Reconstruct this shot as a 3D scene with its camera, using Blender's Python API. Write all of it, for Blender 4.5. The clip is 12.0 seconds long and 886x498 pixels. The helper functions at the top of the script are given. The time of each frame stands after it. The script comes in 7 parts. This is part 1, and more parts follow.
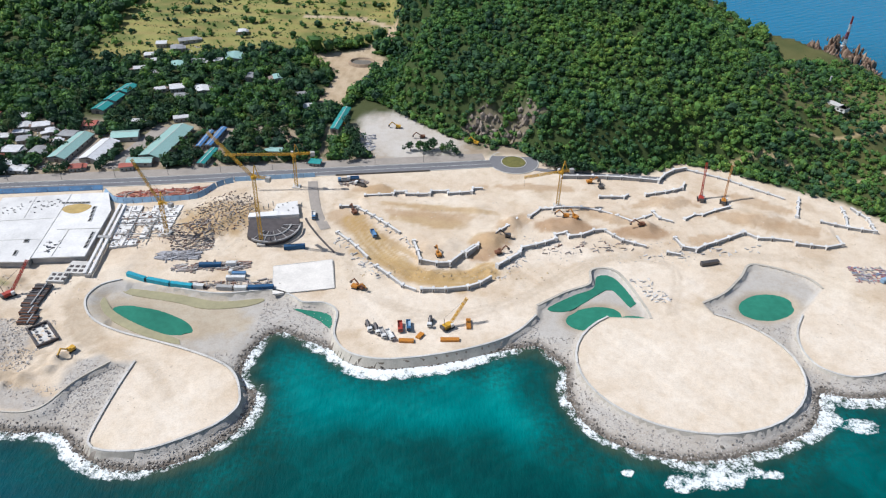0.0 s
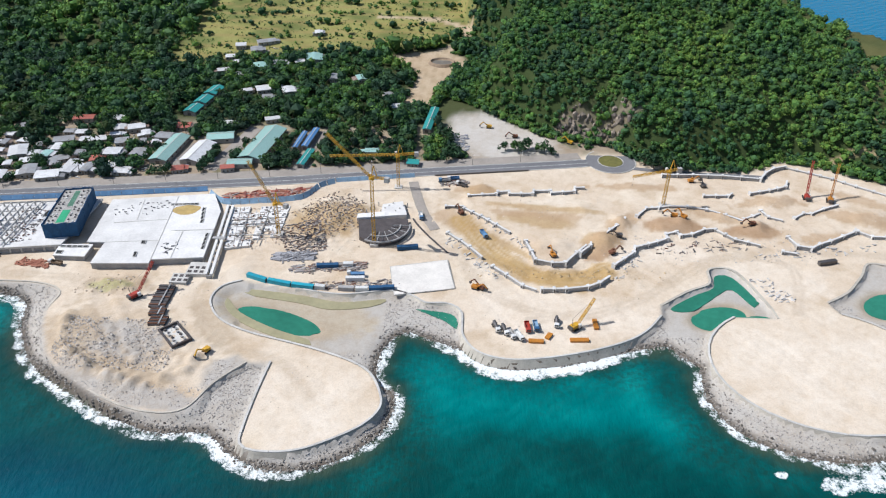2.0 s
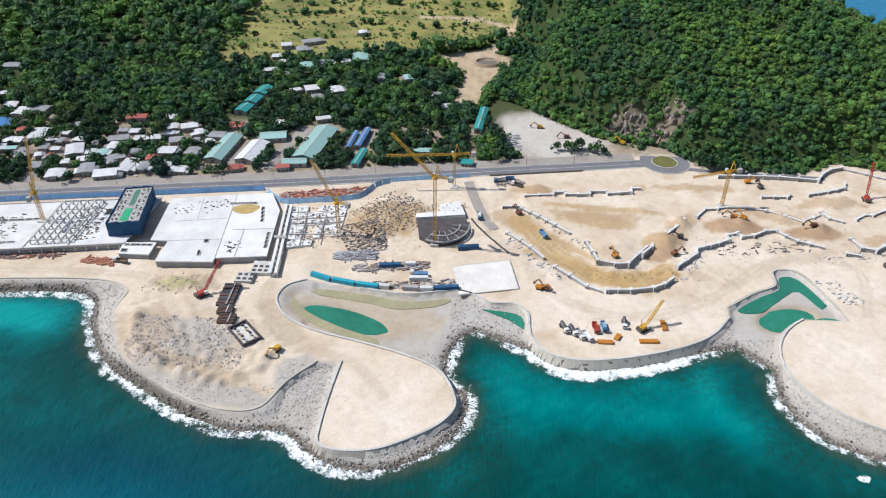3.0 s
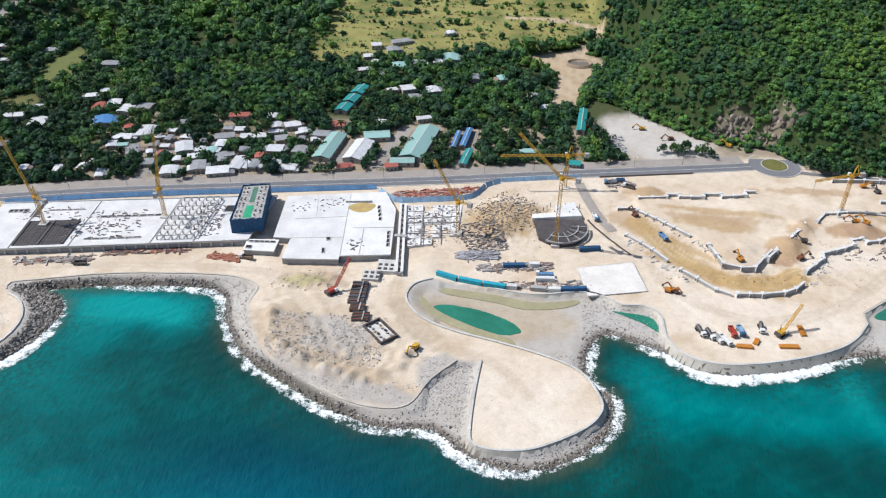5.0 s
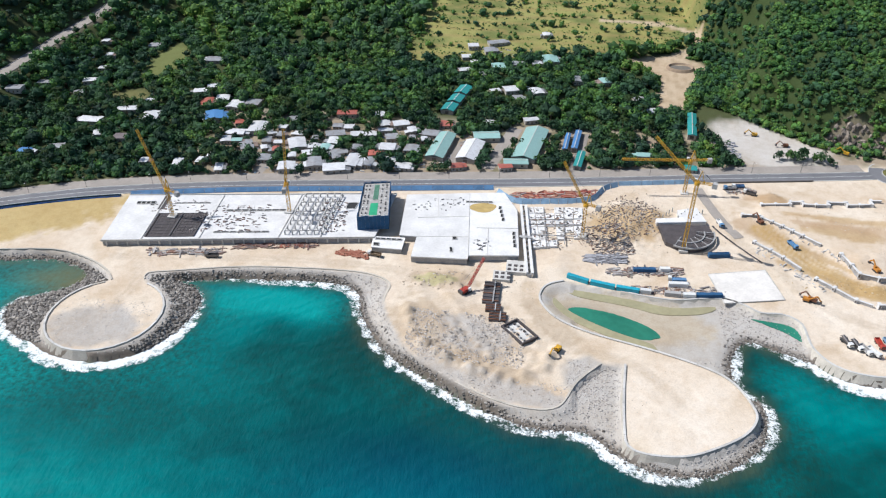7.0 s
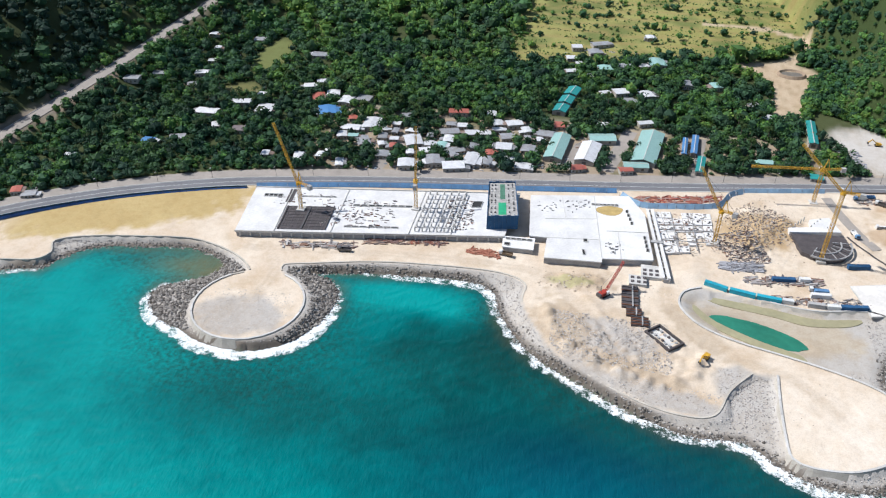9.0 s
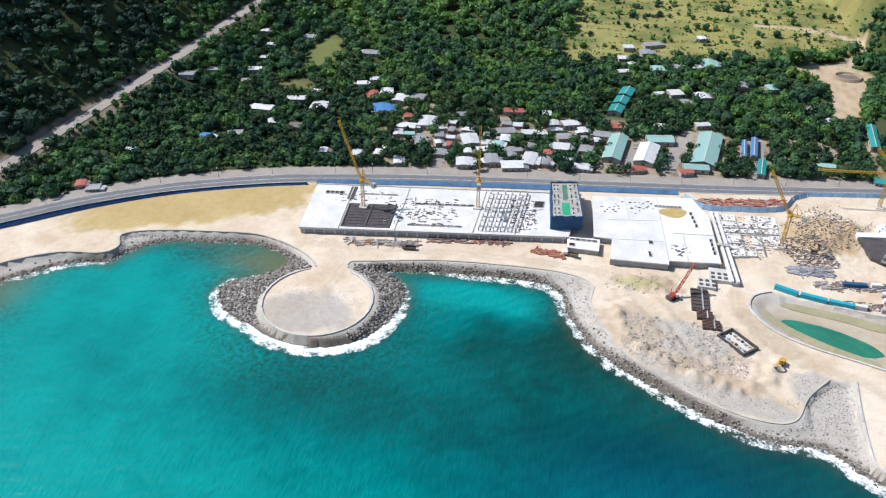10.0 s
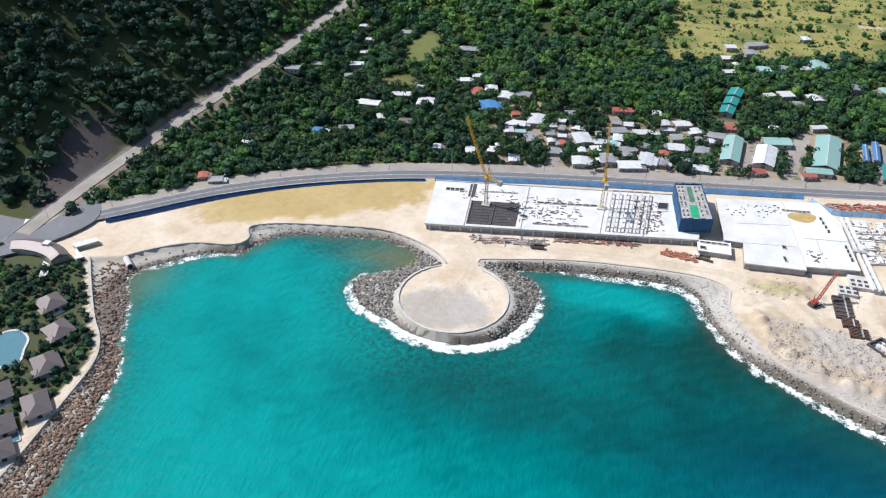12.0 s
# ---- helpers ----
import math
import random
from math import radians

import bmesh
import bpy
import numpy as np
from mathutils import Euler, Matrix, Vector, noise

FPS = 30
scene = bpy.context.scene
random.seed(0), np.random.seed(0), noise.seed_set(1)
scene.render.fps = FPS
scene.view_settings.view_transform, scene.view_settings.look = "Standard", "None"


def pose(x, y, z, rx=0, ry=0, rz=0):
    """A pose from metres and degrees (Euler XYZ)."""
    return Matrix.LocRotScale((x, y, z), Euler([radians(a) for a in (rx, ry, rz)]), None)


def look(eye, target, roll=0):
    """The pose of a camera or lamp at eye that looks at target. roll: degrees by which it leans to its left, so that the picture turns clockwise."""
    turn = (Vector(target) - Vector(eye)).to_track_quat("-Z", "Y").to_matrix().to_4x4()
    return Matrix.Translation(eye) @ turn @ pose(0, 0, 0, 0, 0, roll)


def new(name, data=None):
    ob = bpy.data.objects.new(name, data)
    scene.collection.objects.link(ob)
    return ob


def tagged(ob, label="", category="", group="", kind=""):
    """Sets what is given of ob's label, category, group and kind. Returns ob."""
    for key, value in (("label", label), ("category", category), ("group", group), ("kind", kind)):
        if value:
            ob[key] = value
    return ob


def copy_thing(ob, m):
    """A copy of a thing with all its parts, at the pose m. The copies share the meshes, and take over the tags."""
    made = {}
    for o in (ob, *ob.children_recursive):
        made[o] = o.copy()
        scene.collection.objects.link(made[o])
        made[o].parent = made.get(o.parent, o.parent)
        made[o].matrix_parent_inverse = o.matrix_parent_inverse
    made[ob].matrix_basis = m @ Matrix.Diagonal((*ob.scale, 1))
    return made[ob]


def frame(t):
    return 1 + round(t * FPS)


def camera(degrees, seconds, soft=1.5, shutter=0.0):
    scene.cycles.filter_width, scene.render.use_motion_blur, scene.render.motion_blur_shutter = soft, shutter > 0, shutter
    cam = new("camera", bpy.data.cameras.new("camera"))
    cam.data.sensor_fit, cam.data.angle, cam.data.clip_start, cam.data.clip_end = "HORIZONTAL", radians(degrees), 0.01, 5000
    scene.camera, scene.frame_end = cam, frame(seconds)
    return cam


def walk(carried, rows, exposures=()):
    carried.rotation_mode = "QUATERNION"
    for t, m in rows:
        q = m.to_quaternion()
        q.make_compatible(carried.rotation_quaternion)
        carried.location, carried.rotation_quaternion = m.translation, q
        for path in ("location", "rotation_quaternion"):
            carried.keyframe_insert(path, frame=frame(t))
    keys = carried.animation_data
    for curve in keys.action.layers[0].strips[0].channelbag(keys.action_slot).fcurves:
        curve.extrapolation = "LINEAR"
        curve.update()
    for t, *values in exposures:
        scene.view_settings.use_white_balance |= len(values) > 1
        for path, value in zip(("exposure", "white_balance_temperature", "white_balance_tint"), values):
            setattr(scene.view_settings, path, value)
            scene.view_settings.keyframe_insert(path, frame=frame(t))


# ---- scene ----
cam = camera(60.0, 12.0, 1.2)
PATH = [
    (0, (0.00, 0.00, 273.64), (-0.27, 247.87, 104.65), 2.03),
    (0.5, (-14.95, 0.09, 273.13), (-15.38, 247.90, 104.05), 1.76),
    (1, (-29.87, 0.02, 272.65), (-31.84, 247.80, 103.52), 1.49),
    (1.5, (-44.76, -0.19, 272.19), (-48.95, 247.54, 103.04), 1.25),
    (2, (-59.61, -0.55, 271.76), (-66.30, 247.12, 102.60), 1.03),
    (2.5, (-74.44, -1.06, 271.36), (-83.64, 246.54, 102.21), 0.83),
    (3, (-89.23, -1.71, 270.98), (-100.90, 245.80, 101.87), 0.66),
    (5, (-148.07, -5.84, 269.74), (-169.50, 241.29, 101.00), 0.21),
    (5.5, (-162.70, -7.24, 269.50), (-186.83, 239.73, 100.90), 0.17),
    (6, (-177.30, -8.79, 269.28), (-204.32, 237.97, 100.81), 0.15),
    (6.5, (-191.87, -10.49, 269.09), (-221.97, 235.99, 100.74), 0.16),
    (7, (-206.41, -12.34, 268.92), (-239.74, 233.78, 100.65), 0.20),
    (9, (-264.23, -21.22, 268.53), (-311.04, 222.49, 99.97), 0.43),
    (9.5, (-278.60, -23.82, 268.49), (-328.63, 219.09, 99.69), 0.46),
    (10, (-292.95, -26.56, 268.49), (-346.05, 215.48, 99.38), 0.47),
    (10.5, (-307.26, -29.45, 268.51), (-363.34, 211.67, 99.06), 0.43),
    (11, (-321.54, -32.49, 268.55), (-380.53, 207.69, 98.75), 0.37),
    (11.5, (-335.78, -35.68, 268.62), (-397.71, 203.52, 98.48), 0.28),
    (12, (-350.00, -39.02, 268.72), (-415.02, 199.15, 98.29), 0.21),
]
walk(cam, [(t, look(eye, target, roll)) for t, eye, target, roll in PATH], [(0.0, 0.1, 6150, 10), (6.0, 0.16, 6150, 10), (12.0, 0.3, 6150, 10)])

# ---- sky and sun ----
SUN_EL, SUN_AZ = 50.0, -84.0          # azimuth clockwise from +y
to_sun = Vector((math.cos(radians(SUN_EL)) * math.sin(radians(SUN_AZ)), math.cos(radians(SUN_EL)) * math.cos(radians(SUN_AZ)), math.sin(radians(SUN_EL))))
world = bpy.data.worlds.new("sky")
scene.world = world
world.use_nodes = True
sky = world.node_tree.nodes.new("ShaderNodeTexSky")
sky.sky_type, sky.sun_disc = "NISHITA", False
sky.sun_elevation, sky.sun_rotation = radians(SUN_EL), radians(SUN_AZ)
world.node_tree.links.new(sky.outputs[0], world.node_tree.nodes["Background"].inputs[0])
world.node_tree.nodes["Background"].inputs[1].default_value = 0.095
sun = new("sun", bpy.data.lights.new("sun", "SUN"))
sun.data.energy, sun.data.angle, sun.data.color = 4.6, radians(0.5), (1.0, 0.965, 0.92)
sun.matrix_world = look(to_sun * 400, (0, 0, 0))

# ---- materials ----
def nodes_of(name):
    m = bpy.data.materials.new(name)
    m.use_nodes = True
    return m, m.node_tree.nodes, m.node_tree.links, m.node_tree.nodes["Principled BSDF"]


def noise_node(n, links, scale, detail=4.0, rough=0.6, vector=None):
    t = n.new("ShaderNodeTexNoise")
    t.inputs["Scale"].default_value, t.inputs["Detail"].default_value, t.inputs["Roughness"].default_value = scale, detail, rough
    if vector is None:
        vector = n.new("ShaderNodeNewGeometry").outputs["Position"]
    links.new(vector, t.inputs["Vector"])
    return t


def ramp(n, links, src, stops):
    r = n.new("ShaderNodeValToRGB")
    while len(r.color_ramp.elements) < len(stops):
        r.color_ramp.elements.new(0.5)
    for e, (p, c) in zip(r.color_ramp.elements, stops):
        e.position, e.color = p, (*c, 1) if len(c) == 3 else c
    links.new(src, r.inputs[0])
    return r


def mix(n, links, kind, fac, a, b):
    m = n.new("ShaderNodeMix")
    m.data_type, m.blend_type = "RGBA", kind
    for i, v in ((0, fac), (6, a), (7, b)):
        if hasattr(v, "links"):
            links.new(v, m.inputs[i])
        else:
            m.inputs[i].default_value = v if i == 0 else (*v, 1)
    return m.outputs[2]


def bumped(n, links, bsdf, height, strength, distance):
    b = n.new("ShaderNodeBump")
    b.inputs["Strength"].default_value, b.inputs["Distance"].default_value = strength, distance
    links.new(height, b.inputs["Height"])
    links.new(b.outputs[0], bsdf.inputs["Normal"])


def grey(v):
    return (v, v, v)


def plain(name, colour, rough=0.7, metal=0.0, scale=0.6, amount=0.25, bump=0.0):
    """A weathered surface: stains at two scales over a base colour."""
    m, n, l, b = nodes_of(name)
    big, fine = noise_node(n, l, scale), noise_node(n, l, scale * 9)
    s1 = ramp(n, l, big.outputs[0], ((0.3, grey(1 - amount)), (0.7, grey(1.0))))
    s2 = ramp(n, l, fine.outputs[0], ((0.3, grey(1 - amount * 0.6)), (0.65, grey(1.0))))
    c = mix(n, l, "MULTIPLY", 1.0, mix(n, l, "MULTIPLY", 1.0, colour, s1.outputs[0]), s2.outputs[0])
    oi = n.new("ShaderNodeObjectInfo")
    v = ramp(n, l, oi.outputs["Random"], ((0.0, grey(0.84)), (1.0, grey(1.0))))
    l.new(mix(n, l, "MULTIPLY", 1.0, c, v.outputs[0]), b.inputs["Base Color"])
    b.inputs["Roughness"].default_value, b.inputs["Metallic"].default_value = rough, metal
    if bump:
        bumped(n, l, b, fine.outputs[0], 0.6, bump)
    return m


def sheet_roof(name, colour, rust=0.25):
    """Ribbed metal roofing with faded and rusty patches."""
    m, n, l, b = nodes_of(name)
    tc = n.new("ShaderNodeTexCoord")
    w = n.new("ShaderNodeTexWave")
    w.inputs["Scale"].default_value = 1.2
    l.new(tc.outputs["Object"], w.inputs["Vector"])
    st = noise_node(n, l, 0.35)
    f = ramp(n, l, st.outputs[0], ((0.42, grey(0.0)), (0.72, grey(rust))))
    c = mix(n, l, "MIX", f.outputs[0], colour, (0.2, 0.13, 0.09))
    ribs = ramp(n, l, w.outputs[1], ((0.0, grey(0.86)), (0.5, grey(1.0))))
    oi = n.new("ShaderNodeObjectInfo")
    v = ramp(n, l, oi.outputs["Random"], ((0.0, grey(0.82)), (1.0, grey(1.0))))
    l.new(mix(n, l, "MULTIPLY", 1.0, mix(n, l, "MULTIPLY", 1.0, c, ribs.outputs[0]), v.outputs[0]), b.inputs["Base Color"])
    b.inputs["Roughness"].default_value, b.inputs["Metallic"].default_value = 0.45, 0.15
    bumped(n, l, b, w.outputs[1], 0.5, 0.04)
    return m


def ground_material():
    m, n, l, b = nodes_of("ground")
    at = n.new("ShaderNodeVertexColor")
    at.layer_name = "soil"
    a, c, f = noise_node(n, l, 0.035, 6), noise_node(n, l, 0.22, 6, 0.7), noise_node(n, l, 1.4, 4, 0.7)
    s1 = ramp(n, l, a.outputs[0], ((0.3, (0.9, 0.86, 0.81)), (0.65, grey(1.0))))
    s2 = ramp(n, l, c.outputs[0], ((0.26, (0.88, 0.84, 0.79)), (0.56, grey(1.0))))
    s3 = ramp(n, l, f.outputs[0], ((0.3, grey(0.86)), (0.58, grey(1.03))))
    k = at.outputs[0]
    for s in (s1, s2, s3):
        k = mix(n, l, "MULTIPLY", 1.0, k, s.outputs[0])
    l.new(k, b.inputs["Base Color"])
    b.inputs["Roughness"].default_value = 0.95
    b.inputs["Specular IOR Level"].default_value = 0.15
    bumped(n, l, b, mix(n, l, "ADD", 0.5, c.outputs[0], f.outputs[0]), 0.8, 0.35)
    return m


def sea_material():
    """Sea water: tone by depth, foam where the surf attribute says it breaks."""
    m, n, l, b = nodes_of("sea_water")
    at = n.new("ShaderNodeVertexColor")
    at.layer_name = "sea"
    sep = n.new("ShaderNodeSeparateColor")
    l.new(at.outputs[0], sep.inputs[0])
    patch = noise_node(n, l, 0.018, 5, 0.55)
    blot = noise_node(n, l, 0.06, 5, 0.6)
    patch.inputs["Distortion"].default_value, blot.inputs["Distortion"].default_value = 0.4, 0.8
    add = n.new("ShaderNodeMath")
    add.operation = "MULTIPLY_ADD"
    l.new(patch.outputs[0], add.inputs[0])
    add.inputs[1].default_value = 0.42
    l.new(sep.outputs[0], add.inputs[2])
    add2 = n.new("ShaderNodeMath")
    add2.operation = "MULTIPLY_ADD"
    l.new(blot.outputs[0], add2.inputs[0])
    add2.inputs[1].default_value = 0.26
    l.new(add.outputs[0], add2.inputs[2])
    add3 = n.new("ShaderNodeMath")
    add3.operation = "SUBTRACT"
    l.new(add2.outputs[0], add3.inputs[0])
    add3.inputs[1].default_value = -0.03
    tone = ramp(n, l, add3.outputs[0], ((0.3, (0.0, 0.016, 0.02)), (0.55, (0.0, 0.058, 0.054)), (0.78, (0.0, 0.145, 0.142)), (1.0, (0.004, 0.25, 0.235))))
    speck = noise_node(n, l, 0.35, 5, 0.7)
    reef = n.new("ShaderNodeMath")
    reef.operation = "MULTIPLY"
    l.new(ramp(n, l, speck.outputs[0], ((0.36, grey(0.08)), (0.66, grey(0.9)))).outputs[0], reef.inputs[0])
    l.new(at.outputs["Alpha"], reef.inputs[1])
    bed = mix(n, l, "MIX", reef.outputs[0], tone.outputs[0], (0.008, 0.04, 0.03))
    silt = n.new("ShaderNodeVertexColor")
    silt.layer_name = "silt"
    bed = mix(n, l, "MIX", silt.outputs[0], bed, (0.13, 0.125, 0.06))
    # Third channel mixes the water towards blue.
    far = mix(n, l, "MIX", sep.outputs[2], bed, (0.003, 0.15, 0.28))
    fo, fo2 = noise_node(n, l, 0.8, 7, 0.8), noise_node(n, l, 0.16, 4, 0.6)
    wob = n.new("ShaderNodeMath")
    wob.operation = "MULTIPLY"
    l.new(fo.outputs[0], wob.inputs[0])
    l.new(fo2.outputs[0], wob.inputs[1])
    gate, held = n.new("ShaderNodeMath"), n.new("ShaderNodeMath")
    gate.operation, held.operation, gate.use_clamp = "MULTIPLY", "MULTIPLY", True
    l.new(sep.outputs[1], gate.inputs[0])
    gate.inputs[1].default_value = 4.5
    l.new(gate.outputs[0], held.inputs[0])
    l.new(wob.outputs[0], held.inputs[1])
    sub = n.new("ShaderNodeMath")
    sub.operation = "MULTIPLY_ADD"
    l.new(held.outputs[0], sub.inputs[0])
    sub.inputs[1].default_value = 2.5
    l.new(sep.outputs[1], sub.inputs[2])
    foam = ramp(n, l, sub.outputs[0], ((0.8, grey(0.0)), (1.24, grey(1.0))))
    l.new(mix(n, l, "MIX", foam.outputs[0], far, (0.72, 0.75, 0.75)), b.inputs["Base Color"])
    rg = ramp(n, l, foam.outputs[0], ((0.0, grey(0.17)), (1.0, grey(0.85))))
    l.new(rg.outputs[0], b.inputs["Roughness"])
    b.inputs["IOR"].default_value = 1.33
    swell = n.new("ShaderNodeTexWave")
    swell.inputs["Scale"].default_value, swell.inputs["Distortion"].default_value = 0.035, 7.0
    swell.inputs["Detail"].default_value, swell.inputs["Detail Scale"].default_value = 3.0, 1.5
    mp = n.new("ShaderNodeMapping")
    mp.inputs["Rotation"].default_value = (0, 0, radians(58))
    l.new(n.new("ShaderNodeNewGeometry").outputs["Position"], mp.inputs["Vector"])
    l.new(mp.outputs[0], swell.inputs["Vector"])
    mp2 = n.new("ShaderNodeMapping")
    mp2.inputs["Rotation"].default_value, mp2.inputs["Scale"].default_value = (0, 0, radians(58)), (1.0, 0.3, 1.0)
    l.new(n.new("ShaderNodeNewGeometry").outputs["Position"], mp2.inputs["Vector"])
    chop = noise_node(n, l, 0.42, 5, 0.65, mp2.outputs[0])
    bumped(n, l, b, mix(n, l, "MIX", 0.72, swell.outputs[1], chop.outputs[0]), 0.7, 1.0)
    return m


def island_material(name, colours, rough=0.85):
    """Loose pieces joined in one mesh: each takes its own tone."""
    m, n, l, b = nodes_of(name)
    g = n.new("ShaderNodeNewGeometry")
    r = ramp(n, l, g.outputs["Random Per Island"], [(i / (len(colours) - 1), c) for i, c in enumerate(colours)])
    f = noise_node(n, l, 2.5)
    s = ramp(n, l, f.outputs[0], ((0.3, grey(0.75)), (0.7, grey(1.0))))
    l.new(mix(n, l, "MULTIPLY", 1.0, r.outputs[0], s.outputs[0]), b.inputs["Base Color"])
    b.inputs["Roughness"].default_value = rough
    return m


def foliage_material(name, colours):
    m, n, l, b = nodes_of(name)
    at = n.new("ShaderNodeAttribute")
    at.attribute_name = "tint"
    g = n.new("ShaderNodeNewGeometry")
    r = ramp(n, l, at.outputs["Fac"], [(i / (len(colours) - 1), c) for i, c in enumerate(colours)])
    v = ramp(n, l, g.outputs["Random Per Island"], ((0.0, grey(0.6)), (1.0, grey(1.25))))
    patch = noise_node(n, l, 0.012, 3)
    p = ramp(n, l, patch.outputs[0], ((0.35, (0.75, 0.85, 0.8)), (0.65, (1.15, 1.05, 0.8))))
    l.new(mix(n, l, "MULTIPLY", 1.0, mix(n, l, "MULTIPLY", 1.0, r.outputs[0], v.outputs[0]), p.outputs[0]), b.inputs["Base Color"])
    b.inputs["Roughness"].default_value = 0.75
    b.inputs["Specular IOR Level"].default_value = 0.2
    tr, mx = n.new("ShaderNodeBsdfTranslucent"), n.new("ShaderNodeMixShader")
    l.new(b.inputs["Base Color"].links[0].from_socket, tr.inputs[0])
    mx.inputs[0].default_value = 0.16
    l.new(b.outputs[0], mx.inputs[1])
    l.new(tr.outputs[0], mx.inputs[2])
    l.new(mx.outputs[0], n["Material Output"].inputs[0])
    return m


M_GROUND, M_SEA = ground_material(), sea_material()
M_CONC = plain("pale_concrete", (0.66, 0.64, 0.6), 0.85, 0, 0.15, 0.25, 0.02)
M_DECK = plain("new_concrete_deck", (0.83, 0.815, 0.79), 0.8, 0, 0.09, 0.22, 0.01)
M_GREY = plain("grey_concrete", (0.47, 0.46, 0.45), 0.9, 0, 0.2, 0.35, 0.03)
M_WALL = plain("seawall_concrete", (0.58, 0.53, 0.45), 0.9, 0, 0.12, 0.3, 0.03)
M_ASPH = plain("asphalt", (0.2, 0.2, 0.21), 0.9, 0, 0.05, 0.2, 0.01)
M_PAVE = plain("dusty_pavement", (0.36, 0.32, 0.28), 0.95, 0, 0.08, 0.25, 0.01)
M_LINE = plain("road_paint", (0.7, 0.7, 0.68), 0.7, 0, 0.8, 0.2)
M_DARK = plain("dark_formwork", (0.1, 0.085, 0.085), 0.8, 0, 0.3, 0.4, 0.05)
# Near-black that paints the shade inside roof openings and the culvert.
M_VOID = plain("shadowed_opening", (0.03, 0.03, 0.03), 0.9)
M_BLUE = plain("blue_netting", (0.14, 0.31, 0.54), 0.8, 0, 0.25, 0.35, 0.02)
M_DBLUE = plain("dark_blue_netting", (0.025, 0.12, 0.27), 0.8, 0, 0.25, 0.4, 0.02)
M_LBLUE = plain("pale_blue_sheeting", (0.3, 0.47, 0.64), 0.7, 0, 0.25, 0.3)
M_NET = plain("bright_blue_netting", (0.04, 0.15, 0.46), 0.8, 0, 0.25, 0.5, 0.02)
M_CYAN = plain("turquoise_sheet", (0.03, 0.42, 0.55), 0.5, 0, 0.5, 0.2)
M_YELLOW = plain("yellow_crane_paint", (0.72, 0.4, 0.03), 0.5, 0, 0.8, 0.25)
M_ORANGE = plain("orange_machine_paint", (0.6, 0.24, 0.03), 0.5, 0, 0.8, 0.25)
M_RED = plain("red_paint", (0.45, 0.05, 0.03), 0.6, 0, 0.8, 0.3)
M_STEEL = plain("dull_steel", (0.18, 0.17, 0.17), 0.5, 0.6, 0.8, 0.3)
M_RUST = plain("rusty_steel", (0.26, 0.11, 0.06), 0.8, 0.1, 0.8, 0.4)
M_WHITE = plain("white_paint", (0.75, 0.75, 0.73), 0.5, 0, 0.8, 0.15)
M_TYRE = plain("black_rubber", (0.03, 0.03, 0.03), 0.9)
M_GLASS = plain("dark_window_glass", (0.03, 0.04, 0.05), 0.15)
M_GREEN = plain("green_sheet", (0.03, 0.42, 0.2), 0.6, 0, 0.3, 0.25)
M_HOUSE = plain("rendered_house_wall", (0.5, 0.46, 0.4), 0.9, 0, 0.3, 0.3)
M_WOOD = plain("timber", (0.3, 0.21, 0.13), 0.85, 0, 0.6, 0.4, 0.02)
M_BARK = plain("bark", (0.16, 0.12, 0.09), 0.95, 0, 1.0, 0.4, 0.05)
M_POND = plain("green_pond_water", (0.04, 0.25, 0.16), 0.12, 0, 0.03, 0.3)
M_POOL = plain("pool_water", (0.1, 0.22, 0.26), 0.08, 0, 0.05, 0.15)
M_OCHRE = plain("cloudy_ochre_water", (0.46, 0.42, 0.25), 0.2, 0, 0.04, 0.25)
ROOFS = {"white": sheet_roof("white_roofing", (0.74, 0.74, 0.74)), "grey": sheet_roof("grey_roofing", (0.36, 0.37, 0.38), 0.5),
         "teal": sheet_roof("teal_roofing", (0.03, 0.3, 0.28), 0.1), "mint": sheet_roof("mint_roofing", (0.34, 0.55, 0.5), 0.12),
         "red": sheet_roof("red_roofing", (0.45, 0.13, 0.09), 0.2), "blue": sheet_roof("blue_roofing", (0.08, 0.24, 0.5), 0.2),
         "rust": sheet_roof("rusty_roofing", (0.3, 0.22, 0.18), 0.7),
         "brown": sheet_roof("mauve_tile_roofing", (0.2, 0.165, 0.16), 0.2)}
# Darkest stops lean blue: bluish shade of the woods put into leaf colour.
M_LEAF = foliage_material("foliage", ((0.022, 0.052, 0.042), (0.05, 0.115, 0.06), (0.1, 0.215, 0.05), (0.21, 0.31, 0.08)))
M_PALM = foliage_material("palm_fronds", ((0.03, 0.06, 0.015), (0.07, 0.1, 0.03)))
M_ROCK = island_material("armour_rock", ((0.07, 0.06, 0.05), (0.17, 0.15, 0.13), (0.27, 0.245, 0.215), (0.38, 0.35, 0.31)))
M_BROWNROCK = island_material("brown_rock", ((0.1, 0.065, 0.045), (0.24, 0.15, 0.1), (0.34, 0.25, 0.18)))
M_JUNK = island_material("site_debris", ((0.06, 0.055, 0.06), (0.3, 0.28, 0.27), (0.2, 0.09, 0.05), (0.5, 0.48, 0.46), (0.24, 0.2, 0.16)))

# ---- shape helpers ----
def mesh_of(name, bm, material):
    bmesh.ops.recalc_face_normals(bm, faces=bm.faces)
    me = bpy.data.meshes.new(name)
    bm.to_mesh(me)
    bm.free()
    for m in material if isinstance(material, (list, tuple)) else [material]:
        me.materials.append(m)
    return me


def part(name, bm, material, parent, label=""):
    ob = new(name, mesh_of(name, bm, material))
    ob.parent = parent
    return tagged(ob, label)


def thing(name, m, label, category, group=""):
    ob = new(name)
    ob.empty_display_size = 0.5
    ob.matrix_world = m
    return tagged(ob, label, category, group)


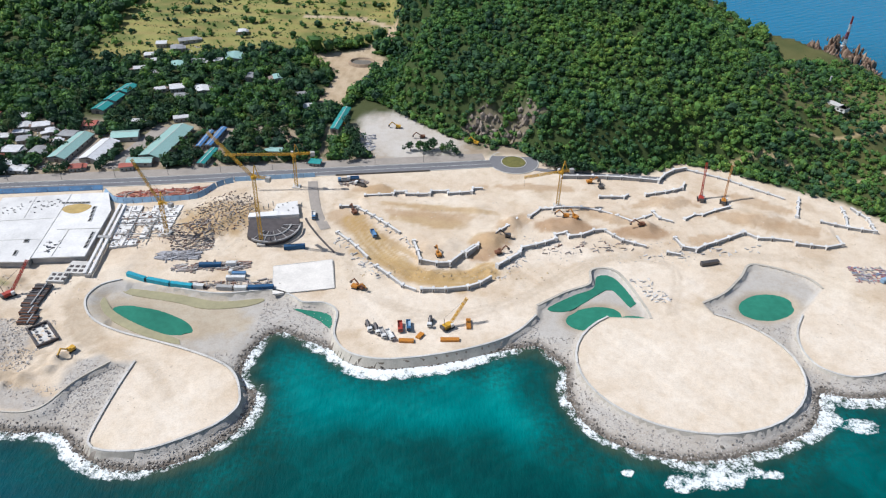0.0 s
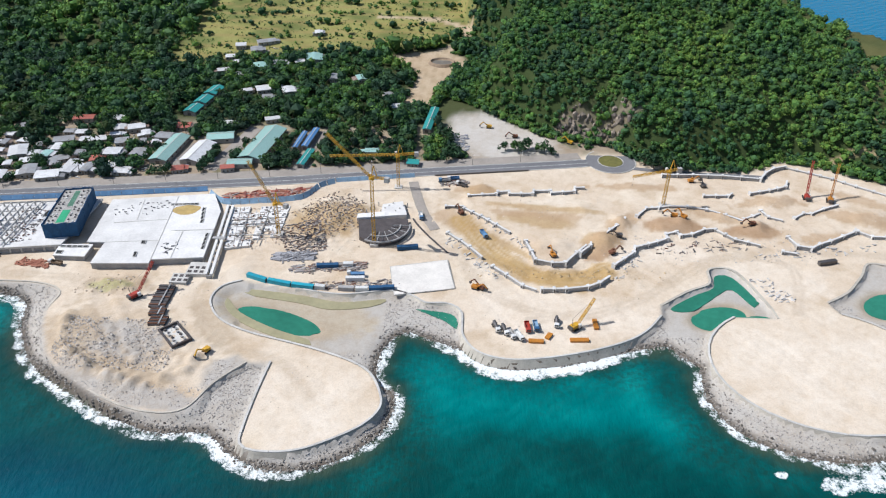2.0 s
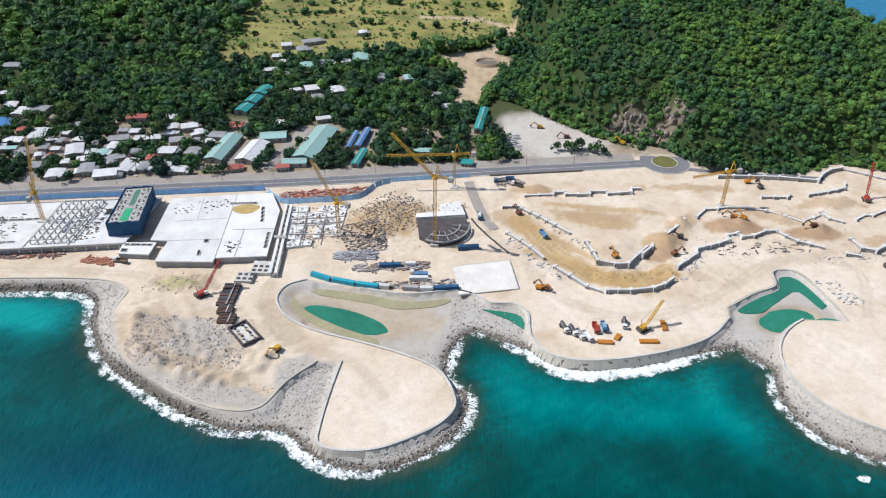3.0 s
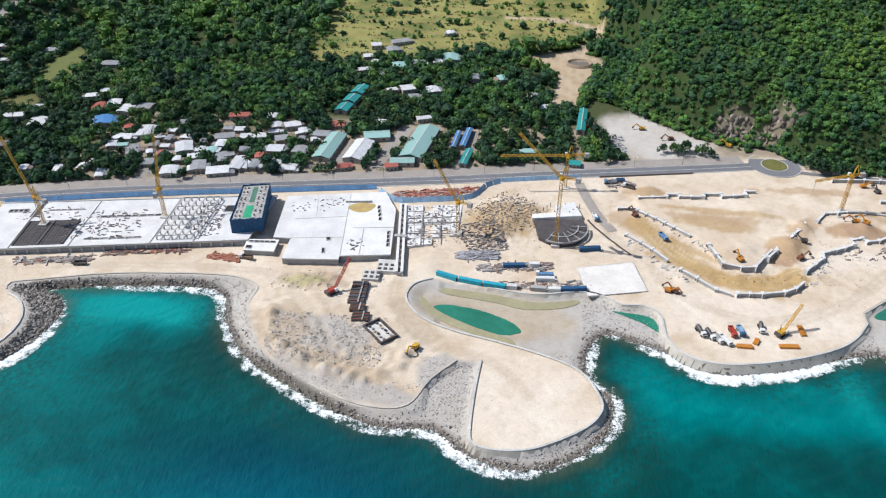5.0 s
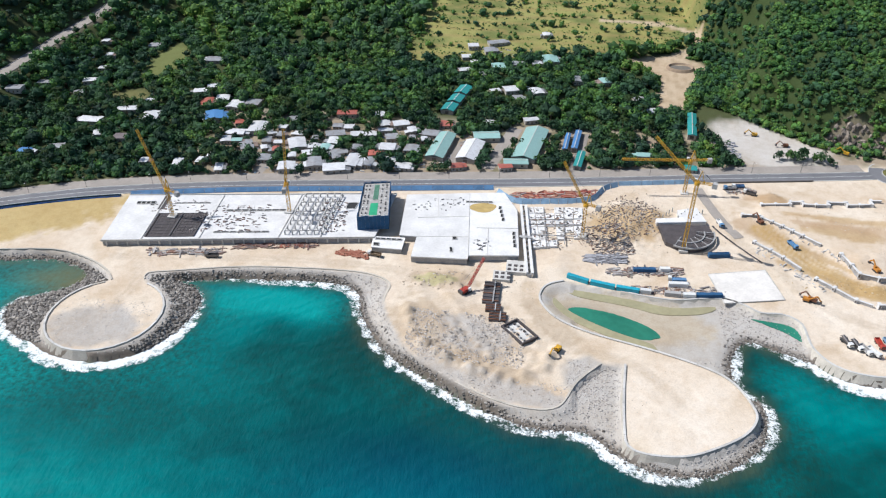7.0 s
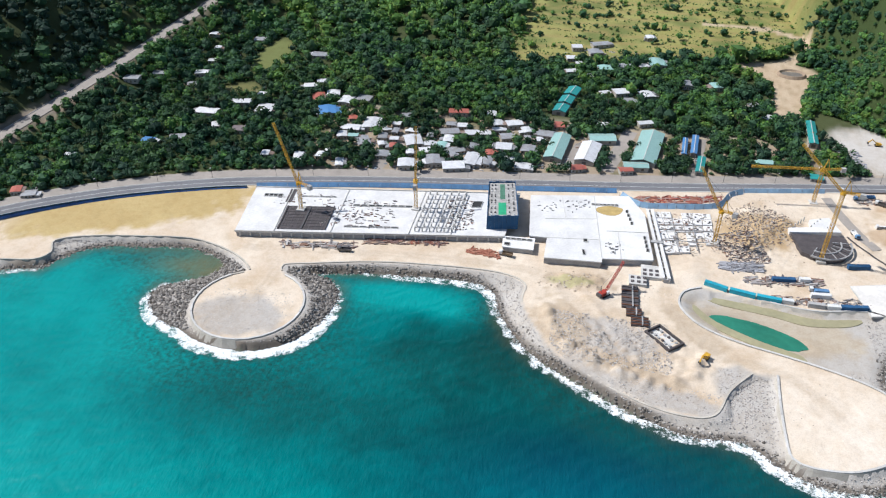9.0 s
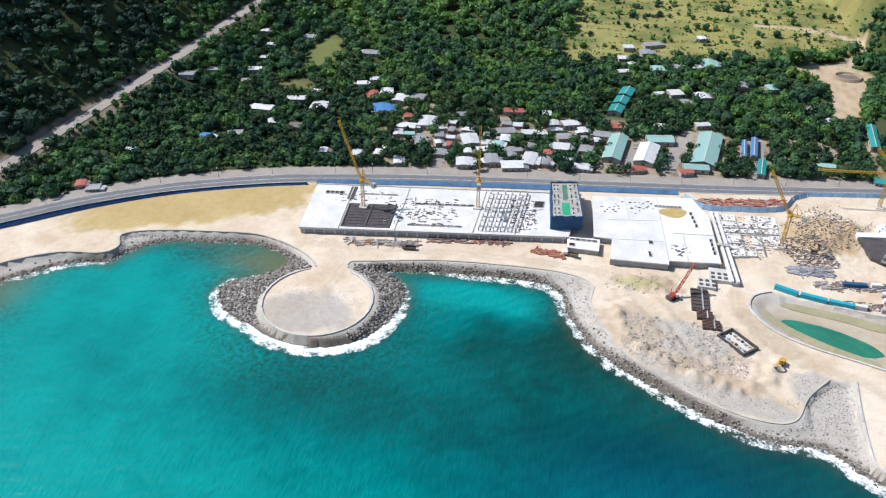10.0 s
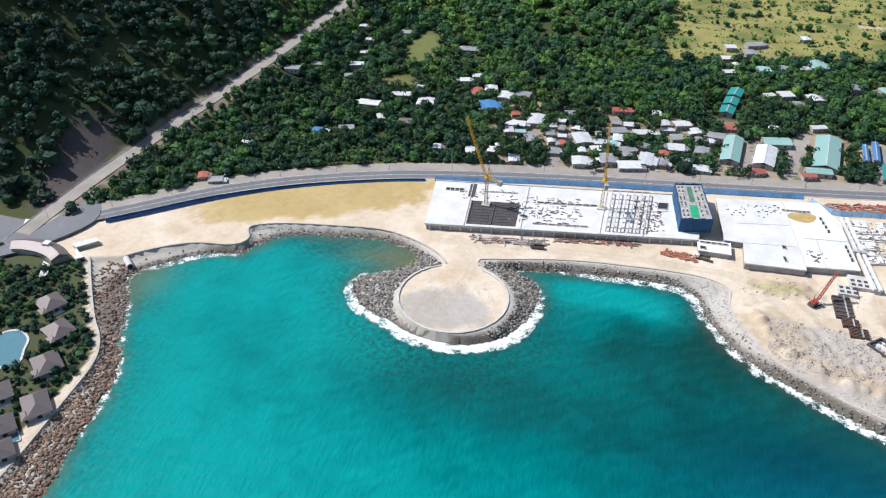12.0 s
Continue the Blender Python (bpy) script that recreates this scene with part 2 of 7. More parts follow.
def solid(name, bm, material, label="", category="", kind="", group=""):
    return tagged(new(name, mesh_of(name, bm, material)), label, category, group, kind)


def box(bm, x0, y0, z0, x1, y1, z1, m=None):
    v = [bm.verts.new((x, y, z)) for z in (z0, z1) for x, y in ((x0, y0), (x1, y0), (x1, y1), (x0, y1))]
    for f in ((3, 2, 1, 0), (4, 5, 6, 7), (0, 1, 5, 4), (1, 2, 6, 5), (2, 3, 7, 6), (3, 0, 4, 7)):
        bm.faces.new([v[i] for i in f])
    if m is not None:
        bmesh.ops.transform(bm, matrix=m, verts=v)
    return bm


def boxes(*specs):
    bm = bmesh.new()
    for s in specs:
        box(bm, *s)
    return bm


def beam(bm, a, b, w):
    """A square bar from a to b."""
    a, b = Vector(a), Vector(b)
    m = Matrix.Translation(a) @ (b - a).to_track_quat("Z", "Y").to_matrix().to_4x4()
    box(bm, -w / 2, -w / 2, 0, w / 2, w / 2, (b - a).length, m)


def prism(poly, z0, z1, bm=None):
    bm = bm or bmesh.new()
    lo = [bm.verts.new((x, y, z0)) for x, y in poly]
    hi = [bm.verts.new((x, y, z1)) for x, y in poly]
    bm.faces.new(hi)
    bm.faces.new(lo[::-1])
    for i in range(len(poly)):
        j = (i + 1) % len(poly)
        bm.faces.new((lo[i], lo[j], hi[j], hi[i]))
    return bm


def cyl(bm, x, y, z0, z1, r0, r1, n=8, m=None):
    res = bmesh.ops.create_cone(bm, cap_ends=True, segments=n, radius1=r0, radius2=r1, depth=z1 - z0, matrix=(m or Matrix()) @ Matrix.Translation((x, y, (z0 + z1) / 2)))
    return res


def curve(pts, step=3.0, closed=False):
    """A smooth line through the given plan points, sampled about every step metres."""
    p = [np.array(q, float) for q in pts]
    n, out = len(p), []
    for i in range(n if closed else n - 1):
        if closed:
            a, b, c, d = p[i - 1], p[i], p[(i + 1) % n], p[(i + 2) % n]
        else:
            a, b, c, d = p[max(i - 1, 0)], p[i], p[i + 1], p[min(i + 2, n - 1)]
        k = max(1, int(np.linalg.norm(c - b) / step))
        for s in np.arange(k) / k:
            out.append(0.5 * (2 * b + (c - a) * s + (2 * a - 5 * b + 4 * c - d) * s * s + (3 * b - a - 3 * c + d) * s ** 3))
    if not closed:
        out.append(p[-1])
    return np.array(out)


def arc(cx, cy, a, b, d0, d1, n=18):
    return [(cx + a * math.cos(radians(d)), cy + b * math.sin(radians(d))) for d in np.linspace(d0, d1, n)]


def normals_of(line):
    d = np.gradient(line, axis=0)
    d /= np.maximum(np.linalg.norm(d, axis=1), 1e-6)[:, None]
    return np.stack([-d[:, 1], d[:, 0]], 1)


def sweep(bm, line, profile, height=None):
    """Sweeps a closed profile of (offset to the left, z) along a plan line."""
    nn, rings = normals_of(line), []
    for i, (p, q) in enumerate(zip(line, nn)):
        h = 0.0 if height is None else float(height[i])
        rings.append([bm.verts.new((p[0] + q[0] * o, p[1] + q[1] * o, z + h)) for o, z in profile])
    for a, b in zip(rings, rings[1:]):
        for i in range(len(profile)):
            j = (i + 1) % len(profile)
            bm.faces.new((a[i], a[j], b[j], b[i]))
    bm.faces.new(rings[0])
    bm.faces.new(rings[-1][::-1])
    return bm


def ribbon(bm, line, left, right, z):
    nn, prev = normals_of(line), None
    for i, (p, q) in enumerate(zip(line, nn)):
        zz = z[i] if hasattr(z, "__len__") else z
        row = [bm.verts.new((p[0] + q[0] * o, p[1] + q[1] * o, zz)) for o in (left, right)]
        if prev:
            bm.faces.new((prev[0], prev[1], row[1], row[0]))
        prev = row
    return bm


def raw_mesh(name, verts, faces, material, label, category, kind="stuff", tint=None, smooth=False):
    """A large mesh straight from arrays; all faces have the same number of corners."""
    me = bpy.data.meshes.new(name)
    k = faces.shape[1]
    me.vertices.add(len(verts))
    me.vertices.foreach_set("co", np.ascontiguousarray(verts, np.float32).ravel())
    me.loops.add(faces.size)
    me.loops.foreach_set("vertex_index", np.ascontiguousarray(faces, np.int32).ravel())
    me.polygons.add(len(faces))
    me.polygons.foreach_set("loop_start", np.arange(0, faces.size, k, dtype=np.int32))
    me.polygons.foreach_set("use_smooth", np.full(len(faces), smooth))
    me.update(calc_edges=True)
    me.materials.append(material)
    if tint is not None:
        me.attributes.new("tint", "FLOAT", "FACE").data.foreach_set("value", np.ascontiguousarray(tint, np.float32))
    return tagged(new(name, me), label, category, kind=kind)


# ---- the plan: shore, sea walls and basins ----
RESORT = [(-587, 40), (-587, 116), (-590, 161), (-593, 188), (-601, 204), (-615, 219), (-636, 245), (-652, 266)]
BAY_W = [(-633, 272), (-620, 284), (-600, 296), (-576, 301), (-570, 310), (-575, 322), (-557, 331), (-521, 338), (-492, 341), (-467, 334), (-452, 325), (-445, 317)]
DISC_W = arc(-433, 287, 31, 31, 118, 430, 26)
BAY_M = [(-426, 320), (-427, 326), (-410, 331), (-378, 339), (-345, 343), (-304, 344), (-285, 336), (-284, 317), (-268, 285), (-248, 268), (-224, 254), (-203, 248), (-187, 251), (-178, 269), (-166, 284)]
SPIT = [(-154, 285), (-156, 264), (-157, 242), (-156, 231), (-148, 227), (-131, 228), (-116, 235), (-102, 245), (-95, 256), (-96, 266), (-102, 279), (-112, 287), (-128, 294), (-146, 300), (-172, 308), (-189, 318), (-198, 333), (-195, 346), (-185, 352)]
QUAY = [(-153, 346), (-126, 342), (-99, 347), (-86, 343), (-78, 337), (-66, 337), (-58, 330), (-57, 311), (-49, 298), (-35, 293), (-18, 294), (6, 300), (28, 309), (42, 319), (53, 333)]
BASIN_E = [(54, 342), (72, 356), (87, 365), (90, 379), (105, 378), (115, 348), (117, 334)]
DISC_E = arc(129, 297, 58.5, 47.5, 128, 425, 34)
BASIN_F = [(150, 350), (166, 361), (180, 377), (192, 391), (219, 380), (226, 368)]
DISC_F = [(204, 342), (196, 328), (193, 316), (194, 305), (199, 297), (212, 292), (232, 297), (247, 310), (252, 330), (262, 352), (285, 362), (320, 352), (360, 370), (440, 440)]
INLAND = [(450, 560), (425, 660), (402, 712), (352, 775), (312, 800), (292, 880), (280, 960), (260, 1200), (240, 2600), (-2600, 2600), (-2600, 40)]
PIECES = [curve(BAY_W), np.array(DISC_W), curve(BAY_M), curve(SPIT), curve(QUAY), curve(BASIN_E), np.array(DISC_E), curve(BASIN_F), curve(DISC_F)]
WALLS = np.concatenate([curve(RESORT), *PIECES, np.array(INLAND, float)])
SHORE = np.concatenate([curve(s) for s in (
    [(-566, 40), (-567, 115), (-571, 135), (-576, 165), (-583, 191), (-597, 214), (-607, 236), (-622, 260), (-607, 279), (-588, 294), (-570, 299), (-562, 314), (-548, 326), (-519, 332), (-491, 336), (-466, 326), (-468, 312), (-482, 302), (-492, 295), (-492, 284), (-480, 270), (-464, 263), (-450, 256), (-433, 253.5), (-416, 256), (-400, 266), (-390, 286), (-388, 308), (-397, 321), (-412, 326)],
    [(-378, 333), (-344, 336), (-318, 337), (-303, 330), (-294, 307), (-275, 281), (-243, 260), (-218, 246), (-196, 239), (-175, 240), (-162, 230), (-146, 221), (-125, 221), (-106, 231), (-92, 247), (-89, 269), (-98, 276), (-100, 293), (-95, 308), (-87, 316), (-75, 311), (-57, 303), (-46, 294), (-35, 290.5), (-18, 291.5), (6, 297), (24, 304), (40, 309), (52, 312)],
    [(66, 296), (64, 276), (71, 257), (86, 244), (111, 237), (138, 240), (168, 252), (184, 264), (194, 284), (206, 281), (227, 283), (248, 294), (262, 318), (280, 338), (320, 330), (365, 350), (460, 430)])] + [np.array(INLAND, float)])


def signed(poly, x, y):
    """Distance to a closed outline, positive inside it."""
    x, y = np.asarray(x, float), np.asarray(y, float)
    best, inside = np.full(x.shape, 1e18), np.zeros(x.shape, bool)
    for (ax, ay), (bx, by) in zip(poly, np.roll(poly, -1, 0)):
        dx, dy = bx - ax, by - ay
        t = np.clip(((x - ax) * dx + (y - ay) * dy) / max(dx * dx + dy * dy, 1e-9), 0, 1)
        np.minimum(best, (x - ax - t * dx) ** 2 + (y - ay - t * dy) ** 2, out=best)
        if ay != by:
            inside ^= ((ay > y) != (by > y)) & (x < dx * (y - ay) / dy + ax)
    return np.where(inside, 1, -1) * np.sqrt(best)


def near_line(line, x, y):
    best, at = np.full(np.shape(x), 1e18), np.zeros(np.shape(x))
    for i, ((ax, ay), (bx, by)) in enumerate(zip(line, line[1:])):
        dx, dy = bx - ax, by - ay
        t = np.clip(((x - ax) * dx + (y - ay) * dy) / max(dx * dx + dy * dy, 1e-9), 0, 1)
        d = (x - ax - t * dx) ** 2 + (y - ay - t * dy) ** 2
        at = np.where(d < best, i + t, at)
        best = np.minimum(best, d)
    return np.sqrt(best), at


def step(a, b, v):
    s = np.clip((v - a) / (b - a), 0, 1)
    return s * s * (3 - 2 * s)


def wavy(x, y, size, seed=0.0):
    """Cheap smooth noise from -1 to 1."""
    u, v, out = x / size + seed, y / size - seed * 1.7, 0
    for k, (a, b, w) in enumerate(((1.0, 0.6, 1.0), (-0.7, 1.3, 0.8), (1.9, -1.1, 0.5), (2.3, 2.6, 0.4), (-3.9, 1.7, 0.3))):
        out = out + w * np.sin(a * u * 2.1 + b * v * 2.3 + k * 1.3 + 1.1 * np.sin(0.8 * v * (k + 1) + u))
    return out / 3.0


BASE_X = [-2600, -110, -75, -40, 0, 30, 50, 70, 110, 150, 177, 205, 245, 278, 295, 330, 460]
BASE_Y = [900, 690, 620, 588, 548, 536, 533, 508, 497, 496, 515, 506, 480, 463, 443, 420, 400]
RIDGE = [(0, 860, 140), (40, 800, 126), (100, 750, 118), (150, 700, 97), (190, 670, 82), (213, 654, 68), (244, 646, 50), (300, 655, 33), (330, 690, 24), (262, 580, 31), (320, 560, 22), (400, 600, 14)]
HIGHROAD = [(-706, 262), (-703, 330), (-694, 400), (-681, 470), (-668, 545), (-655, 640), (-645, 740), (-640, 1100)]
HIGH_Z = [5.0, 7.5, 11.0, 16.0, 22.0, 30.0, 38.0, 60.0]
ROAD = curve([(-735, 255), (-700, 284), (-655, 322), (-618, 353), (-575, 380), (-525, 402), (-480, 416), (-400, 433), (-300, 449), (-195, 466), (-90, 486), (0, 502), (36, 509)], 5.0)
ISLAND_C = (50, 512)
HIGHLINE = curve(HIGHROAD, 12.0)


def plain_z(x, y):
    return 4.0 + 1.4 * step(385, 450, y + 0.12 * np.clip(-x - 100, 0, 600)) + (0.04 * np.maximum(y - 516, 0) + 0.05 * np.maximum(y - 690, 0)) * (1 - 0.5 * step(900, 1600, y))


def high_z(at):
    return np.interp(at, np.linspace(0, len(HIGHLINE) - 1, len(HIGHLINE)), np.interp(HIGHLINE[:, 1], [p[1] for p in HIGHROAD], HIGH_Z))


POOLS = [(-158, 321, 25, 8.0, -20), (86, 336, 16, 9.5, 18), (188, 352, 17, 11, 22)]     # x, y, half-axes, turn


def pool_field(x, y):
    out = np.full(np.shape(x), 9.0)
    for cx, cy, a, b, r in POOLS:
        c, s = math.cos(radians(r)), math.sin(radians(r))
        u, v = (x - cx) * c + (y - cy) * s, -(x - cx) * s + (y - cy) * c
        out = np.minimum(out, np.sqrt((u / a) ** 2 + (v / b) ** 2))
    return out


def ground_z(x, y, dw=None, ds=None):
    x, y = np.asarray(x, float), np.asarray(y, float)
    dw = signed(WALLS, x, y) if dw is None else dw
    ds = signed(SHORE, x, y) if ds is None else ds
    land = plain_z(x, y)
    # the wooded headland
    hill = np.full(x.shape, -50.0)
    for (ax, ay, ah), (bx, by, bh) in zip(RIDGE[:8] + [RIDGE[6], RIDGE[9], RIDGE[10]], RIDGE[1:9] + [RIDGE[9], RIDGE[10], RIDGE[11]]):
        dx, dy = bx - ax, by - ay
        t = np.clip(((x - ax) * dx + (y - ay) * dy) / (dx * dx + dy * dy), 0, 1)
        d = np.hypot(x - ax - t * dx, y - ay - t * dy)
        side = (x - ax) * dy - (y - ay) * dx
        hill = np.maximum(hill, ah + (bh - ah) * t - d * np.where(side > 0, 0.40, 0.62))
    hill = hill + 2.5 * wavy(x, y, 42) + 1.2 * wavy(x, y, 17, 3)
    base = np.interp(x, BASE_X, BASE_Y)
    hill = hill * step(0, 42, x - np.interp(y, [560, 614, 700, 764, 900], [-80, -68, -42, -70, -90]))
    land = np.maximum(land, hill * step(0, 40, y - base))
    # the high road and the slope west of it
    d, at = near_line(HIGHLINE, x, y)
    hz = high_z(at)
    west = x < np.interp(y, [p[1] for p in HIGHROAD], [p[0] for p in HIGHROAD])
    north = step(300, 380, y)
    land = np.where(west, np.maximum(land, hz + north * np.clip(0.62 * np.maximum(d - 9, 0), 0, 190) + north * 3 * wavy(x, y, 50, 2) * step(9, 40, d)), np.maximum(land, hz - 0.4 * np.maximum(d - 7, 0)))
    # mounds and ruts on the building site
    site = step(2, 14, dw) * step(-14, -34, y - np.interp(x, ROAD[:, 0], ROAD[:, 1]))
    land = land + site * (0.3 * wavy(x, y, 9) + 0.2 * wavy(x, y, 3, 5) + 0.12 * wavy(x, y, 1.4, 8))
    land = land + (1.3 * step(-0.3, 0.9, signed(TERRACE, x, y)) + 0.8 * step(-0.3, 0.9, signed(SHELF, x, y))) * step(458, 444, y)
    for cx, cy, r, h in MOUNDS:
        land = land + h * np.exp(-((x - cx) ** 2 + (y - cy) ** 2) / (r * r)) * (1 + 0.35 * wavy(x, y, 5, 9))
    rough_ground = np.exp(-(((x + 238) / 42) ** 2 + ((y - 288) / 24) ** 2)) + 0.8 * np.exp(-(((x + 145) / 24) ** 2 + ((y - 418) / 26) ** 2)) + 0.6 * np.exp(-(((x + 252) / 22) ** 2 + ((y - 343) / 9) ** 2)) + 0.5 * np.exp(-(((x - 10) / 40) ** 2 + ((y - 372) / 9) ** 2))
    land = land + np.clip(rough_ground, 0, 1) * step(2, 7, dw) * (1.7 * np.abs(wavy(x, y, 5.2, 12)) + 2.4 * np.abs(wavy(x, y, 2.2, 15)) + 1.0 * wavy(x, y, 1.5, 21) - 0.8)
    low = np.clip(0.22 * ds, -6, 1.7) + 0.12 * wavy(x, y, 6, 4)
    low = low - 1.9 * step(1.25, 0.8, pool_field(x, y)) * step(3, 8, ds)
    t = step(np.where((x > -425) & (x < -180) & (y > 246), -9.0, -2.2), -0.6, dw)
    z = low + (land - low) * t
    return np.where((ds < 0) & (dw < 0.5), np.clip(0.18 * ds, -7, 0) - 0.15, z)


TERRACE = np.array([(-58, 437), (-47, 428), (-37, 418), (-28, 409), (-19, 400), (-16, 389), (-14, 380), (-4, 377), (4, 378), (12, 389), (19, 398), (29, 404), (36, 415), (48, 431), (64, 443), (76, 449), (104, 444), (125, 431), (139, 442), (151, 433), (168, 443), (196, 456), (196, 470), (-58, 470)], float)
SHELF = np.array([(33, 377), (47, 391), (58, 401), (71, 408), (78, 416), (97, 420), (104, 421), (128, 404), (148, 396), (151, 404), (166, 407), (194, 423), (224, 416), (256, 414), (256, 440), (196, 456), (168, 443), (151, 433), (139, 442), (125, 431), (104, 444), (76, 449), (64, 443), (48, 431), (36, 415), (29, 404), (19, 398)], float)
MOUNDS = [(-140, 420, 9, 3.5), (-150, 408, 8, 2.5), (-128, 430, 7, 3.0), (-146, 438, 9, 2.0), (-262, 300, 26, 1.6), (-230, 278, 20, 1.0), (-190, 366, 7, 1.6), (-255, 345, 9, 1.2),
          (28, 404, 8, 2.2), (2, 398, 7, 1.8), (-47, 464, 9, 1.8), (44, 424, 6, 1.4), (78, 424, 12, 1.2), (128, 424, 9, 1.4), (14, 372, 14, -1.6), (-20, 372, 12, -1.6), (-36, 392, 12, -1.5), (-247, 325, 8, 1.4)]

SPOIL = curve([(-270, 316), (-264, 294), (-242, 276), (-216, 266), (-197, 274), (-190, 292)], 4.2)
MOUNDS += [(30, 402, 7, 2.4), (36, 408, 5, 2.0), (44, 424, 6, 2.4), (150, 458, 8, 1.8), (160, 462, 6, 1.6), (205, 440, 9, 1.8), (218, 444, 7, 1.5), (-8, 396, 6, 1.8), (112, 436, 6, 1.6), (62, 474, 8, 1.2), (84, 428, 5, 2.2), (133, 427, 5, 2.2), (70, 420, 5, 1.8), (22, 440, 8, 1.2)]
MOUNDS += [(px + 1.2 * math.sin(k * 2.1), py + 1.5 * math.cos(k * 3.3), 2.0 + 0.5 * (k % 3), 1.5 + 0.5 * (k % 4)) for k, (px, py) in enumerate(SPOIL)]
MOUNDS += [(-266 + 24 * ((k * 0.618) % 1), 338 + 10 * ((k * 0.37) % 1), 2.4, 1.6) for k in range(9)]
MOUNDS += [(-40 + 70 * ((k * 0.618) % 1), 364 + 12 * ((k * 0.37) % 1), 2.2, 1.2) for k in range(26)]
# ---- ground ----
def axis(*spans):
    return np.concatenate([np.arange(a, b, s) for a, b, s in spans])


GX = axis((-2600, -1000, 100), (-1000, -720, 8), (-720, -600, 3), (-600, 270, 1.7), (270, 480, 4), (480, 2600, 120))
GY = axis((-200, 100, 30), (100, 210, 3), (210, 396, 1.7), (396, 560, 2.6), (560, 860, 6), (860, 1300, 20), (1300, 2700, 140))
X, Y = np.meshgrid(GX, GY)
DW, DS = signed(WALLS, X, Y), signed(SHORE, X, Y)
Z = ground_z(X, Y, DW, DS)


def forest(x, y, dw):
    """How densely trees stand, from 0 to 1."""
    base = np.interp(x, BASE_X, BASE_Y)
    d, _ = near_line(ROAD, x, y)
    road_y = np.interp(x, ROAD[:, 0], ROAD[:, 1])
    f = ((y > road_y + 19) & (x < 40)).astype(float) * np.where(x < -690, 0, 1)
    hd, _ = near_line(HIGHLINE, x, y)
    f = np.where((x < -690) & (y > 300), 1.0, f)
    f = np.where(hd < 7.5, 0, np.where(hd < 13, 0.6 * f, f))
    f = f * (1 - step(0.3, 0.6, np.exp(-((x + 722) / 15) ** 2 - ((y - 352) / 50) ** 2) + 0.15 * wavy(x, y, 9, 4)))
    f = np.where((y > base + 3) & (x > -110), 1.0, f)
    meadow = step(0, 25, y - (690 + 0.25 * (x + 200))) * step(-345, -320, x) * step(10, -40, x - np.interp(y, [600, 700, 800, 900], [-80, -60, -30, 0]))
    f = f * (1 - meadow * (0.5 + 0.5 * step(-0.3, 0.4, np.sin(y * 0.22 + 2 * wavy(x, y, 60)) + 0.5 * wavy(x, y, 20))))
    way, _ = near_line(np.array([(-100, 600), (-92, 640), (-84, 670), (-92, 700), (-62, 735), (-58, 765), (-90, 785), (-150, 790)], float), x, y)
    scar = np.exp(-(((x + 94) / 36) ** 2 + ((y - 690) / 22) ** 2)) + 0.9 * np.exp(-(way / np.where(y < 700, 15, 5)) ** 2) + 0.12 * wavy(x, y, 9)
    f = f * (1 - step(0.3, 0.6, scar))
    yard = [(-78, 612), (-56, 600), (-30, 575), (4, 546), (34, 530), (34, 500), (-46, 500), (-74, 530), (-84, 588)]
    f = np.where(signed(np.array(yard, float), x, y) > 0, 0, f)
    f = f * (1 - 0.85 * step(0.3, 0.6, np.exp(-((x - 27) / 15) ** 2 - ((y - 553) / 10) ** 2) + np.exp(-((x - 56) / 12) ** 2 - ((y - 546) / 7) ** 2)))
    lawn = np.exp(-(((x + 556) / 17) ** 2 + ((y - 642) / 50) ** 2)) + np.exp(-(((x + 556) / 17) ** 2 + ((y - 566) / 13) ** 2))
    f = f * (1 - step(0.3, 0.6, lawn))
    resort = (x < -596) & (y < 262) & (dw > 3)
    f = np.where(resort, 0.9, f)
    head = step(250, 330, x) * step(600, 560, np.abs(y - 600) + 500)
    return np.clip(f * (1 - 0.3 * head), 0, 1), meadow, scar


F, MEADOW, SCAR = forest(X, Y, DW)
sand, cream = np.array((0.61, 0.505, 0.39)), np.array((0.72, 0.64, 0.53))
soil = np.ones(X.shape + (3,)) * sand


def paint(mask, colour):
    global soil
    soil = soil + np.clip(mask, 0, 1)[..., None] * (np.array(colour) - soil)


def spot(cx, cy, a, b, r=0.0, ragged=0.35):
    c, s = math.cos(radians(r)), math.sin(radians(r))
    u, v = ((X - cx) * c + (Y - cy) * s) / a, (-(X - cx) * s + (Y - cy) * c) / b
    return step(1.15, 0.75, np.sqrt(u * u + v * v) + ragged * wavy(X, Y, 11, cx) * 0.6 + ragged * wavy(X, Y, 4, cy) * 0.4)


paint(0.45 + 0.5 * wavy(X, Y, 30), cream)
paint(step(0.1, 0.8, wavy(X, Y, 22, 7)) * 0.55, (0.5, 0.385, 0.265))
paint(step(0.2, 0.8, wavy(X, Y, 9, 15)) * 0.4, (0.52, 0.42, 0.3))
for cx, cy, a, b in ((129, 297, 60, 49), (-128, 258, 34, 34), (222, 325, 30, 34), (-10, 330, 70, 22), (130, 372, 30, 22), (60, 395, 40, 12)):
    paint(spot(cx, cy, a, b) * 0.75, (0.72, 0.64, 0.54))
paint(spot(-555, 366, 100, 30, 24) * step(-457, -478, X) * step(-640, -600, X), (0.47, 0.36, 0.17))
for cx, cy, a, b, r in ((-232, 296, 24, 16, -20), (-212, 259, 38, 8, -16), (-250, 276, 12, 7, -40), (-172, 274, 13, 14, 0), (-433, 276, 26, 18, 0)):
    paint(spot(cx, cy, a, b, r) * 0.85, (0.42, 0.4, 0.375))
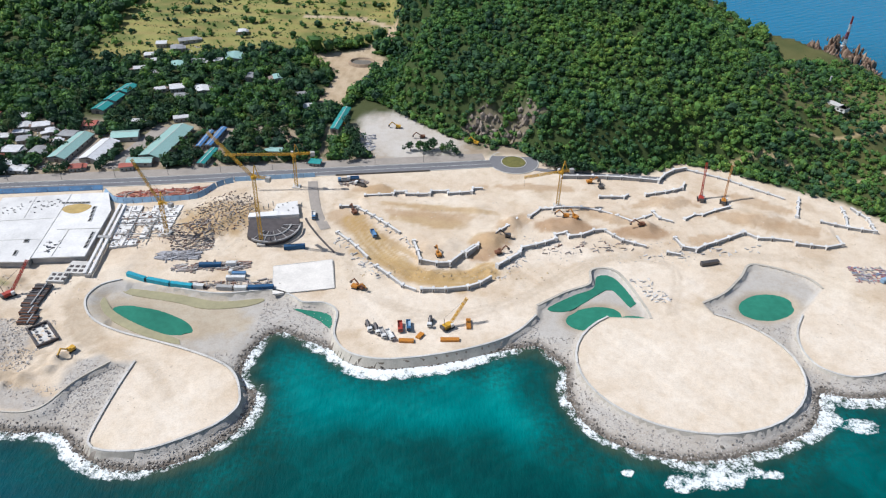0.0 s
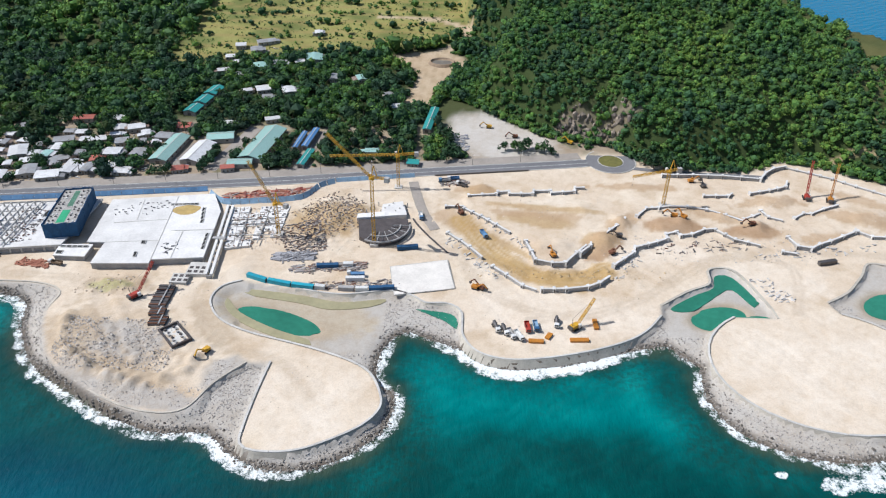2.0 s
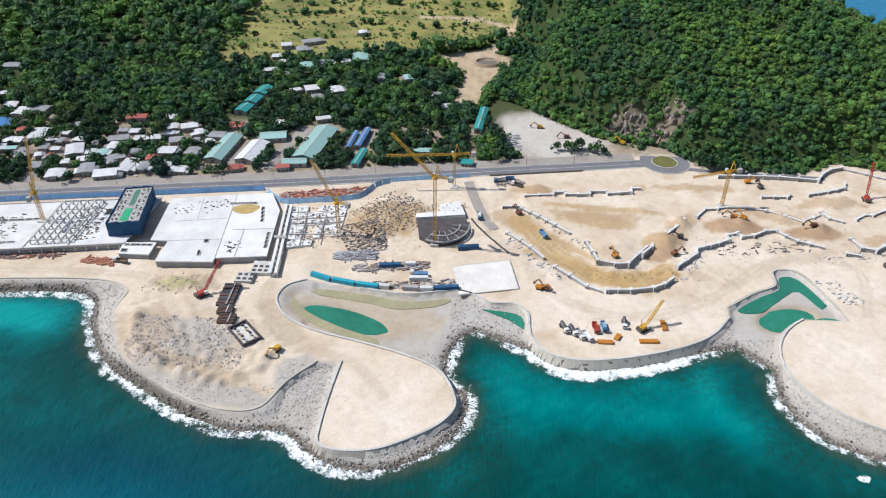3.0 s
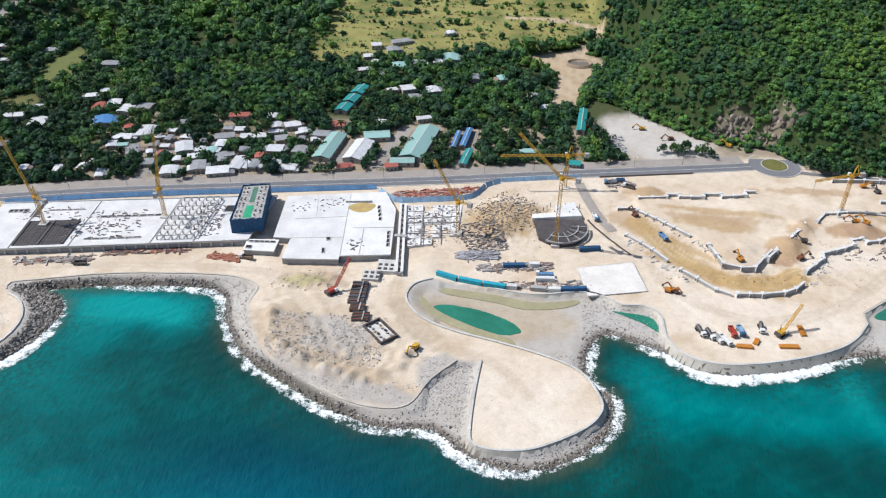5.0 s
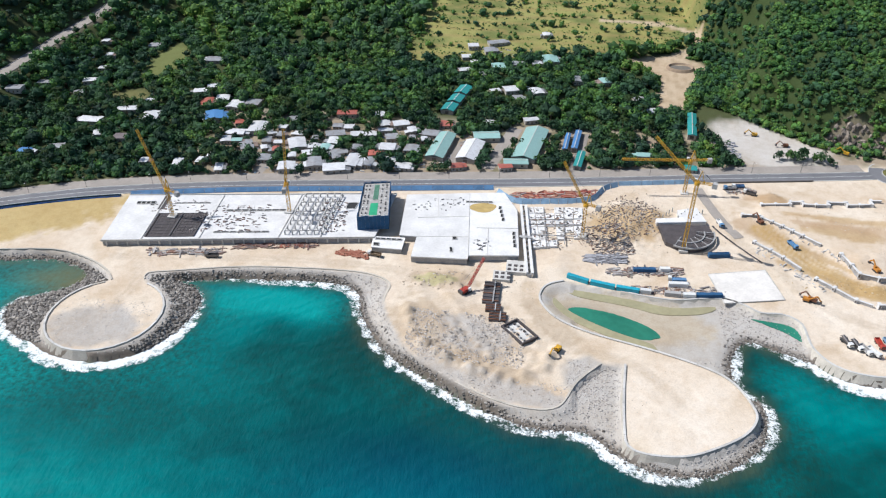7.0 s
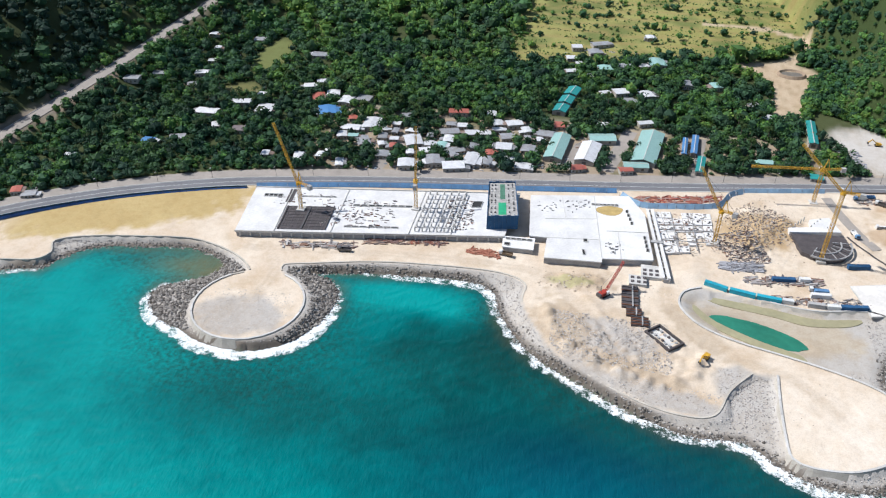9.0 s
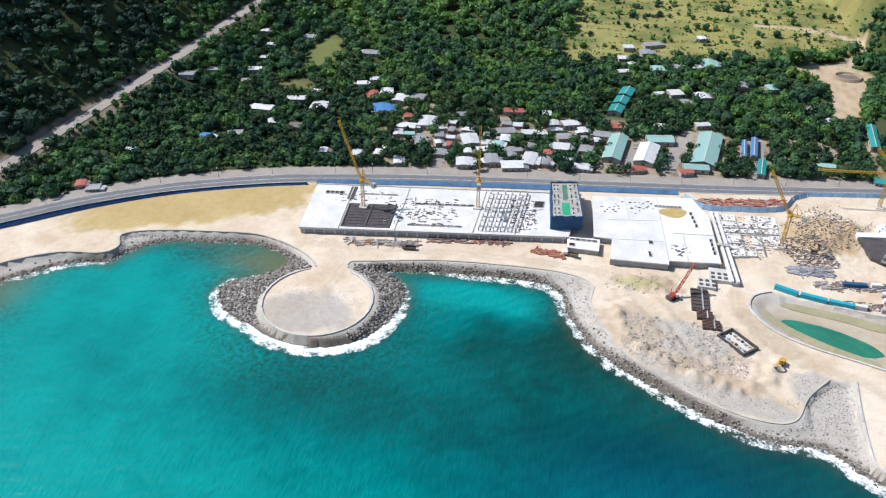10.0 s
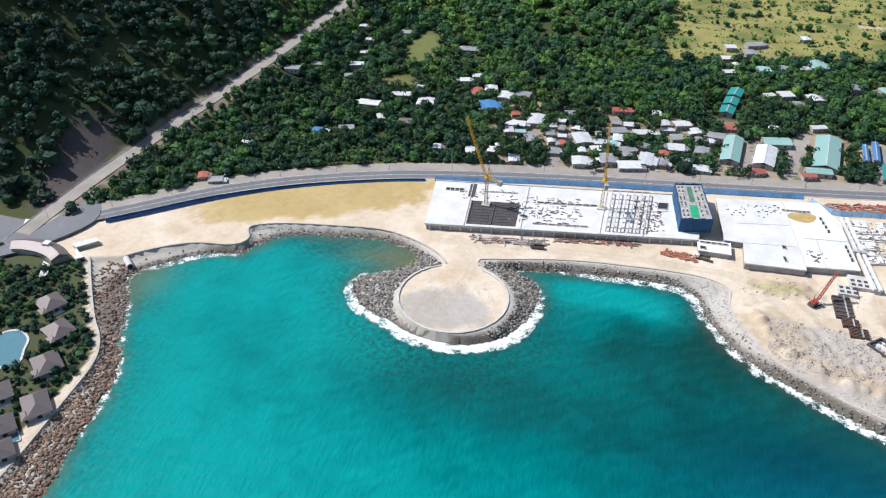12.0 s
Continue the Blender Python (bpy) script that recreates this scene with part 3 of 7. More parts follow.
for cx, cy, a, b, r in ((-262, 305, 14, 24, 30), (-225, 275, 34, 6, -20), (-255, 343, 22, 8, 0), (-190, 312, 10, 22, 40)):
    paint(spot(cx, cy, a, b, r, 0.7) * 0.7, (0.44, 0.35, 0.25))
broken = np.exp(-(((X + 238) / 42) ** 2 + ((Y - 286) / 24) ** 2)) + np.exp(-(((X + 145) / 24) ** 2 + ((Y - 418) / 26) ** 2)) + 0.7 * np.exp(-(((X - 5) / 45) ** 2 + ((Y - 371) / 10) ** 2))
paint(np.clip(broken, 0, 1) * step(-0.1, 0.5, wavy(X, Y, 3.0, 33)) * 0.75 * step(2, 6, DW), (0.37, 0.3, 0.22))
paint(spot(-258, 342, 12, 5, 0, 0.6) * 0.6, (0.36, 0.36, 0.16))
tracks = np.full(X.shape, 99.0)
for pts in ([(-280, 345), (-262, 330), (-250, 318), (-270, 300), (-262, 284), (-225, 268), (-200, 275), (-196, 305), (-206, 335), (-205, 350)], [(-92, 472), (-84, 440), (-78, 410), (-60, 385), (-40, 345), (10, 330), (60, 360), (110, 395), (180, 400), (240, 395)], [(-20, 325), (40, 345), (95, 390), (140, 385), (130, 340)], [(-200, 300), (-150, 285), (-130, 262)], [(-445, 345), (-430, 320), (-432, 290)], [(-455, 340), (-400, 346), (-330, 352), (-280, 350)]):
    tracks = np.minimum(tracks, np.abs(near_line(curve(pts, 6), X, Y)[0] - 1.8))
paint(step(2.2, 0.6, tracks + 1.0 * wavy(X, Y, 13, 2)) * 0.4, (0.47, 0.39, 0.3))
for cx, cy, a, b, r in ((78, 424, 24, 9, 0), (128, 420, 18, 9, 0), (24, 392, 12, 8, 30)):
    paint(spot(cx, cy, a, b, r) * 0.85, (0.36, 0.23, 0.13))
for cx, cy, a, b, r in ((-20, 372, 46, 7, -28), (6, 368, 34, 8, 8), (-34, 402, 26, 3, -42), (-10, 425, 26, 8, -10), (-145, 420, 28, 20, 20), (-47, 462, 14, 6, 10), (28, 404, 12, 8, 0), (-5, 440, 40, 4, -6)):
    paint(spot(cx, cy, a, b, r) * 0.8, (0.45, 0.32, 0.17))
for cx, cy, a, b, r in ((44, 424, 14, 7, 40), (-5, 431, 34, 6, -5), (62, 474, 40, 5, 0), (150, 458, 26, 8, 10), (172, 416, 26, 5, 15), (205, 440, 34, 8, -10), (30, 402, 18, 10, 30), (-50, 463, 14, 6, 0), (112, 436, 30, 7, -20), (230, 430, 24, 7, 0), (-62, 425, 10, 18, 40), (215, 465, 26, 7, -30)):
    paint(spot(cx, cy, a, b, r, 0.7) * 0.7, (0.45, 0.32, 0.2))
gully, _ = near_line(curve([(-60, 424), (-46, 402), (-30, 381), (-12, 366), (10, 365), (27, 376)], 5), X, Y)
paint(step(9.5, 6, gully + 2.5 * wavy(X, Y, 7, 6)) * (0.75 + 0.25 * np.sin(gully * 1.6 + 2 * wavy(X, Y, 12, 4))), (0.45, 0.31, 0.14))
paint(step(1.0, -1.0, DW) * step(-4, 0, DS), (0.46, 0.435, 0.4))
paint(step(1.0, -1.0, DW) * step(5.5, 1, DS), (0.15, 0.13, 0.11))
paint(step(1.0, -1.0, DW) * spot(-150, 325, 48, 20, -5) * 0.8, (0.46, 0.39, 0.29))
paint(step(1.0, -1.0, DW) * spot(-608, 240, 20, 36, 30), (0.17, 0.145, 0.13))
paint(step(1.6, 1.0, pool_field(X, Y)) * step(1.0, -1.0, DW), (0.42, 0.36, 0.28))
paint(step(-0.5, -2.5, DS) * step(1, -1, DW), (0.1, 0.16, 0.12))
inland = step(8, 20, Y - np.interp(X, ROAD[:, 0], ROAD[:, 1])) * (X < 60)
paint(inland * step(560, 540, Y), (0.33, 0.27, 0.2))
paint(inland * step(560, 540, Y) * step(0.0, 0.5, wavy(X, Y, 14, 19)) * 0.7, (0.1, 0.11, 0.05))
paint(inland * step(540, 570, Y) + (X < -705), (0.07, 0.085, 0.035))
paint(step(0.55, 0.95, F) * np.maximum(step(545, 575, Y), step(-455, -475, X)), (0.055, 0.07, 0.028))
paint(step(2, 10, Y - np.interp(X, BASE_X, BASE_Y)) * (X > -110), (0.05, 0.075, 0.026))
paint(step(2, 10, Y - np.interp(X, BASE_X, BASE_Y)) * step(235, 330, X) * (0.55 + 0.4 * wavy(X, Y, 24, 2)), (0.16, 0.15, 0.06))
paint(MEADOW, (0.29, 0.285, 0.1))
paint(MEADOW * step(-0.2, 0.6, wavy(X, Y, 34, 4)) * 0.7, (0.1, 0.14, 0.045))
hd_, _ = near_line(HIGHLINE, X, Y)
paint(step(12, 6, hd_ + 4 * wavy(X, Y, 8, 3)) * step(330, 350, Y) * 0.8, (0.19, 0.165, 0.14))
paint(MEADOW * step(0.3, 0.8, np.sin(Y * 0.32 + 2 * wavy(X, Y, 40))) * 0.7, (0.3, 0.24, 0.1))
paint(step(0.3, 0.6, SCAR), (0.5, 0.4, 0.285))
paint(step(0.3, 0.6, SCAR) * step(-0.1, 0.5, wavy(X, Y, 6, 13)) * 0.6, (0.36, 0.28, 0.18))
paint(spot(-30, 548, 48, 40, -35, 0.2) * (F < 0.1), (0.52, 0.49, 0.45))
for cx, cy, a, b in ((28, 552, 26, 10), (58, 545, 20, 6)):
    paint(spot(cx, cy, a, b) * 0.7, (0.3, 0.25, 0.19))
paint(spot(-556, 642, 17, 48, 6), (0.15, 0.17, 0.06))
paint(spot(-556, 566, 17, 12), (0.15, 0.15, 0.06))
paint(spot(-722, 352, 17, 58, 4), (0.1, 0.085, 0.085))
paint(spot(320, 620, 90, 50, 10) * 0.5, (0.2, 0.19, 0.09))
trail, _ = near_line(curve([(200, 512), (235, 520), (270, 500), (300, 500), (340, 520)], 8), X, Y)
trail2, _ = near_line(curve([(255, 552), (290, 548), (330, 555), (360, 580)], 8), X, Y)
paint(step(2.6, 1.2, np.minimum(trail, trail2)), (0.42, 0.34, 0.2))
nx, ny = len(GX), len(GY)
idx = np.arange(nx * ny).reshape(ny, nx)
faces = np.stack([idx[:-1, :-1], idx[:-1, 1:], idx[1:, 1:], idx[1:, :-1]], -1).reshape(-1, 4)
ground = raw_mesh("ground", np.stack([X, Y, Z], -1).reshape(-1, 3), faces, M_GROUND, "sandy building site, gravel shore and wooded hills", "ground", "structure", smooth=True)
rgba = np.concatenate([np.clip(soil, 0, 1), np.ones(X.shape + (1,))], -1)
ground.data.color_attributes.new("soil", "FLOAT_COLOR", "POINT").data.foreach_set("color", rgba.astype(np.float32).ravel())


def ground_at(x, y):
    """Height of the finished ground sheet under a place."""
    x, y = np.asarray(x, float), np.asarray(y, float)
    i, j = np.clip(np.searchsorted(GX, x) - 1, 0, len(GX) - 2), np.clip(np.searchsorted(GY, y) - 1, 0, len(GY) - 2)
    u, v = (x - GX[i]) / (GX[i + 1] - GX[i]), (y - GY[j]) / (GY[j + 1] - GY[j])
    return (1 - v) * ((1 - u) * Z[j, i] + u * Z[j, i + 1]) + v * ((1 - u) * Z[j + 1, i] + u * Z[j + 1, i + 1])


# ---- sea ----
SX = axis((-6000, -1000, 500), (-1000, -700, 20), (-700, 300, 2.4), (300, 600, 8), (600, 6001, 450))
SY = axis((-900, 40, 60), (40, 400, 2.4), (400, 960, 20), (960, 6001, 420))
A, B = np.meshgrid(SX, SY)
sd = -np.maximum(signed(SHORE, A, B), signed(WALLS, A, B))
tone = 0.175 + 0.365 * step(-200, -520, A) + 0.1 * step(60, 0, sd) * step(0, 14, sd) - 0.1 * step(14, 2, sd)
reef = step(40, 6, sd + 9 * wavy(A, B, 26, 6)) * (0.95 - 0.3 * step(-330, -420, A) + 0.25 * wavy(A, B, 40, 8))
for cx, cy, a, b, w in ((-415, 225, 80, 26, -0.14), (-300, 285, 70, 26, -0.1), (-540, 240, 60, 60, 0.06), (-350, 314, 34, 12, 0.5), (-320, 306, 16, 10, 0.2), (0, 284, 22, 9, 0.2), (-72, 284, 14, 14, 0.2), (-420, 130, 160, 50, 0.12), (-240, 120, 90, 40, 0.1), (-300, 250, 90, 60, -0.06), (-130, 195, 70, 18, -0.2), (-20, 262, 60, 16, 0.22), (30, 282, 9, 22, 0.3), (-60, 262, 16, 26, 0.1), (40, 255, 14, 12, 0.18), (120, 210, 70, 12, -0.16), (-240, 215, 50, 22, -0.15), (-500, 320, 34, 10, -0.12)):
    tone = tone + w * np.exp(-((A - cx) / a) ** 2 - ((B - cy) / b) ** 2)
surf = step(10, 0, sd) * 0.175
for cx, cy, r, w in ((-38, 288, 34, 0.62), (8, 294, 30, 0.45), (-437, 248, 46, 0.5), (-392, 270, 28, 0.45), (-485, 272, 20, 0.3), (190, 262, 34, 0.3), (130, 238, 60, 0.22), (-150, 224, 30, 0.28), (-90, 255, 26, 0.26), (-100, 298, 14, 0.3), (-600, 285, 30, 0.22), (-590, 190, 60, 0.14), (230, 280, 40, 0.3), (68, 272, 26, 0.2), (-270, 275, 40, 0.3), (-225, 248, 34, 0.32), (-345, 336, 30, 0.3), (-310, 325, 20, 0.3), (-170, 232, 24, 0.22)):
    surf = surf + 0.58 * w * np.exp(-((A - cx) ** 2 + (B - cy) ** 2) / (r * r)) * step(16, 1, sd)
for cx, cy, a, b in ((108, 223, 9, 5), (128, 226, 12, 6), (150, 231, 9, 3), (86, 229, 4, 2.5), (205, 262, 10, 6)):
    surf = surf + 0.4 * np.exp(-((A - cx) / a) ** 2 - ((B - cy) / b) ** 2)
# Bluer far out, plus a near patch of sky reflection put into colour.
blue_mix = np.clip(step(520, 900, B) + step(-100, -500, B) * 0.4 + 0.28 * np.exp(-((A + 240) / 80) ** 2 - ((B - 180) / 45) ** 2), 0, 1)
nx, ny = len(SX), len(SY)
idx = np.arange(nx * ny).reshape(ny, nx)
faces = np.stack([idx[:-1, :-1], idx[:-1, 1:], idx[1:, 1:], idx[1:, :-1]], -1).reshape(-1, 4)
keep = (sd.ravel()[faces] > -9).any(1)
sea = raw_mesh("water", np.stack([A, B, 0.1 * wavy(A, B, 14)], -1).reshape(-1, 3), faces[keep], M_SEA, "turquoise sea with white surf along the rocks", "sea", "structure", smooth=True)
for cx, cy, a, b, w in ((-350, 318, 42, 15, 0.9), (-20, 268, 60, 14, 0.6), (-560, 290, 40, 30, 0.5)):
    reef = reef * (1 - w * np.exp(-((A - cx) / a) ** 2 - ((B - cy) / b) ** 2))
for cx, cy, a, b, w in ((-500, 318, 40, 14, 0.45), (-415, 228, 85, 26, 0.62), (-340, 262, 60, 18, 0.4), (-20, 235, 80, 16, 0.35), (-130, 205, 60, 14, 0.5)):
    reef = reef + w * np.exp(-((A - cx) / a) ** 2 - ((B - cy) / b) ** 2)
rgba = np.stack([tone, surf, blue_mix, np.clip(reef, 0, 0.95)], -1)
silt = 0.3 * step(11, 0, sd + 3 * wavy(A, B, 9, 5))
for cx, cy, a, b, w in ((-480, 319, 27, 12, 0.75), (-612, 258, 16, 22, 0.5), (-452, 318, 12, 8, 0.5)):
    silt = silt + w * np.exp(-((A - cx) / a) ** 2 - ((B - cy) / b) ** 2)
silt = np.clip(silt, 0, 0.9)
sea.data.color_attributes.new("silt", "FLOAT_COLOR", "POINT").data.foreach_set("color", np.stack([silt, silt, silt, np.ones_like(silt)], -1).astype(np.float32).ravel())
sea.data.color_attributes.new("sea", "FLOAT_COLOR", "POINT").data.foreach_set("color", rgba.astype(np.float32).ravel())

# ---- sea walls with coping ----
SEAWALL = [(0.9, 3.4), (0.7, 4.5), (-0.2, 4.5), (-0.5, 4.1), (-2.7, 0.2), (0.9, 0.2)]
KERBWALL = [(0.5, 3.2), (0.5, 4.5), (-0.4, 4.5), (-0.5, 1.4), (0.5, 1.4)]
LOWWALL = [(0.8, 3.2), (0.8, 4.3), (-0.6, 4.3), (-0.9, 0.2), (0.8, 0.2)]


def seawall(pts, profile, label, coping=True):
    line = np.asarray(pts, float)[::-1]
    line = line[np.r_[True, np.linalg.norm(np.diff(line, axis=0), axis=1) > 0.3]]
    bm = sweep(bmesh.new(), line, [(-o, z) for o, z in profile])
    wall = solid("seawall", bm, M_WALL, label, "sea wall", "structure")
    if coping:
        for i in range(0, len(line) - 3, 3):
            seg = line[i:i + 4].copy()
            seg[-1] += (seg[-2] - seg[-1]) * 0.06
            part("coping", sweep(bmesh.new(), seg, [(-0.85, 4.45), (-0.8, 4.75), (0.25, 4.75), (0.3, 4.45)]), M_CONC, wall)
    return wall


seawall(curve(RESORT), LOWWALL, "pale concrete garden wall above the rocks", False)
for pts, kind, label in ((curve(BAY_W), KERBWALL, "pale concrete sea wall round the western bay"), (DISC_W, SEAWALL, "curved concrete sea wall of the small round platform"),
                         (curve(BAY_M), KERBWALL, "low concrete sea wall along the gravel shore"), (curve(SPIT), SEAWALL, "concrete sea wall round the sandy spit"),
                         (curve(QUAY), SEAWALL, "sloping concrete quay wall above the surf"), (curve(BASIN_E), LOWWALL, "grey retaining wall round the tidal basin"),
                         (DISC_E, SEAWALL, "curved concrete sea wall of the large round platform"), (curve(BASIN_F), LOWWALL, "grey retaining wall round the inner basin"),
                         (curve(DISC_F), SEAWALL, "curved concrete sea wall of the eastern platform")):
    seawall(pts, kind, label, kind is SEAWALL)

# ---- basin water ----
for (cx, cy, a, b, r) in POOLS:
    c, s = math.cos(radians(r)), math.sin(radians(r))
    pts = []
    for k in range(40):
        q = 2 * math.pi * k / 40
        w = 1.12 + 0.1 * math.sin(3 * q + cx) + 0.06 * math.sin(5 * q)
        u, v = a * w * math.cos(q), b * w * math.sin(q)
        pts.append((cx + u * c - v * s, cy + u * s + v * c))
    solid("pond_water", prism(pts, 0.55, 0.85), M_POND, "still green water in a gravel basin", "pond", "structure")


def shallow(name, pts, z, material, label):
    solid(name, prism([tuple(p) for p in curve(pts, 3, True)], z - 0.5, z), material, label, "pond", "structure")


shallow("basin_water", [(-183, 347), (-150, 343), (-126, 338), (-101, 342), (-108, 335), (-130, 331), (-150, 336), (-176, 341)], 2.02, M_OCHRE, "cloudy ochre water below the basin wall")
shallow("basin_water", [(-193, 334), (-184, 322), (-160, 308), (-136, 301), (-138, 305), (-160, 314), (-180, 326), (-190, 338)], 2.02, M_OCHRE, "cloudy ochre water below the basin wall")
shallow("basin_water", [(60, 342), (76, 355), (89, 363), (93, 375), (103, 374), (112, 350), (108, 346), (100, 362), (92, 358), (80, 347), (70, 340)], 2.02, M_POND, "still green water along the basin wall")
shallow("basin_water", [(90, 324), (100, 327), (112, 331), (114, 337), (104, 338), (94, 332)], 2.02, M_POND, "still green water along the basin wall")
shallow("basin_water", [(-83, 334), (-75, 333), (-64, 331), (-60, 326), (-60, 318), (-66, 324), (-76, 330)], 2.02, M_POND, "narrow green pool behind the quay")

# ---- armour rock ----
ICO = bmesh.new()
bmesh.ops.create_icosphere(ICO, subdivisions=1, radius=1.0)
ICO_V = np.array([v.co[:] for v in ICO.verts])
ICO_F = np.array([[v.index for v in f.verts] for f in ICO.faces])
ICO.free()
rng = np.random.default_rng(5)


def lumps(centres, sizes, squash=(1, 1, 0.7), rough=0.35):
    """Rough many-sided lumps, one at each centre."""
    n, k = len(centres), len(ICO_V)
    v = ICO_V[None] * (1 + rough * rng.uniform(-1, 1, (n, k, 1))) * sizes[:, None, None] * np.array(squash) * rng.uniform(0.7, 1.25, (n, 1, 3))
    ang = rng.uniform(0, 6.28, n)
    c, s = np.cos(ang)[:, None], np.sin(ang)[:, None]
    v = np.stack([v[..., 0] * c - v[..., 1] * s, v[..., 0] * s + v[..., 1] * c, v[..., 2]], -1) + centres[:, None]
    return v.reshape(-1, 3), (ICO_F[None] + (np.arange(n) * k)[:, None, None]).reshape(-1, 3)


def scatter_rocks(name, x, y, size, material, label, sink=0.15):
    z = ground_at(x, y)
    v, f = lumps(np.stack([x, y, z + sink * size], -1), size)
    return raw_mesh(name, v, f, material, label, "rocks")


rx, ry = rng.uniform(-640, 300, 90000), rng.uniform(205, 345, 90000)
ds, dw = signed(SHORE, rx, ry), signed(WALLS, rx, ry)
ok = (dw < -2.2) & (ds > -2.5) & (ds < np.where((rx > -425) & (rx < -285), 3.2, 7)) & ((ds > -0.8) | (rx < -60) | (rx > 40)) & (rng.uniform(0, 1, len(rx)) < np.where(ds < 3.5, 1.0, 0.12)) & (ry > 214) & ~((np.hypot(rx + 433, ry - 287) < 42) & (ry < 274))
scatter_rocks("armour_rocks", rx[ok][:13000], ry[ok][:13000], rng.uniform(0.3, 0.85, ok.sum())[:13000], M_ROCK, "grey-brown armour rocks along the waterline")
px_, py_ = rng.uniform(-500, -380, 9000), rng.uniform(245, 330, 9000)
ds, dw = signed(SHORE, px_, py_), signed(WALLS, px_, py_)
ok = (dw < -2.5) & (ds > -2) & (np.hypot(px_ + 433, py_ - 287) < 66) & (ds > 0.3) & (np.hypot(px_ + 433, py_ - 287) > 34) & (py_ > 263)
scatter_rocks("breakwater_rocks", px_[ok], py_[ok], rng.uniform(0.45, 1.05, ok.sum()), M_ROCK, "tumbled grey breakwater boulders round the platform", 0.3)
rx, ry = rng.uniform(-640, -560, 20000), rng.uniform(40, 268, 20000)
ds, dw = signed(SHORE, rx, ry), signed(WALLS, rx, ry)
ok = (dw < -0.8) & (ds > -2.0) & (rng.uniform(0, 1, len(rx)) < np.where(ry > 205, 0.35, 1.0))
scatter_rocks("resort_rocks", rx[ok], ry[ok], rng.uniform(0.35, 1.05, ok.sum()), M_BROWNROCK, "brown granite boulders below the garden wall", 0.3)
rx, ry = rng.uniform(-600, 240, 70000), rng.uniform(215, 350, 70000)
ds, dw = signed(SHORE, rx, ry), signed(WALLS, rx, ry)
ok = (dw < -1.5) & (ds > 2.0) & (pool_field(rx, ry) > 1.5) & ~((rx > -198) & (rx < -100) & (ry > 296)) & ~((rx > 55) & (rx < 118) & (ry > 318))
scatter_rocks("shore_gravel", rx[ok][:7000], ry[ok][:7000], rng.uniform(0.18, 0.5, ok.sum())[:7000], island_material("pale_gravel", ((0.24, 0.22, 0.2), (0.42, 0.39, 0.36), (0.54, 0.5, 0.46))), "pale coarse gravel between wall and waterline", 0.1)
# sea stacks off the headland
for cx, cy, h, r in ((362, 790, 12, 8), (380, 790, 13, 9), (392, 776, 15, 8), (404, 800, 22, 9), (410, 765, 20, 12), (416, 742, 17, 9), (412, 720, 11, 7), (420, 752, 12, 7)):
    n = 26
    c = np.stack([cx + rng.normal(0, r * 0.4, n), cy + rng.normal(0, r * 0.5, n), rng.uniform(0, 1, n) ** 1.3 * h * 0.75], -1)
    v, f = lumps(c, rng.uniform(0.25, 0.5, n) * r * (1.15 - c[:, 2] / h), (0.75, 0.75, 1.9), 0.35)
    raw_mesh("sea_stack", v, f, M_BROWNROCK, "jagged reddish sea stack off the headland", "rock", "")

# ---- road, roundabout and pavement ----
solid("road", ribbon(bmesh.new(), ROAD, 5.5, -5.5, 5.56), M_ASPH, "grey asphalt coast road", "road", "structure")
solid("pavement", sweep(bmesh.new(), ROAD[:-2], [(6.0, 4.2), (6.0, 5.72), (16.5, 5.72), (16.5, 4.2)]), M_PAVE, "dusty pavement strip beside the road", "pavement", "structure")
solid("kerb", sweep(bmesh.new(), ROAD[:-2], [(5.5, 4.5), (5.5, 5.78), (5.9, 5.78), (5.9, 4.5)]), M_CONC, "pale concrete kerb", "kerb", "structure")
solid("kerb", sweep(bmesh.new(), ROAD[30:-2], [(-5.9, 4.5), (-5.9, 5.74), (-5.5, 5.74), (-5.5, 4.5)]), M_CONC, "pale concrete kerb", "kerb", "structure")
for o in (5.1, -5.1, 0.2, -0.2):
    solid("trim", ribbon(bmesh.new(), ROAD, o + 0.09, o - 0.09, 5.575), M_LINE, "white road line", "marking", "structure")
bm = bmesh.new()
for k in range(36):
    a0, a1 = 2 * math.pi * k / 36, 2 * math.pi * (k + 1) / 36
    q = [bm.verts.new((ISLAND_C[0] + r * math.cos(a), ISLAND_C[1] + r * math.sin(a), 5.6)) for r, a in ((9.5, a0), (18, a0), (18, a1), (9.5, a1))]
    bm.faces.new(q)
solid("roundabout", bm, M_ASPH, "asphalt roundabout at the end of the road", "road", "structure")
isl = thing("traffic_island", pose(*ISLAND_C, 5.4), "round grassy traffic island with a pale kerb", "traffic island")
M_LAWN = plain("dry_lawn", (0.2, 0.19, 0.05), 0.95, 0, 0.4, 0.4, 0.05)
bm = bmesh.new()
cyl(bm, 0, 0, 0, 0.45, 9.0, 8.6, 40)
part("lawn", bm, M_LAWN, isl)
part("kerb", sweep(bmesh.new(), np.array(arc(0, 0, 9.3, 9.3, 0, 360, 41)), [(-0.25, 0), (-0.25, 0.4), (0.25, 0.4), (0.25, 0)]), M_CONC, isl)
solid("kerb", sweep(bmesh.new(), np.array(arc(*ISLAND_C, 18.4, 18.4, -150, 175, 40)), [(-0.3, 5.0), (-0.3, 5.85), (0.3, 5.85), (0.3, 5.0)]), M_CONC, "pale kerb round the roundabout", "kerb", "structure")
HZ = high_z(np.arange(len(HIGHLINE), dtype=float))
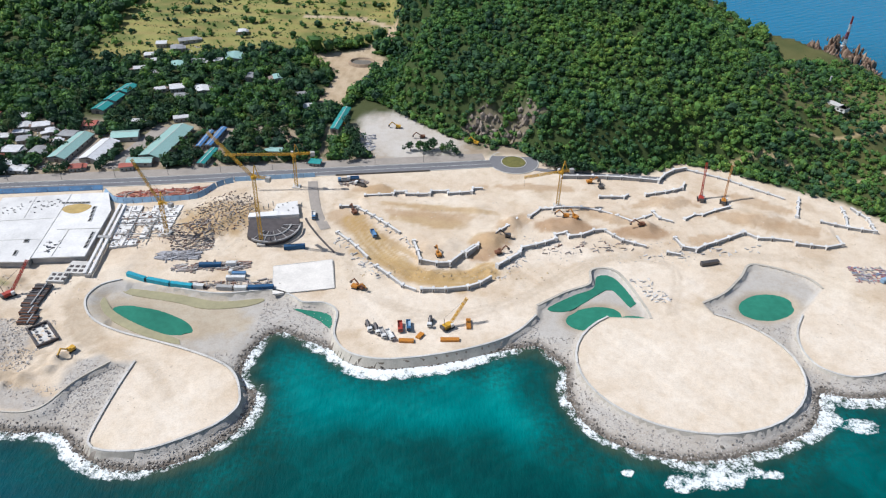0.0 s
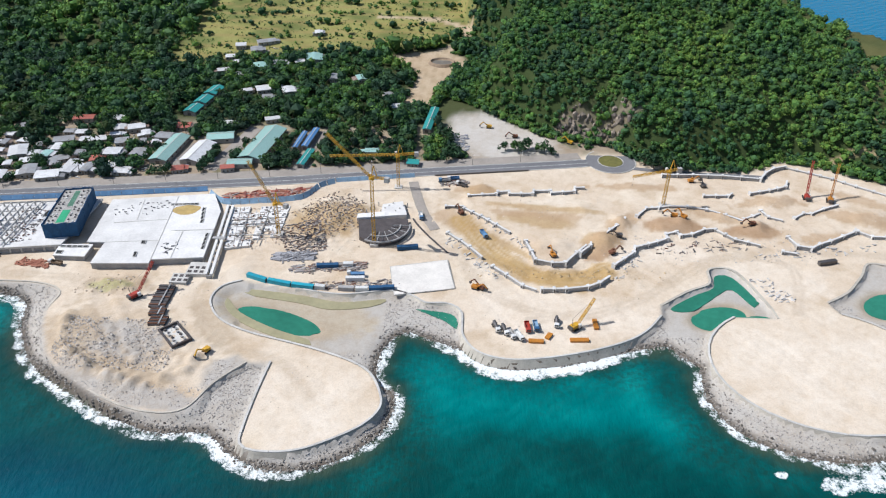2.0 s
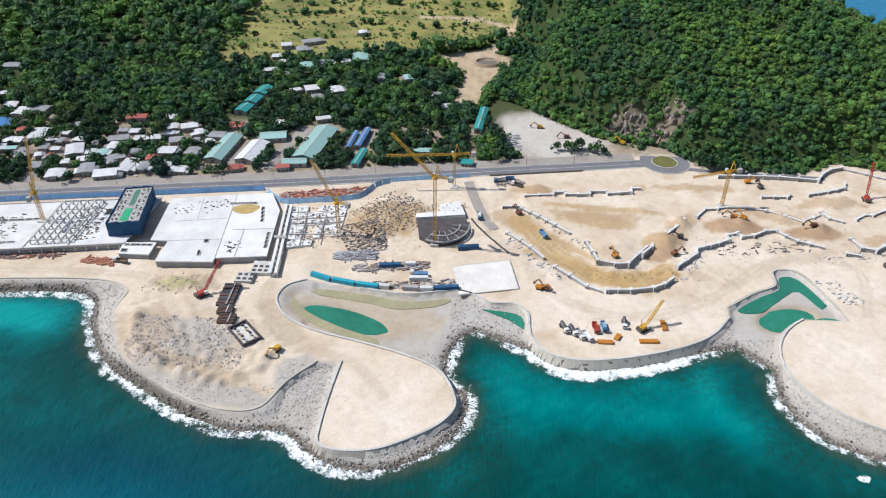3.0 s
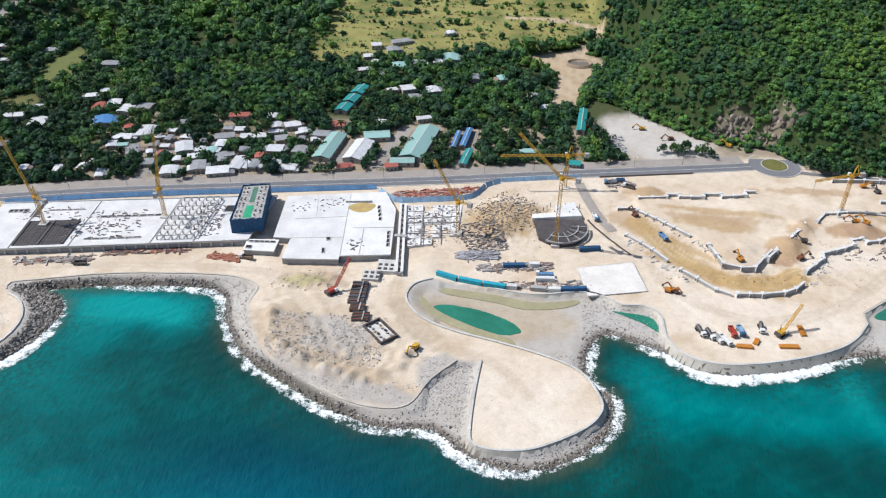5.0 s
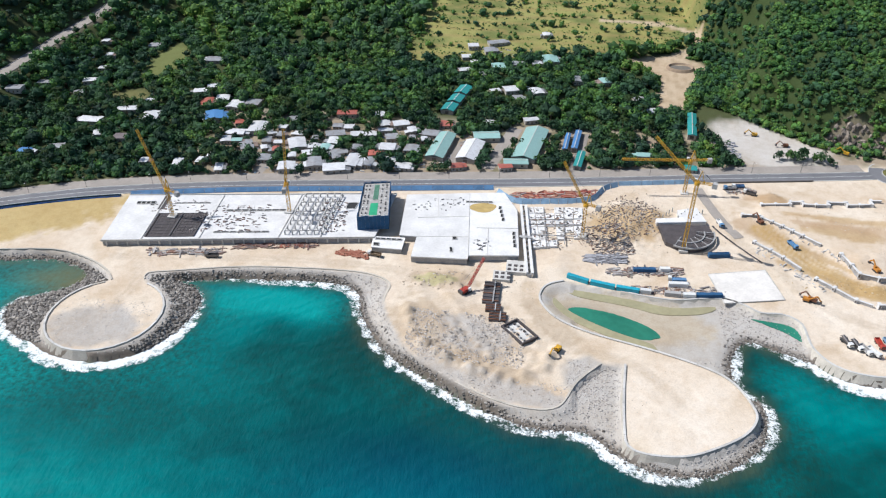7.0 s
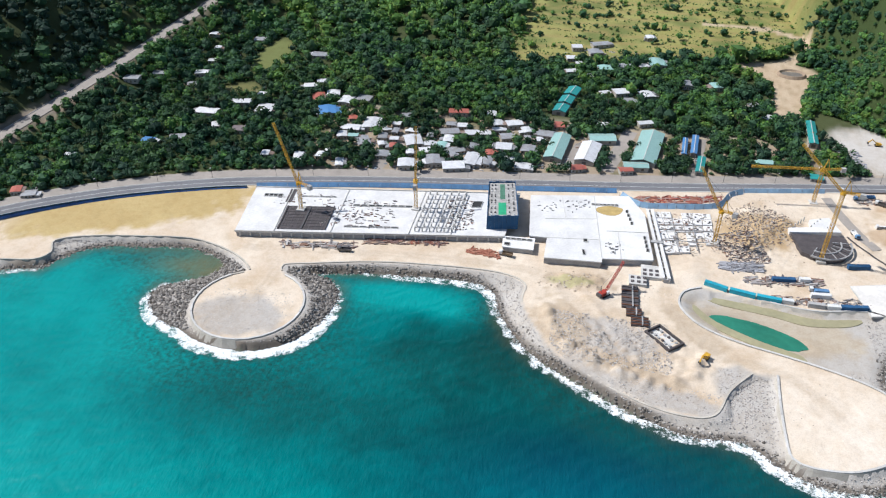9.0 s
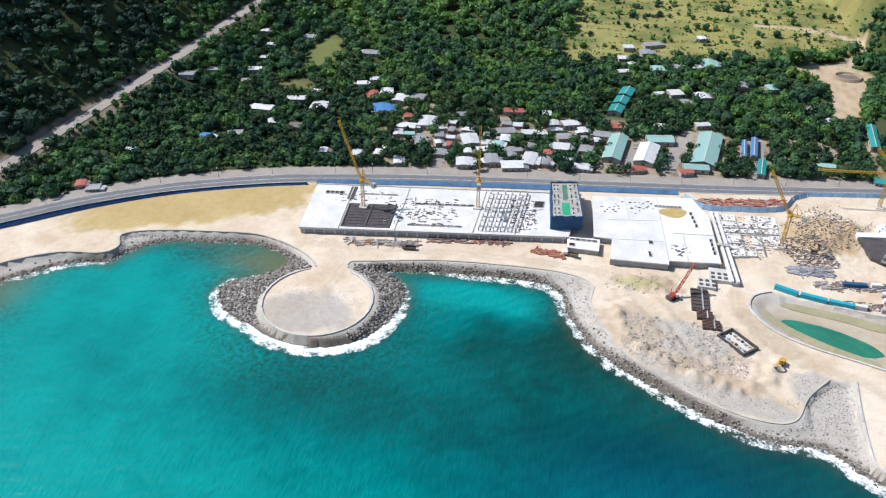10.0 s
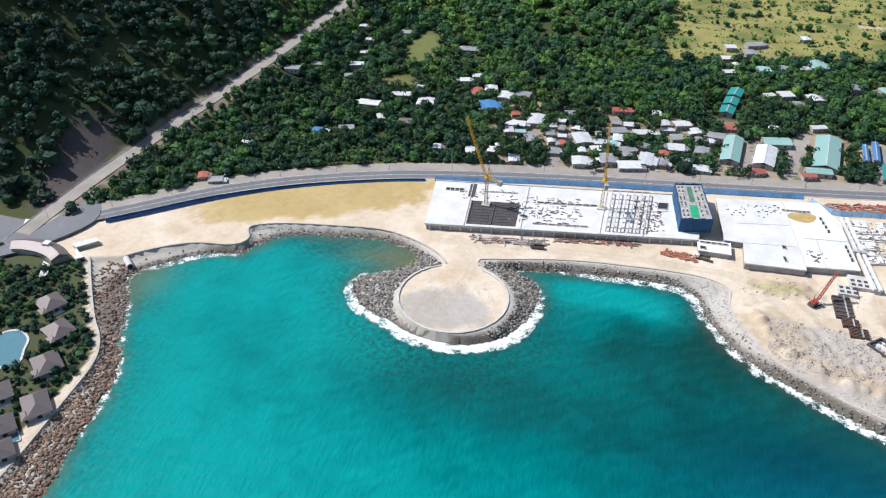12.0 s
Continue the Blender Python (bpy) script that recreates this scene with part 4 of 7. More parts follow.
solid("road", sweep(bmesh.new(), HIGHLINE, [(5.6, -0.5), (5.6, 0.5), (-5.6, 0.5), (-5.6, -0.5)], HZ), M_PAVE, "grey hill road climbing above the village", "road", "structure")
solid("kerb", sweep(bmesh.new(), HIGHLINE, [(6.0, -0.5), (6.0, 0.9), (5.7, 0.9), (5.7, -0.5)], HZ), M_GREY, "pale parapet of the hill road", "kerb", "structure")
solid("road", prism([tuple(p) for p in curve([(-800, 300), (-745, 240), (-718, 240), (-690, 262), (-672, 300), (-690, 330), (-702, 352), (-728, 346), (-800, 345)], 6, True)], 4.8, 5.95), M_ASPH, "wide asphalt junction by the resort", "road", "structure")
solid("trim", prism([(-722, 300), (-709, 278), (-704, 296), (-708, 314)], 5.9, 5.99), M_LINE, "pale painted traffic triangle", "marking", "structure")
solid("road", ribbon(bmesh.new(), curve([(64, 502), (100, 497), (130, 496), (160, 494)], 6), 2.2, -2.2, 5.7), M_ASPH, "narrow access road under the hill", "road", "structure")

# ---- blue site fence in panels ----
def fence(line, z0, h, material, label, every=7.0, lean=0.0):
    seg = np.linalg.norm(np.diff(line, axis=0), axis=1)
    dist = np.r_[0, np.cumsum(seg)]
    n = max(1, int(dist[-1] / every))
    at = np.linspace(0, dist[-1], n + 1)
    pts = np.stack([np.interp(at, dist, line[:, 0]), np.interp(at, dist, line[:, 1])], 1)
    ob = thing("fence", pose(pts[0][0], pts[0][1], z0), label, "fence", "site fences")
    o = np.array((pts[0][0], pts[0][1], 0))
    for a, b in zip(pts, pts[1:]):
        d = (b - a) / np.linalg.norm(b - a)
        q = np.array((-d[1], d[0]))
        bm = bmesh.new()
        vs = []
        for p, z, e in ((a, 0, 0), (b, 0, 0), (b, h, lean), (a, h, lean)):
            for s in (-0.06, 0.06):
                w = p - o[:2] + q * (s + e) + (d * 0.05 if p is a else -d * 0.05)
                vs.append(bm.verts.new((w[0], w[1], z)))
        for f in ((0, 2, 4, 6), (1, 7, 5, 3), (0, 1, 3, 2), (2, 3, 5, 4), (4, 5, 7, 6), (6, 7, 1, 0)):
            bm.faces.new([vs[i] for i in f])
        part("panel", bm, material, ob)
        bm = bmesh.new()
        w = a - o[:2]
        box(bm, w[0] - 0.08, w[1] - 0.08, 0, w[0] + 0.08, w[1] + 0.08, h + 0.2)
        part("post", bm, M_STEEL, ob)
    return ob


def offset(line, o):
    return line + normals_of(line) * o


W_ROAD = ROAD[(ROAD[:, 0] > -672) & (ROAD[:, 0] < -485)]
E_ROAD = ROAD[(ROAD[:, 0] >= -480) & (ROAD[:, 0] < -232)]
F_ROAD = ROAD[(ROAD[:, 0] >= -150) & (ROAD[:, 0] < -92)]
fence(offset(W_ROAD, -6.6), 5.0, 2.4, M_LBLUE, "pale blue sheet fence along the road", lean=-2.2)
fence(offset(W_ROAD, -10.2), 4.6, 1.7, M_NET, "bright blue netting fence at the field", 5.0, 0.9)
fence(offset(E_ROAD, -9.4), 5.0, 3.0, M_BLUE, "blue sheet fence between road and building", lean=2.6)
fence(offset(F_ROAD, -6.8), 5.0, 3.0, M_LBLUE, "pale blue sheet fence beside the works yard", lean=1.8)
fence(curve([(-232, 446), (-219, 434), (-195, 436), (-167, 443), (-157, 460), (-148, 466)], 4), 4.8, 3.8, M_LBLUE, "pale blue sheet fence round the steel yard", 6.0, 2.4)
fence(ROAD[(ROAD[:, 0] > -80) & (ROAD[:, 0] < -10)] + (0, -6.6), 5.0, 1.6, M_STEEL, "low dark barrier beside the road")
bm = ribbon(bmesh.new(), offset(W_ROAD, -8.0), 1.0, -1.0, 5.35)
solid("trim", ribbon(bm, offset(E_ROAD, -8.6), 1.3, -0.9, 5.6), M_DBLUE, "dark blue netting laid on the verge", "netting", "structure")

# ---- street lamps ----
lamp = thing("street_lamp", pose(-470, 424.5, 5.7), "slim grey street lamp with a single arm", "street lamp", "street lamps")
bm = bmesh.new()
cyl(bm, 0, 0, 0, 8.5, 0.14, 0.08)
part("pole", bm, M_STEEL, lamp)
bm = bmesh.new()
beam(bm, (0, 0, 8.4), (0.4, -2.2, 8.9), 0.1)
part("arm", bm, M_STEEL, lamp)
part("lamp_head", boxes((0.2, -2.9, 8.8, 0.6, -2.0, 8.95)), M_WHITE, lamp)
lamps = offset(ROAD, 7.0)
for i in range(10, len(ROAD) - 6, 7):
    if abs(lamps[i][0] + 470) > 8:
        copy_thing(lamp, pose(lamps[i][0], lamps[i][1], 5.7, 0, 0, 10))

# ---- woods: crowns of loose leaf sprays ----
def crowns(x, y, z, r, h, leaves, spray, tint, name, label):
    n = len(x)
    c = np.stack([x, y, z + h * 0.5], -1)
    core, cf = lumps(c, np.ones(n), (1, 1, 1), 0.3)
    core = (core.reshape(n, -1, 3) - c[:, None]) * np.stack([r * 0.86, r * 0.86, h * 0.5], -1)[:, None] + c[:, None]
    d = rng.normal(size=(n, leaves, 3))
    d[..., 2] = np.abs(d[..., 2]) * 0.9 - 0.15
    d /= np.linalg.norm(d, axis=-1, keepdims=True)
    lobes = 1 + 0.22 * np.sin(d[..., 0] * 5 + x[:, None]) * np.cos(d[..., 1] * 5 + y[:, None])
    p = c[:, None] + d * lobes[..., None] * np.stack([r, r, h * 0.55], -1)[:, None] * rng.uniform(0.75, 1.12, (n, leaves, 1))
    nrm = d + 0.5 * rng.normal(size=d.shape)
    nrm /= np.linalg.norm(nrm, axis=-1, keepdims=True)
    u = np.cross(nrm, rng.normal(size=d.shape))
    u /= np.linalg.norm(u, axis=-1, keepdims=True)
    w = np.cross(nrm, u)
    s = (spray * r)[:, None, None] * rng.uniform(0.6, 1.3, (n, leaves, 1))
    tri = np.stack([p + u * s, p - 0.5 * u * s + 0.8 * w * s, p - 0.5 * u * s - 0.8 * w * s], 2)
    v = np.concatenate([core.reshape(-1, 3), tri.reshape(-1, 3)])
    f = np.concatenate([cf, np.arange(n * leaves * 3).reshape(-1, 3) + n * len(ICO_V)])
    # Cores get a darker tint: shade inside the crown put into colour.
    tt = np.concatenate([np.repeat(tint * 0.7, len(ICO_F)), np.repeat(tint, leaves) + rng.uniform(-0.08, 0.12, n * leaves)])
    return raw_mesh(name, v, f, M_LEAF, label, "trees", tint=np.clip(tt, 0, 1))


def clearings(x, y):
    """True where no house, yard or lane stands."""
    ok = np.ones(len(x), bool)
    for hx, hy, w, d, *_ in HOUSES:
        ok &= ~((np.abs(x - hx) < w / 2 + 1.6) & (y > hy - d / 2 - 3.2) & (y < hy + d / 2 + 1.2))
    for (ax, ay), (bx, by), w, *_ in SHEDS:
        d, _ = near_line(np.array(((ax, ay - 3), (bx, by - 4)), float), x, y)
        ok &= d > w / 2 + 3
    for a, w in LANES:
        d, _ = near_line(np.array(a, float), x, y)
        ok &= d > w
    return ok


def plant(x0, x1, y0, y1, gap, size, name, label, leaves, lo=0.0, where=None, even=0.0):
    n = int((x1 - x0) * (y1 - y0) / gap ** 2)
    x, y = rng.uniform(x0, x1, n), rng.uniform(y0, y1, n)
    dw = signed(WALLS[::2], x, y)
    f, meadow, _ = forest(x, y, dw)
    ok = (rng.uniform(0, 1, n) < np.maximum(f, even * (meadow > 0.4))) & (dw > 2) & clearings(x, y)
    if where is not None:
        ok &= where(x, y)
    x, y = x[ok], y[ok]
    r = size * np.clip(rng.lognormal(-0.08, 0.34, len(x)), 0.45, 1.9) * np.where(meadow[ok] > 0.5, 0.5, 1)
    z = ground_at(x, y)
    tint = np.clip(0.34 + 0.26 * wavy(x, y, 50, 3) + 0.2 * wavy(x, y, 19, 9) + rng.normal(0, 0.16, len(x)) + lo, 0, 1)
    return crowns(x, y, z + r * 0.25 - 0.5, r, r * rng.uniform(1.2, 1.9, len(x)), leaves, 0.25, tint, name, label)


HOUSES = [(-565, 515, 18, 11, "white"), (-544, 536, 16, 9, "white"), (-520, 528, 14, 16, "white"), (-483, 558, 8, 16, "red"), (-473, 566, 11, 12, "white"), (-458, 555, 11, 15, "white"), (-444, 561, 12, 12, "grey"), (-468, 534, 14, 18, "blue"),
          (-426, 518, 13, 20, "white"), (-439, 507, 13, 10, "white"), (-425, 489, 10, 16, "grey"), (-525, 488, 11, 10, "brown"), (-566, 466, 12, 9, "grey"), (-489, 452, 6, 8, "white")]
HOUSES += [(-464, 453, 7, 14, "white"), (-449, 459, 6, 9, "white"), (-432, 451, 6, 12, "white"), (-387, 495, 13, 18, "white"), (-384, 458, 12, 13, "white"), (-366, 467, 11, 15, "grey"), (-350, 462, 16, 12, "white"), (-339, 474, 10, 20, "white"), (-363, 517, 15, 10, "grey"),
           (-341, 519, 20, 9, "white"), (-361, 503, 8, 12, "white"), (-327, 474, 7, 14, "grey"), (-328, 539, 9, 11, "white"), (-335, 553, 8, 10, "white"), (-602, 585, 13, 9, "white")]
HOUSES += [(-601, 562, 8, 8, "grey"), (-499, 578, 9, 9, "white"), (-490, 588, 10, 8, "white"), (-604, 613, 9, 8, "white"), (-401, 538, 10, 9, "grey"), (-362, 552, 16, 9, "red"), (-634, 368, 7, 9, "red"), (-622, 366, 8, 8, "grey"), (-629, 423, 7, 6, "white"),
           (-585, 456, 9, 8, "blue"), (-532, 553, 7, 7, "white"), (-547, 492, 6, 10, "white"), (-645, 543, 13, 10, "grey"), (-632, 565, 11, 9, "grey"), (-620, 652, 7, 8, "white"), (-608, 633, 6, 8, "white"), (-581, 671, 12, 11, "grey"), (-512, 646, 14, 12, "grey")]
HOUSES += [(-275, 707, 10, 10, "white"), (-279, 683, 9, 9, "white"), (-270, 671, 7, 8, "white"), (-258, 698, 11, 13, "grey"), (-253, 718, 18, 10, "grey"), (-277, 651, 11, 8, "white"), (-262, 644, 10, 9, "grey"), (-247, 664, 12, 14, "mint"), (-230, 670, 13, 11, "grey"),
           (-233, 615, 12, 12, "white"), (-246, 611, 9, 7, "white"), (-211, 614, 11, 14, "white"), (-226, 600, 9, 9, "grey"), (-213, 676, 9, 9, "white"), (-176, 642, 7, 13, "grey"), (-152, 642, 8, 12, "mint"), (-206, 741, 8, 10, "white"), (-128, 512, 10, 7, "mint")]
HOUSES += [(-96, 497, 9, 8, "teal"), (-117, 588, 7, 9, "white"), (-125, 611, 9, 9, "grey"), (-289, 527, 12, 11, "grey"), (-213, 560, 12, 7, "white"), (-280, 545, 11, 11, "red"), (-246, 551, 9, 8, "white"), (-318, 499, 12, 12, "white"), (-318, 516, 10, 10, "grey"),
           (-315, 539, 13, 10, "white"), (-301, 472, 12, 10, "white"), (-263, 477, 9, 8, "red"), (-300, 500, 10, 12, "grey"), (-228, 480, 10, 7, "red"), (-405, 470, 9, 10, "grey"), (-375, 482, 9, 9, "white"), (-352, 488, 12, 9, "grey"), (-201, 685, 15, 20, "mint")]
SHEDS = [((-207, 546), (-216, 493), 18, "mint", "long mint-green sheet-roofed village shed"), ((-276, 528), (-281, 486), 14, "mint", "pale mint sheet-roofed long shed"), ((-253, 518), (-258, 486), 15, "white", "white sheet-roofed village workshop building"),
         ((-236, 530), (-256, 526), 13, "mint", "pale green sheet-roofed school block"), ((-271, 616), (-275, 599), 11.5, "teal", "bright teal sheet-roofed village hall"), ((-275.5, 597), (-278.5, 582), 11.5, "teal", "bright teal sheet-roofed village hall"), ((-279, 580), (-282, 565), 11.5, "teal", "bright teal sheet-roofed village hall"),
         ((-84, 588), (-89, 546), 7, "teal", "narrow dark teal sheet-roofed shed"), ((-175, 546), (-179, 514), 5, "blue", "narrow blue sheet-roofed site hut"), ((-183, 540), (-186, 512), 4, "blue", "narrow blue sheet-roofed site hut"), ((-173, 511), (-177, 486), 6, "teal", "narrow green sheet-roofed site shed"),
         ((-212, 489), (-230, 487), 9, "mint", "small mint sheet-roofed gatehouse building")]
LANES = [(((-170, 545), (-180, 484)), 5), (((-224, 548), (-240, 482)), 6), (((-95, 560), (-92, 490)), 4), (((-264, 520), (-270, 480)), 4), (((-396, 500), (-404, 450)), 5), (((-410, 505), (-398, 512)), 8)]
VILLAS = [(-642, 220, 15, 13, -28), (-623, 202, 15, 13, -25), (-612, 179, 16, 13, -38), (-598, 154, 17, 12, -42), (-604, 139, 13, 11, -40), (-594, 127, 12, 10, -40), (-620, 156, 13, 11, -40)]


def resort_free(x, y):
    ok = np.hypot((x + 682) / 26, (y - 261) / 13) > 1
    ok &= np.hypot((x + 640) / 13, (y - 185) / 13) > 1
    for vx, vy, w, d, _ in VILLAS:
        ok &= np.hypot(x - vx, y - vy) > 8.0
    return ok


for k in range(130):
    x, y = -446 + 168 * ((k * 0.618) % 1.0), 462 + 70 * ((k * 0.377 + 0.1) % 1.0)
    if all(abs(x - h[0]) > (h[2] + 7) / 2 + 0.3 or abs(y - h[1]) > (h[3] + 8) / 2 + 0.8 for h in HOUSES) and all(near_line(np.array((a, b), float), np.array([x]), np.array([y]))[0][0] > w / 2 + 6 for a, b, w, *_ in SHEDS) and y > np.interp(x, ROAD[:, 0], ROAD[:, 1]) + 24:
        HOUSES.append((x, y, 5 + (k * 5) % 4, 6 + (k * 3) % 5, ("white", "grey", "white", "mint", "white", "grey", "red")[k % 7]))
HOUSES = [(x, y, w * 1.02, d * 0.98, c) for x, y, w, d, c in HOUSES]
village = lambda x, y: (x < -60) & (x > -690) & (y < 700)
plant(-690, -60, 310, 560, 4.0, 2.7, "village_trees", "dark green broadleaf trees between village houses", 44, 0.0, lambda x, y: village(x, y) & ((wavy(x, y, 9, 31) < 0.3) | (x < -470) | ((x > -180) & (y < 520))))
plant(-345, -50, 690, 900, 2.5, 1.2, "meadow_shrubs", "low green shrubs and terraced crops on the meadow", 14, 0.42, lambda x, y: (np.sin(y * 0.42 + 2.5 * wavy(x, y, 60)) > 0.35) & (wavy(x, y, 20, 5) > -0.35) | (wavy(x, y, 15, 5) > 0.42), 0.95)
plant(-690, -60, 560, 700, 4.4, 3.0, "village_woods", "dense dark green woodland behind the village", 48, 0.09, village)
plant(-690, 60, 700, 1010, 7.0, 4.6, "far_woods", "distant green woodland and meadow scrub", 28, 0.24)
# Raised tint on the headland puts its sunlit look into leaf colour.
plant(-110, 250, 490, 680, 2.65, 2.05, "hill_woods", "dense shrubs on the headland slope, tinted lighter as sunlit", 32, 0.3, lambda x, y: x > -100)
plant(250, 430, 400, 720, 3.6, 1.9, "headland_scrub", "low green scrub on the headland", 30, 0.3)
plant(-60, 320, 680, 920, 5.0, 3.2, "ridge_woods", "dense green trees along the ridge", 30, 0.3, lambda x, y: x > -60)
# Lowered tint: the shade of this east-facing slope put into leaf colour.
plant(-1060, -690, 300, 860, 6.2, 3.9, "western_hill_woods", "green forest on the western hillside, tinted dark as its shaded slope", 28, -0.38)
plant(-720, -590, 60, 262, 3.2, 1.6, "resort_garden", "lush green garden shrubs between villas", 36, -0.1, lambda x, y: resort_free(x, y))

# ---- concrete podium, hall and netted block ----
def shrink(poly, d):
    c = np.mean(poly, 0)
    return [tuple(np.array(p) + (c - np.array(p)) / np.linalg.norm(c - np.array(p)) * d) for p in poly]


def at_quad(q, u, v):
    """A plan place inside a four-cornered outline: u along its first side, v across."""
    a, b, c, d = (np.array(p, float) for p in q)
    return (1 - v) * ((1 - u) * a + u * b) + v * ((1 - u) * d + u * c)


def quad(q, u0, u1, v0, v1):
    return [tuple(at_quad(q, u, v)) for u, v in ((u0, v0), (u1, v0), (u1, v1), (u0, v1))]


def shaft(parent, q, z, n, label="roof opening painted black as shade, with a raised kerb"):
    """A row of n roof openings: kerbed black sheets on the slab, painted as shaded depth."""
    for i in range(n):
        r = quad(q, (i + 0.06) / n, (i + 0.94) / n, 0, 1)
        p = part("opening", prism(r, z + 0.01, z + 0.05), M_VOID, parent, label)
        bm = bmesh.new()
        for a, b in zip(r, r[1:] + r[:1]):
            d = Vector((*b, 0)) - Vector((*a, 0))
            m = Matrix.Translation((*a, z)) @ Matrix.Rotation(math.atan2(d.y, d.x), 4, "Z")
            box(bm, 0, -0.15, 0, d.length, 0.1, 0.45, m)
        part("kerb", bm, M_CONC, p)


DECK = [(-468, 349), (-302, 376), (-298, 431), (-476, 404)]
podium = thing("podium_building", Matrix(), "long pale concrete podium under construction", "building")
part("wall", prism(shrink(DECK, 0.9), 3.2, 7.2), M_GREY, podium, "grey unfinished podium wall")
part("roof_slab", prism(DECK, 7.2, 8.0), M_DECK, podium)
for k in range(26):
    x, y = at_quad(DECK, (k + 0.5) / 26, 0)
    bm = bmesh.new()
    box(bm, x - 0.45, y - 0.35, 3.4, x + 0.45, y + 0.55, 7.2)
    part("pier", bm, M_CONC, podium)
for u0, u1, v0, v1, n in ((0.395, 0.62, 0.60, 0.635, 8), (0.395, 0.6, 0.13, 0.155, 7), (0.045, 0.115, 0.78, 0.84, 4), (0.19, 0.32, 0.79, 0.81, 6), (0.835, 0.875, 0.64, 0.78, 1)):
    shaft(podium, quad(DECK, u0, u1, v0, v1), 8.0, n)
# Flat dark sheet on the deck paints the shade of a ramp slot.
part("sunken_ramp", prism(quad(DECK, 0.135, 0.16, 0.66, 0.97), 8.0, 8.06), M_DARK, podium, "flat dark sheet painted as a shaded ramp slot")
for u in (0.145, 0.355, 0.645, 0.8):
    a, b = at_quad(DECK, u, 0.02), at_quad(DECK, u, 0.98)
    bm = bmesh.new()
    beam(bm, (*a, 8.2), (*b, 8.2), 0.5)
    part("upstand", bm, M_CONC, podium)
bm = bmesh.new()
for v in (0.0, 1.0):
    a, b = at_quad(DECK, 0, v), at_quad(DECK, 1, v)
    beam(bm, (*a, 8.3), (*b, 8.3), 0.6)
part("parapet", bm, M_CONC, podium)
# reinforcement mat waiting for concrete
mat = thing("rebar_mat", Matrix(), "dark steel reinforcement mat on the podium deck", "formwork")
q = quad(DECK, 0.155, 0.33, 0.06, 0.56)
part("tray", prism(q, 8.02, 8.2), M_DARK, mat)
for k in range(15):
    bm = bmesh.new()
    a, b = at_quad(q, k / 14, 0), at_quad(q, k / 14, 1)
    beam(bm, (*a, 8.3), (*b, 8.3), 0.22 if k % 7 else 0.9)
    part("bar", bm, M_STEEL if k % 2 else M_DARK, mat)
for k in range(9):
    bm = bmesh.new()
    a, b = at_quad(q, 0, k / 8), at_quad(q, 1, k / 8)
    beam(bm, (*a, 8.35), (*b, 8.35), 0.2)
    part("bar", bm, M_STEEL, mat)
# starter columns with beams
frame_q = quad(DECK, 0.665, 0.8, 0.08, 0.93)
skeleton = thing("column_frame", Matrix(), "bare concrete columns and beams on the deck", "frame")
for i in range(6):
    for j in range(9):
        x, y = at_quad(frame_q, i / 5, j / 8)
        part("column", boxes((x - 0.35, y - 0.35, 8.0, x + 0.35, y + 0.35, 10.6)), M_CONC, skeleton)
for i in range(6):
    bm = bmesh.new()
    beam(bm, (*at_quad(frame_q, i / 5, 0), 10.8), (*at_quad(frame_q, i / 5, 1), 10.8), 0.5)
    part("beam", bm, M_CONC, skeleton)
for j in range(0, 9, 2):
    bm = bmesh.new()
    beam(bm, (*at_quad(frame_q, 0, j / 8), 10.85), (*at_quad(frame_q, 1, j / 8), 10.85), 0.4)
    part("beam", bm, M_GREY, skeleton)

TOWER = [(-314, 383), (-295, 387), (-302, 430), (-319, 426)]
block = thing("netted_block", Matrix(), "concrete block wrapped in dark blue safety netting", "building")
part("core", prism(shrink(TOWER, 1.2), 8.0, 16.4), M_GREY, block)
part("roof_slab", prism(shrink(TOWER, 0.5), 16.4, 16.9), plain("stained_roof_slab", (0.52, 0.5, 0.47), 0.9, 0, 0.3, 0.5, 0.03), block)
for a, b in zip(TOWER, TOWER[1:] + TOWER[:1]):
    bm = bmesh.new()
    d = Vector((*b, 0)) - Vector((*a, 0))
    n = 8
    m = Matrix.Translation((*a, 0)) @ Matrix.Rotation(math.atan2(d.y, d.x), 4, "Z")
    for k in range(n):
        box(bm, d.length * k / n + 0.05, -0.12 - 0.1 * (k % 2), 8.0, d.length * (k + 1) / n - 0.02, 0.1, 17.7 + 0.25 * (k % 3), m)
    part("netting", bm, M_DBLUE, block, "dark blue safety netting")
strip = quad(TOWER, 0.36, 0.62, 0.06, 0.4)
part("green_sheet", prism(strip, 16.92, 17.0), M_GREEN, block, "bright green sheeting on the roof")
part("green_sheet", prism(quad(TOWER, 0.42, 0.6, 0.5, 0.95), 16.92, 16.98), plain("faded_green_sheet", (0.1, 0.26, 0.17), 0.8, 0, 0.8, 0.5), block, "faded green sheeting on the roof")
for k in range(16):
    for u in (0.12, 0.25, 0.72, 0.88):
        x, y = at_quad(TOWER, u, 0.06 + 0.057 * k)
        if (k + int(u * 40)) % 3:
            part("roof_stub", boxes((x - 0.4, y - 0.45, 16.9, x + 0.4, y + 0.45, 17.4 + 0.3 * (k % 2))), M_STEEL if k % 4 else M_WHITE, block)

annex = thing("annex", Matrix(), "low flat concrete annex before the hall", "building")
AN = [(-302, 366), (-283, 366), (-283, 379), (-303, 378)]
part("wall", prism(shrink(AN, 0.5), 3.4, 7.0), M_GREY, annex)
part("roof_slab", prism(AN, 7.0, 7.6), M_DECK, annex)
shaft(annex, quad(AN, 0.08, 0.92, 0.7, 0.85), 7.6, 5)
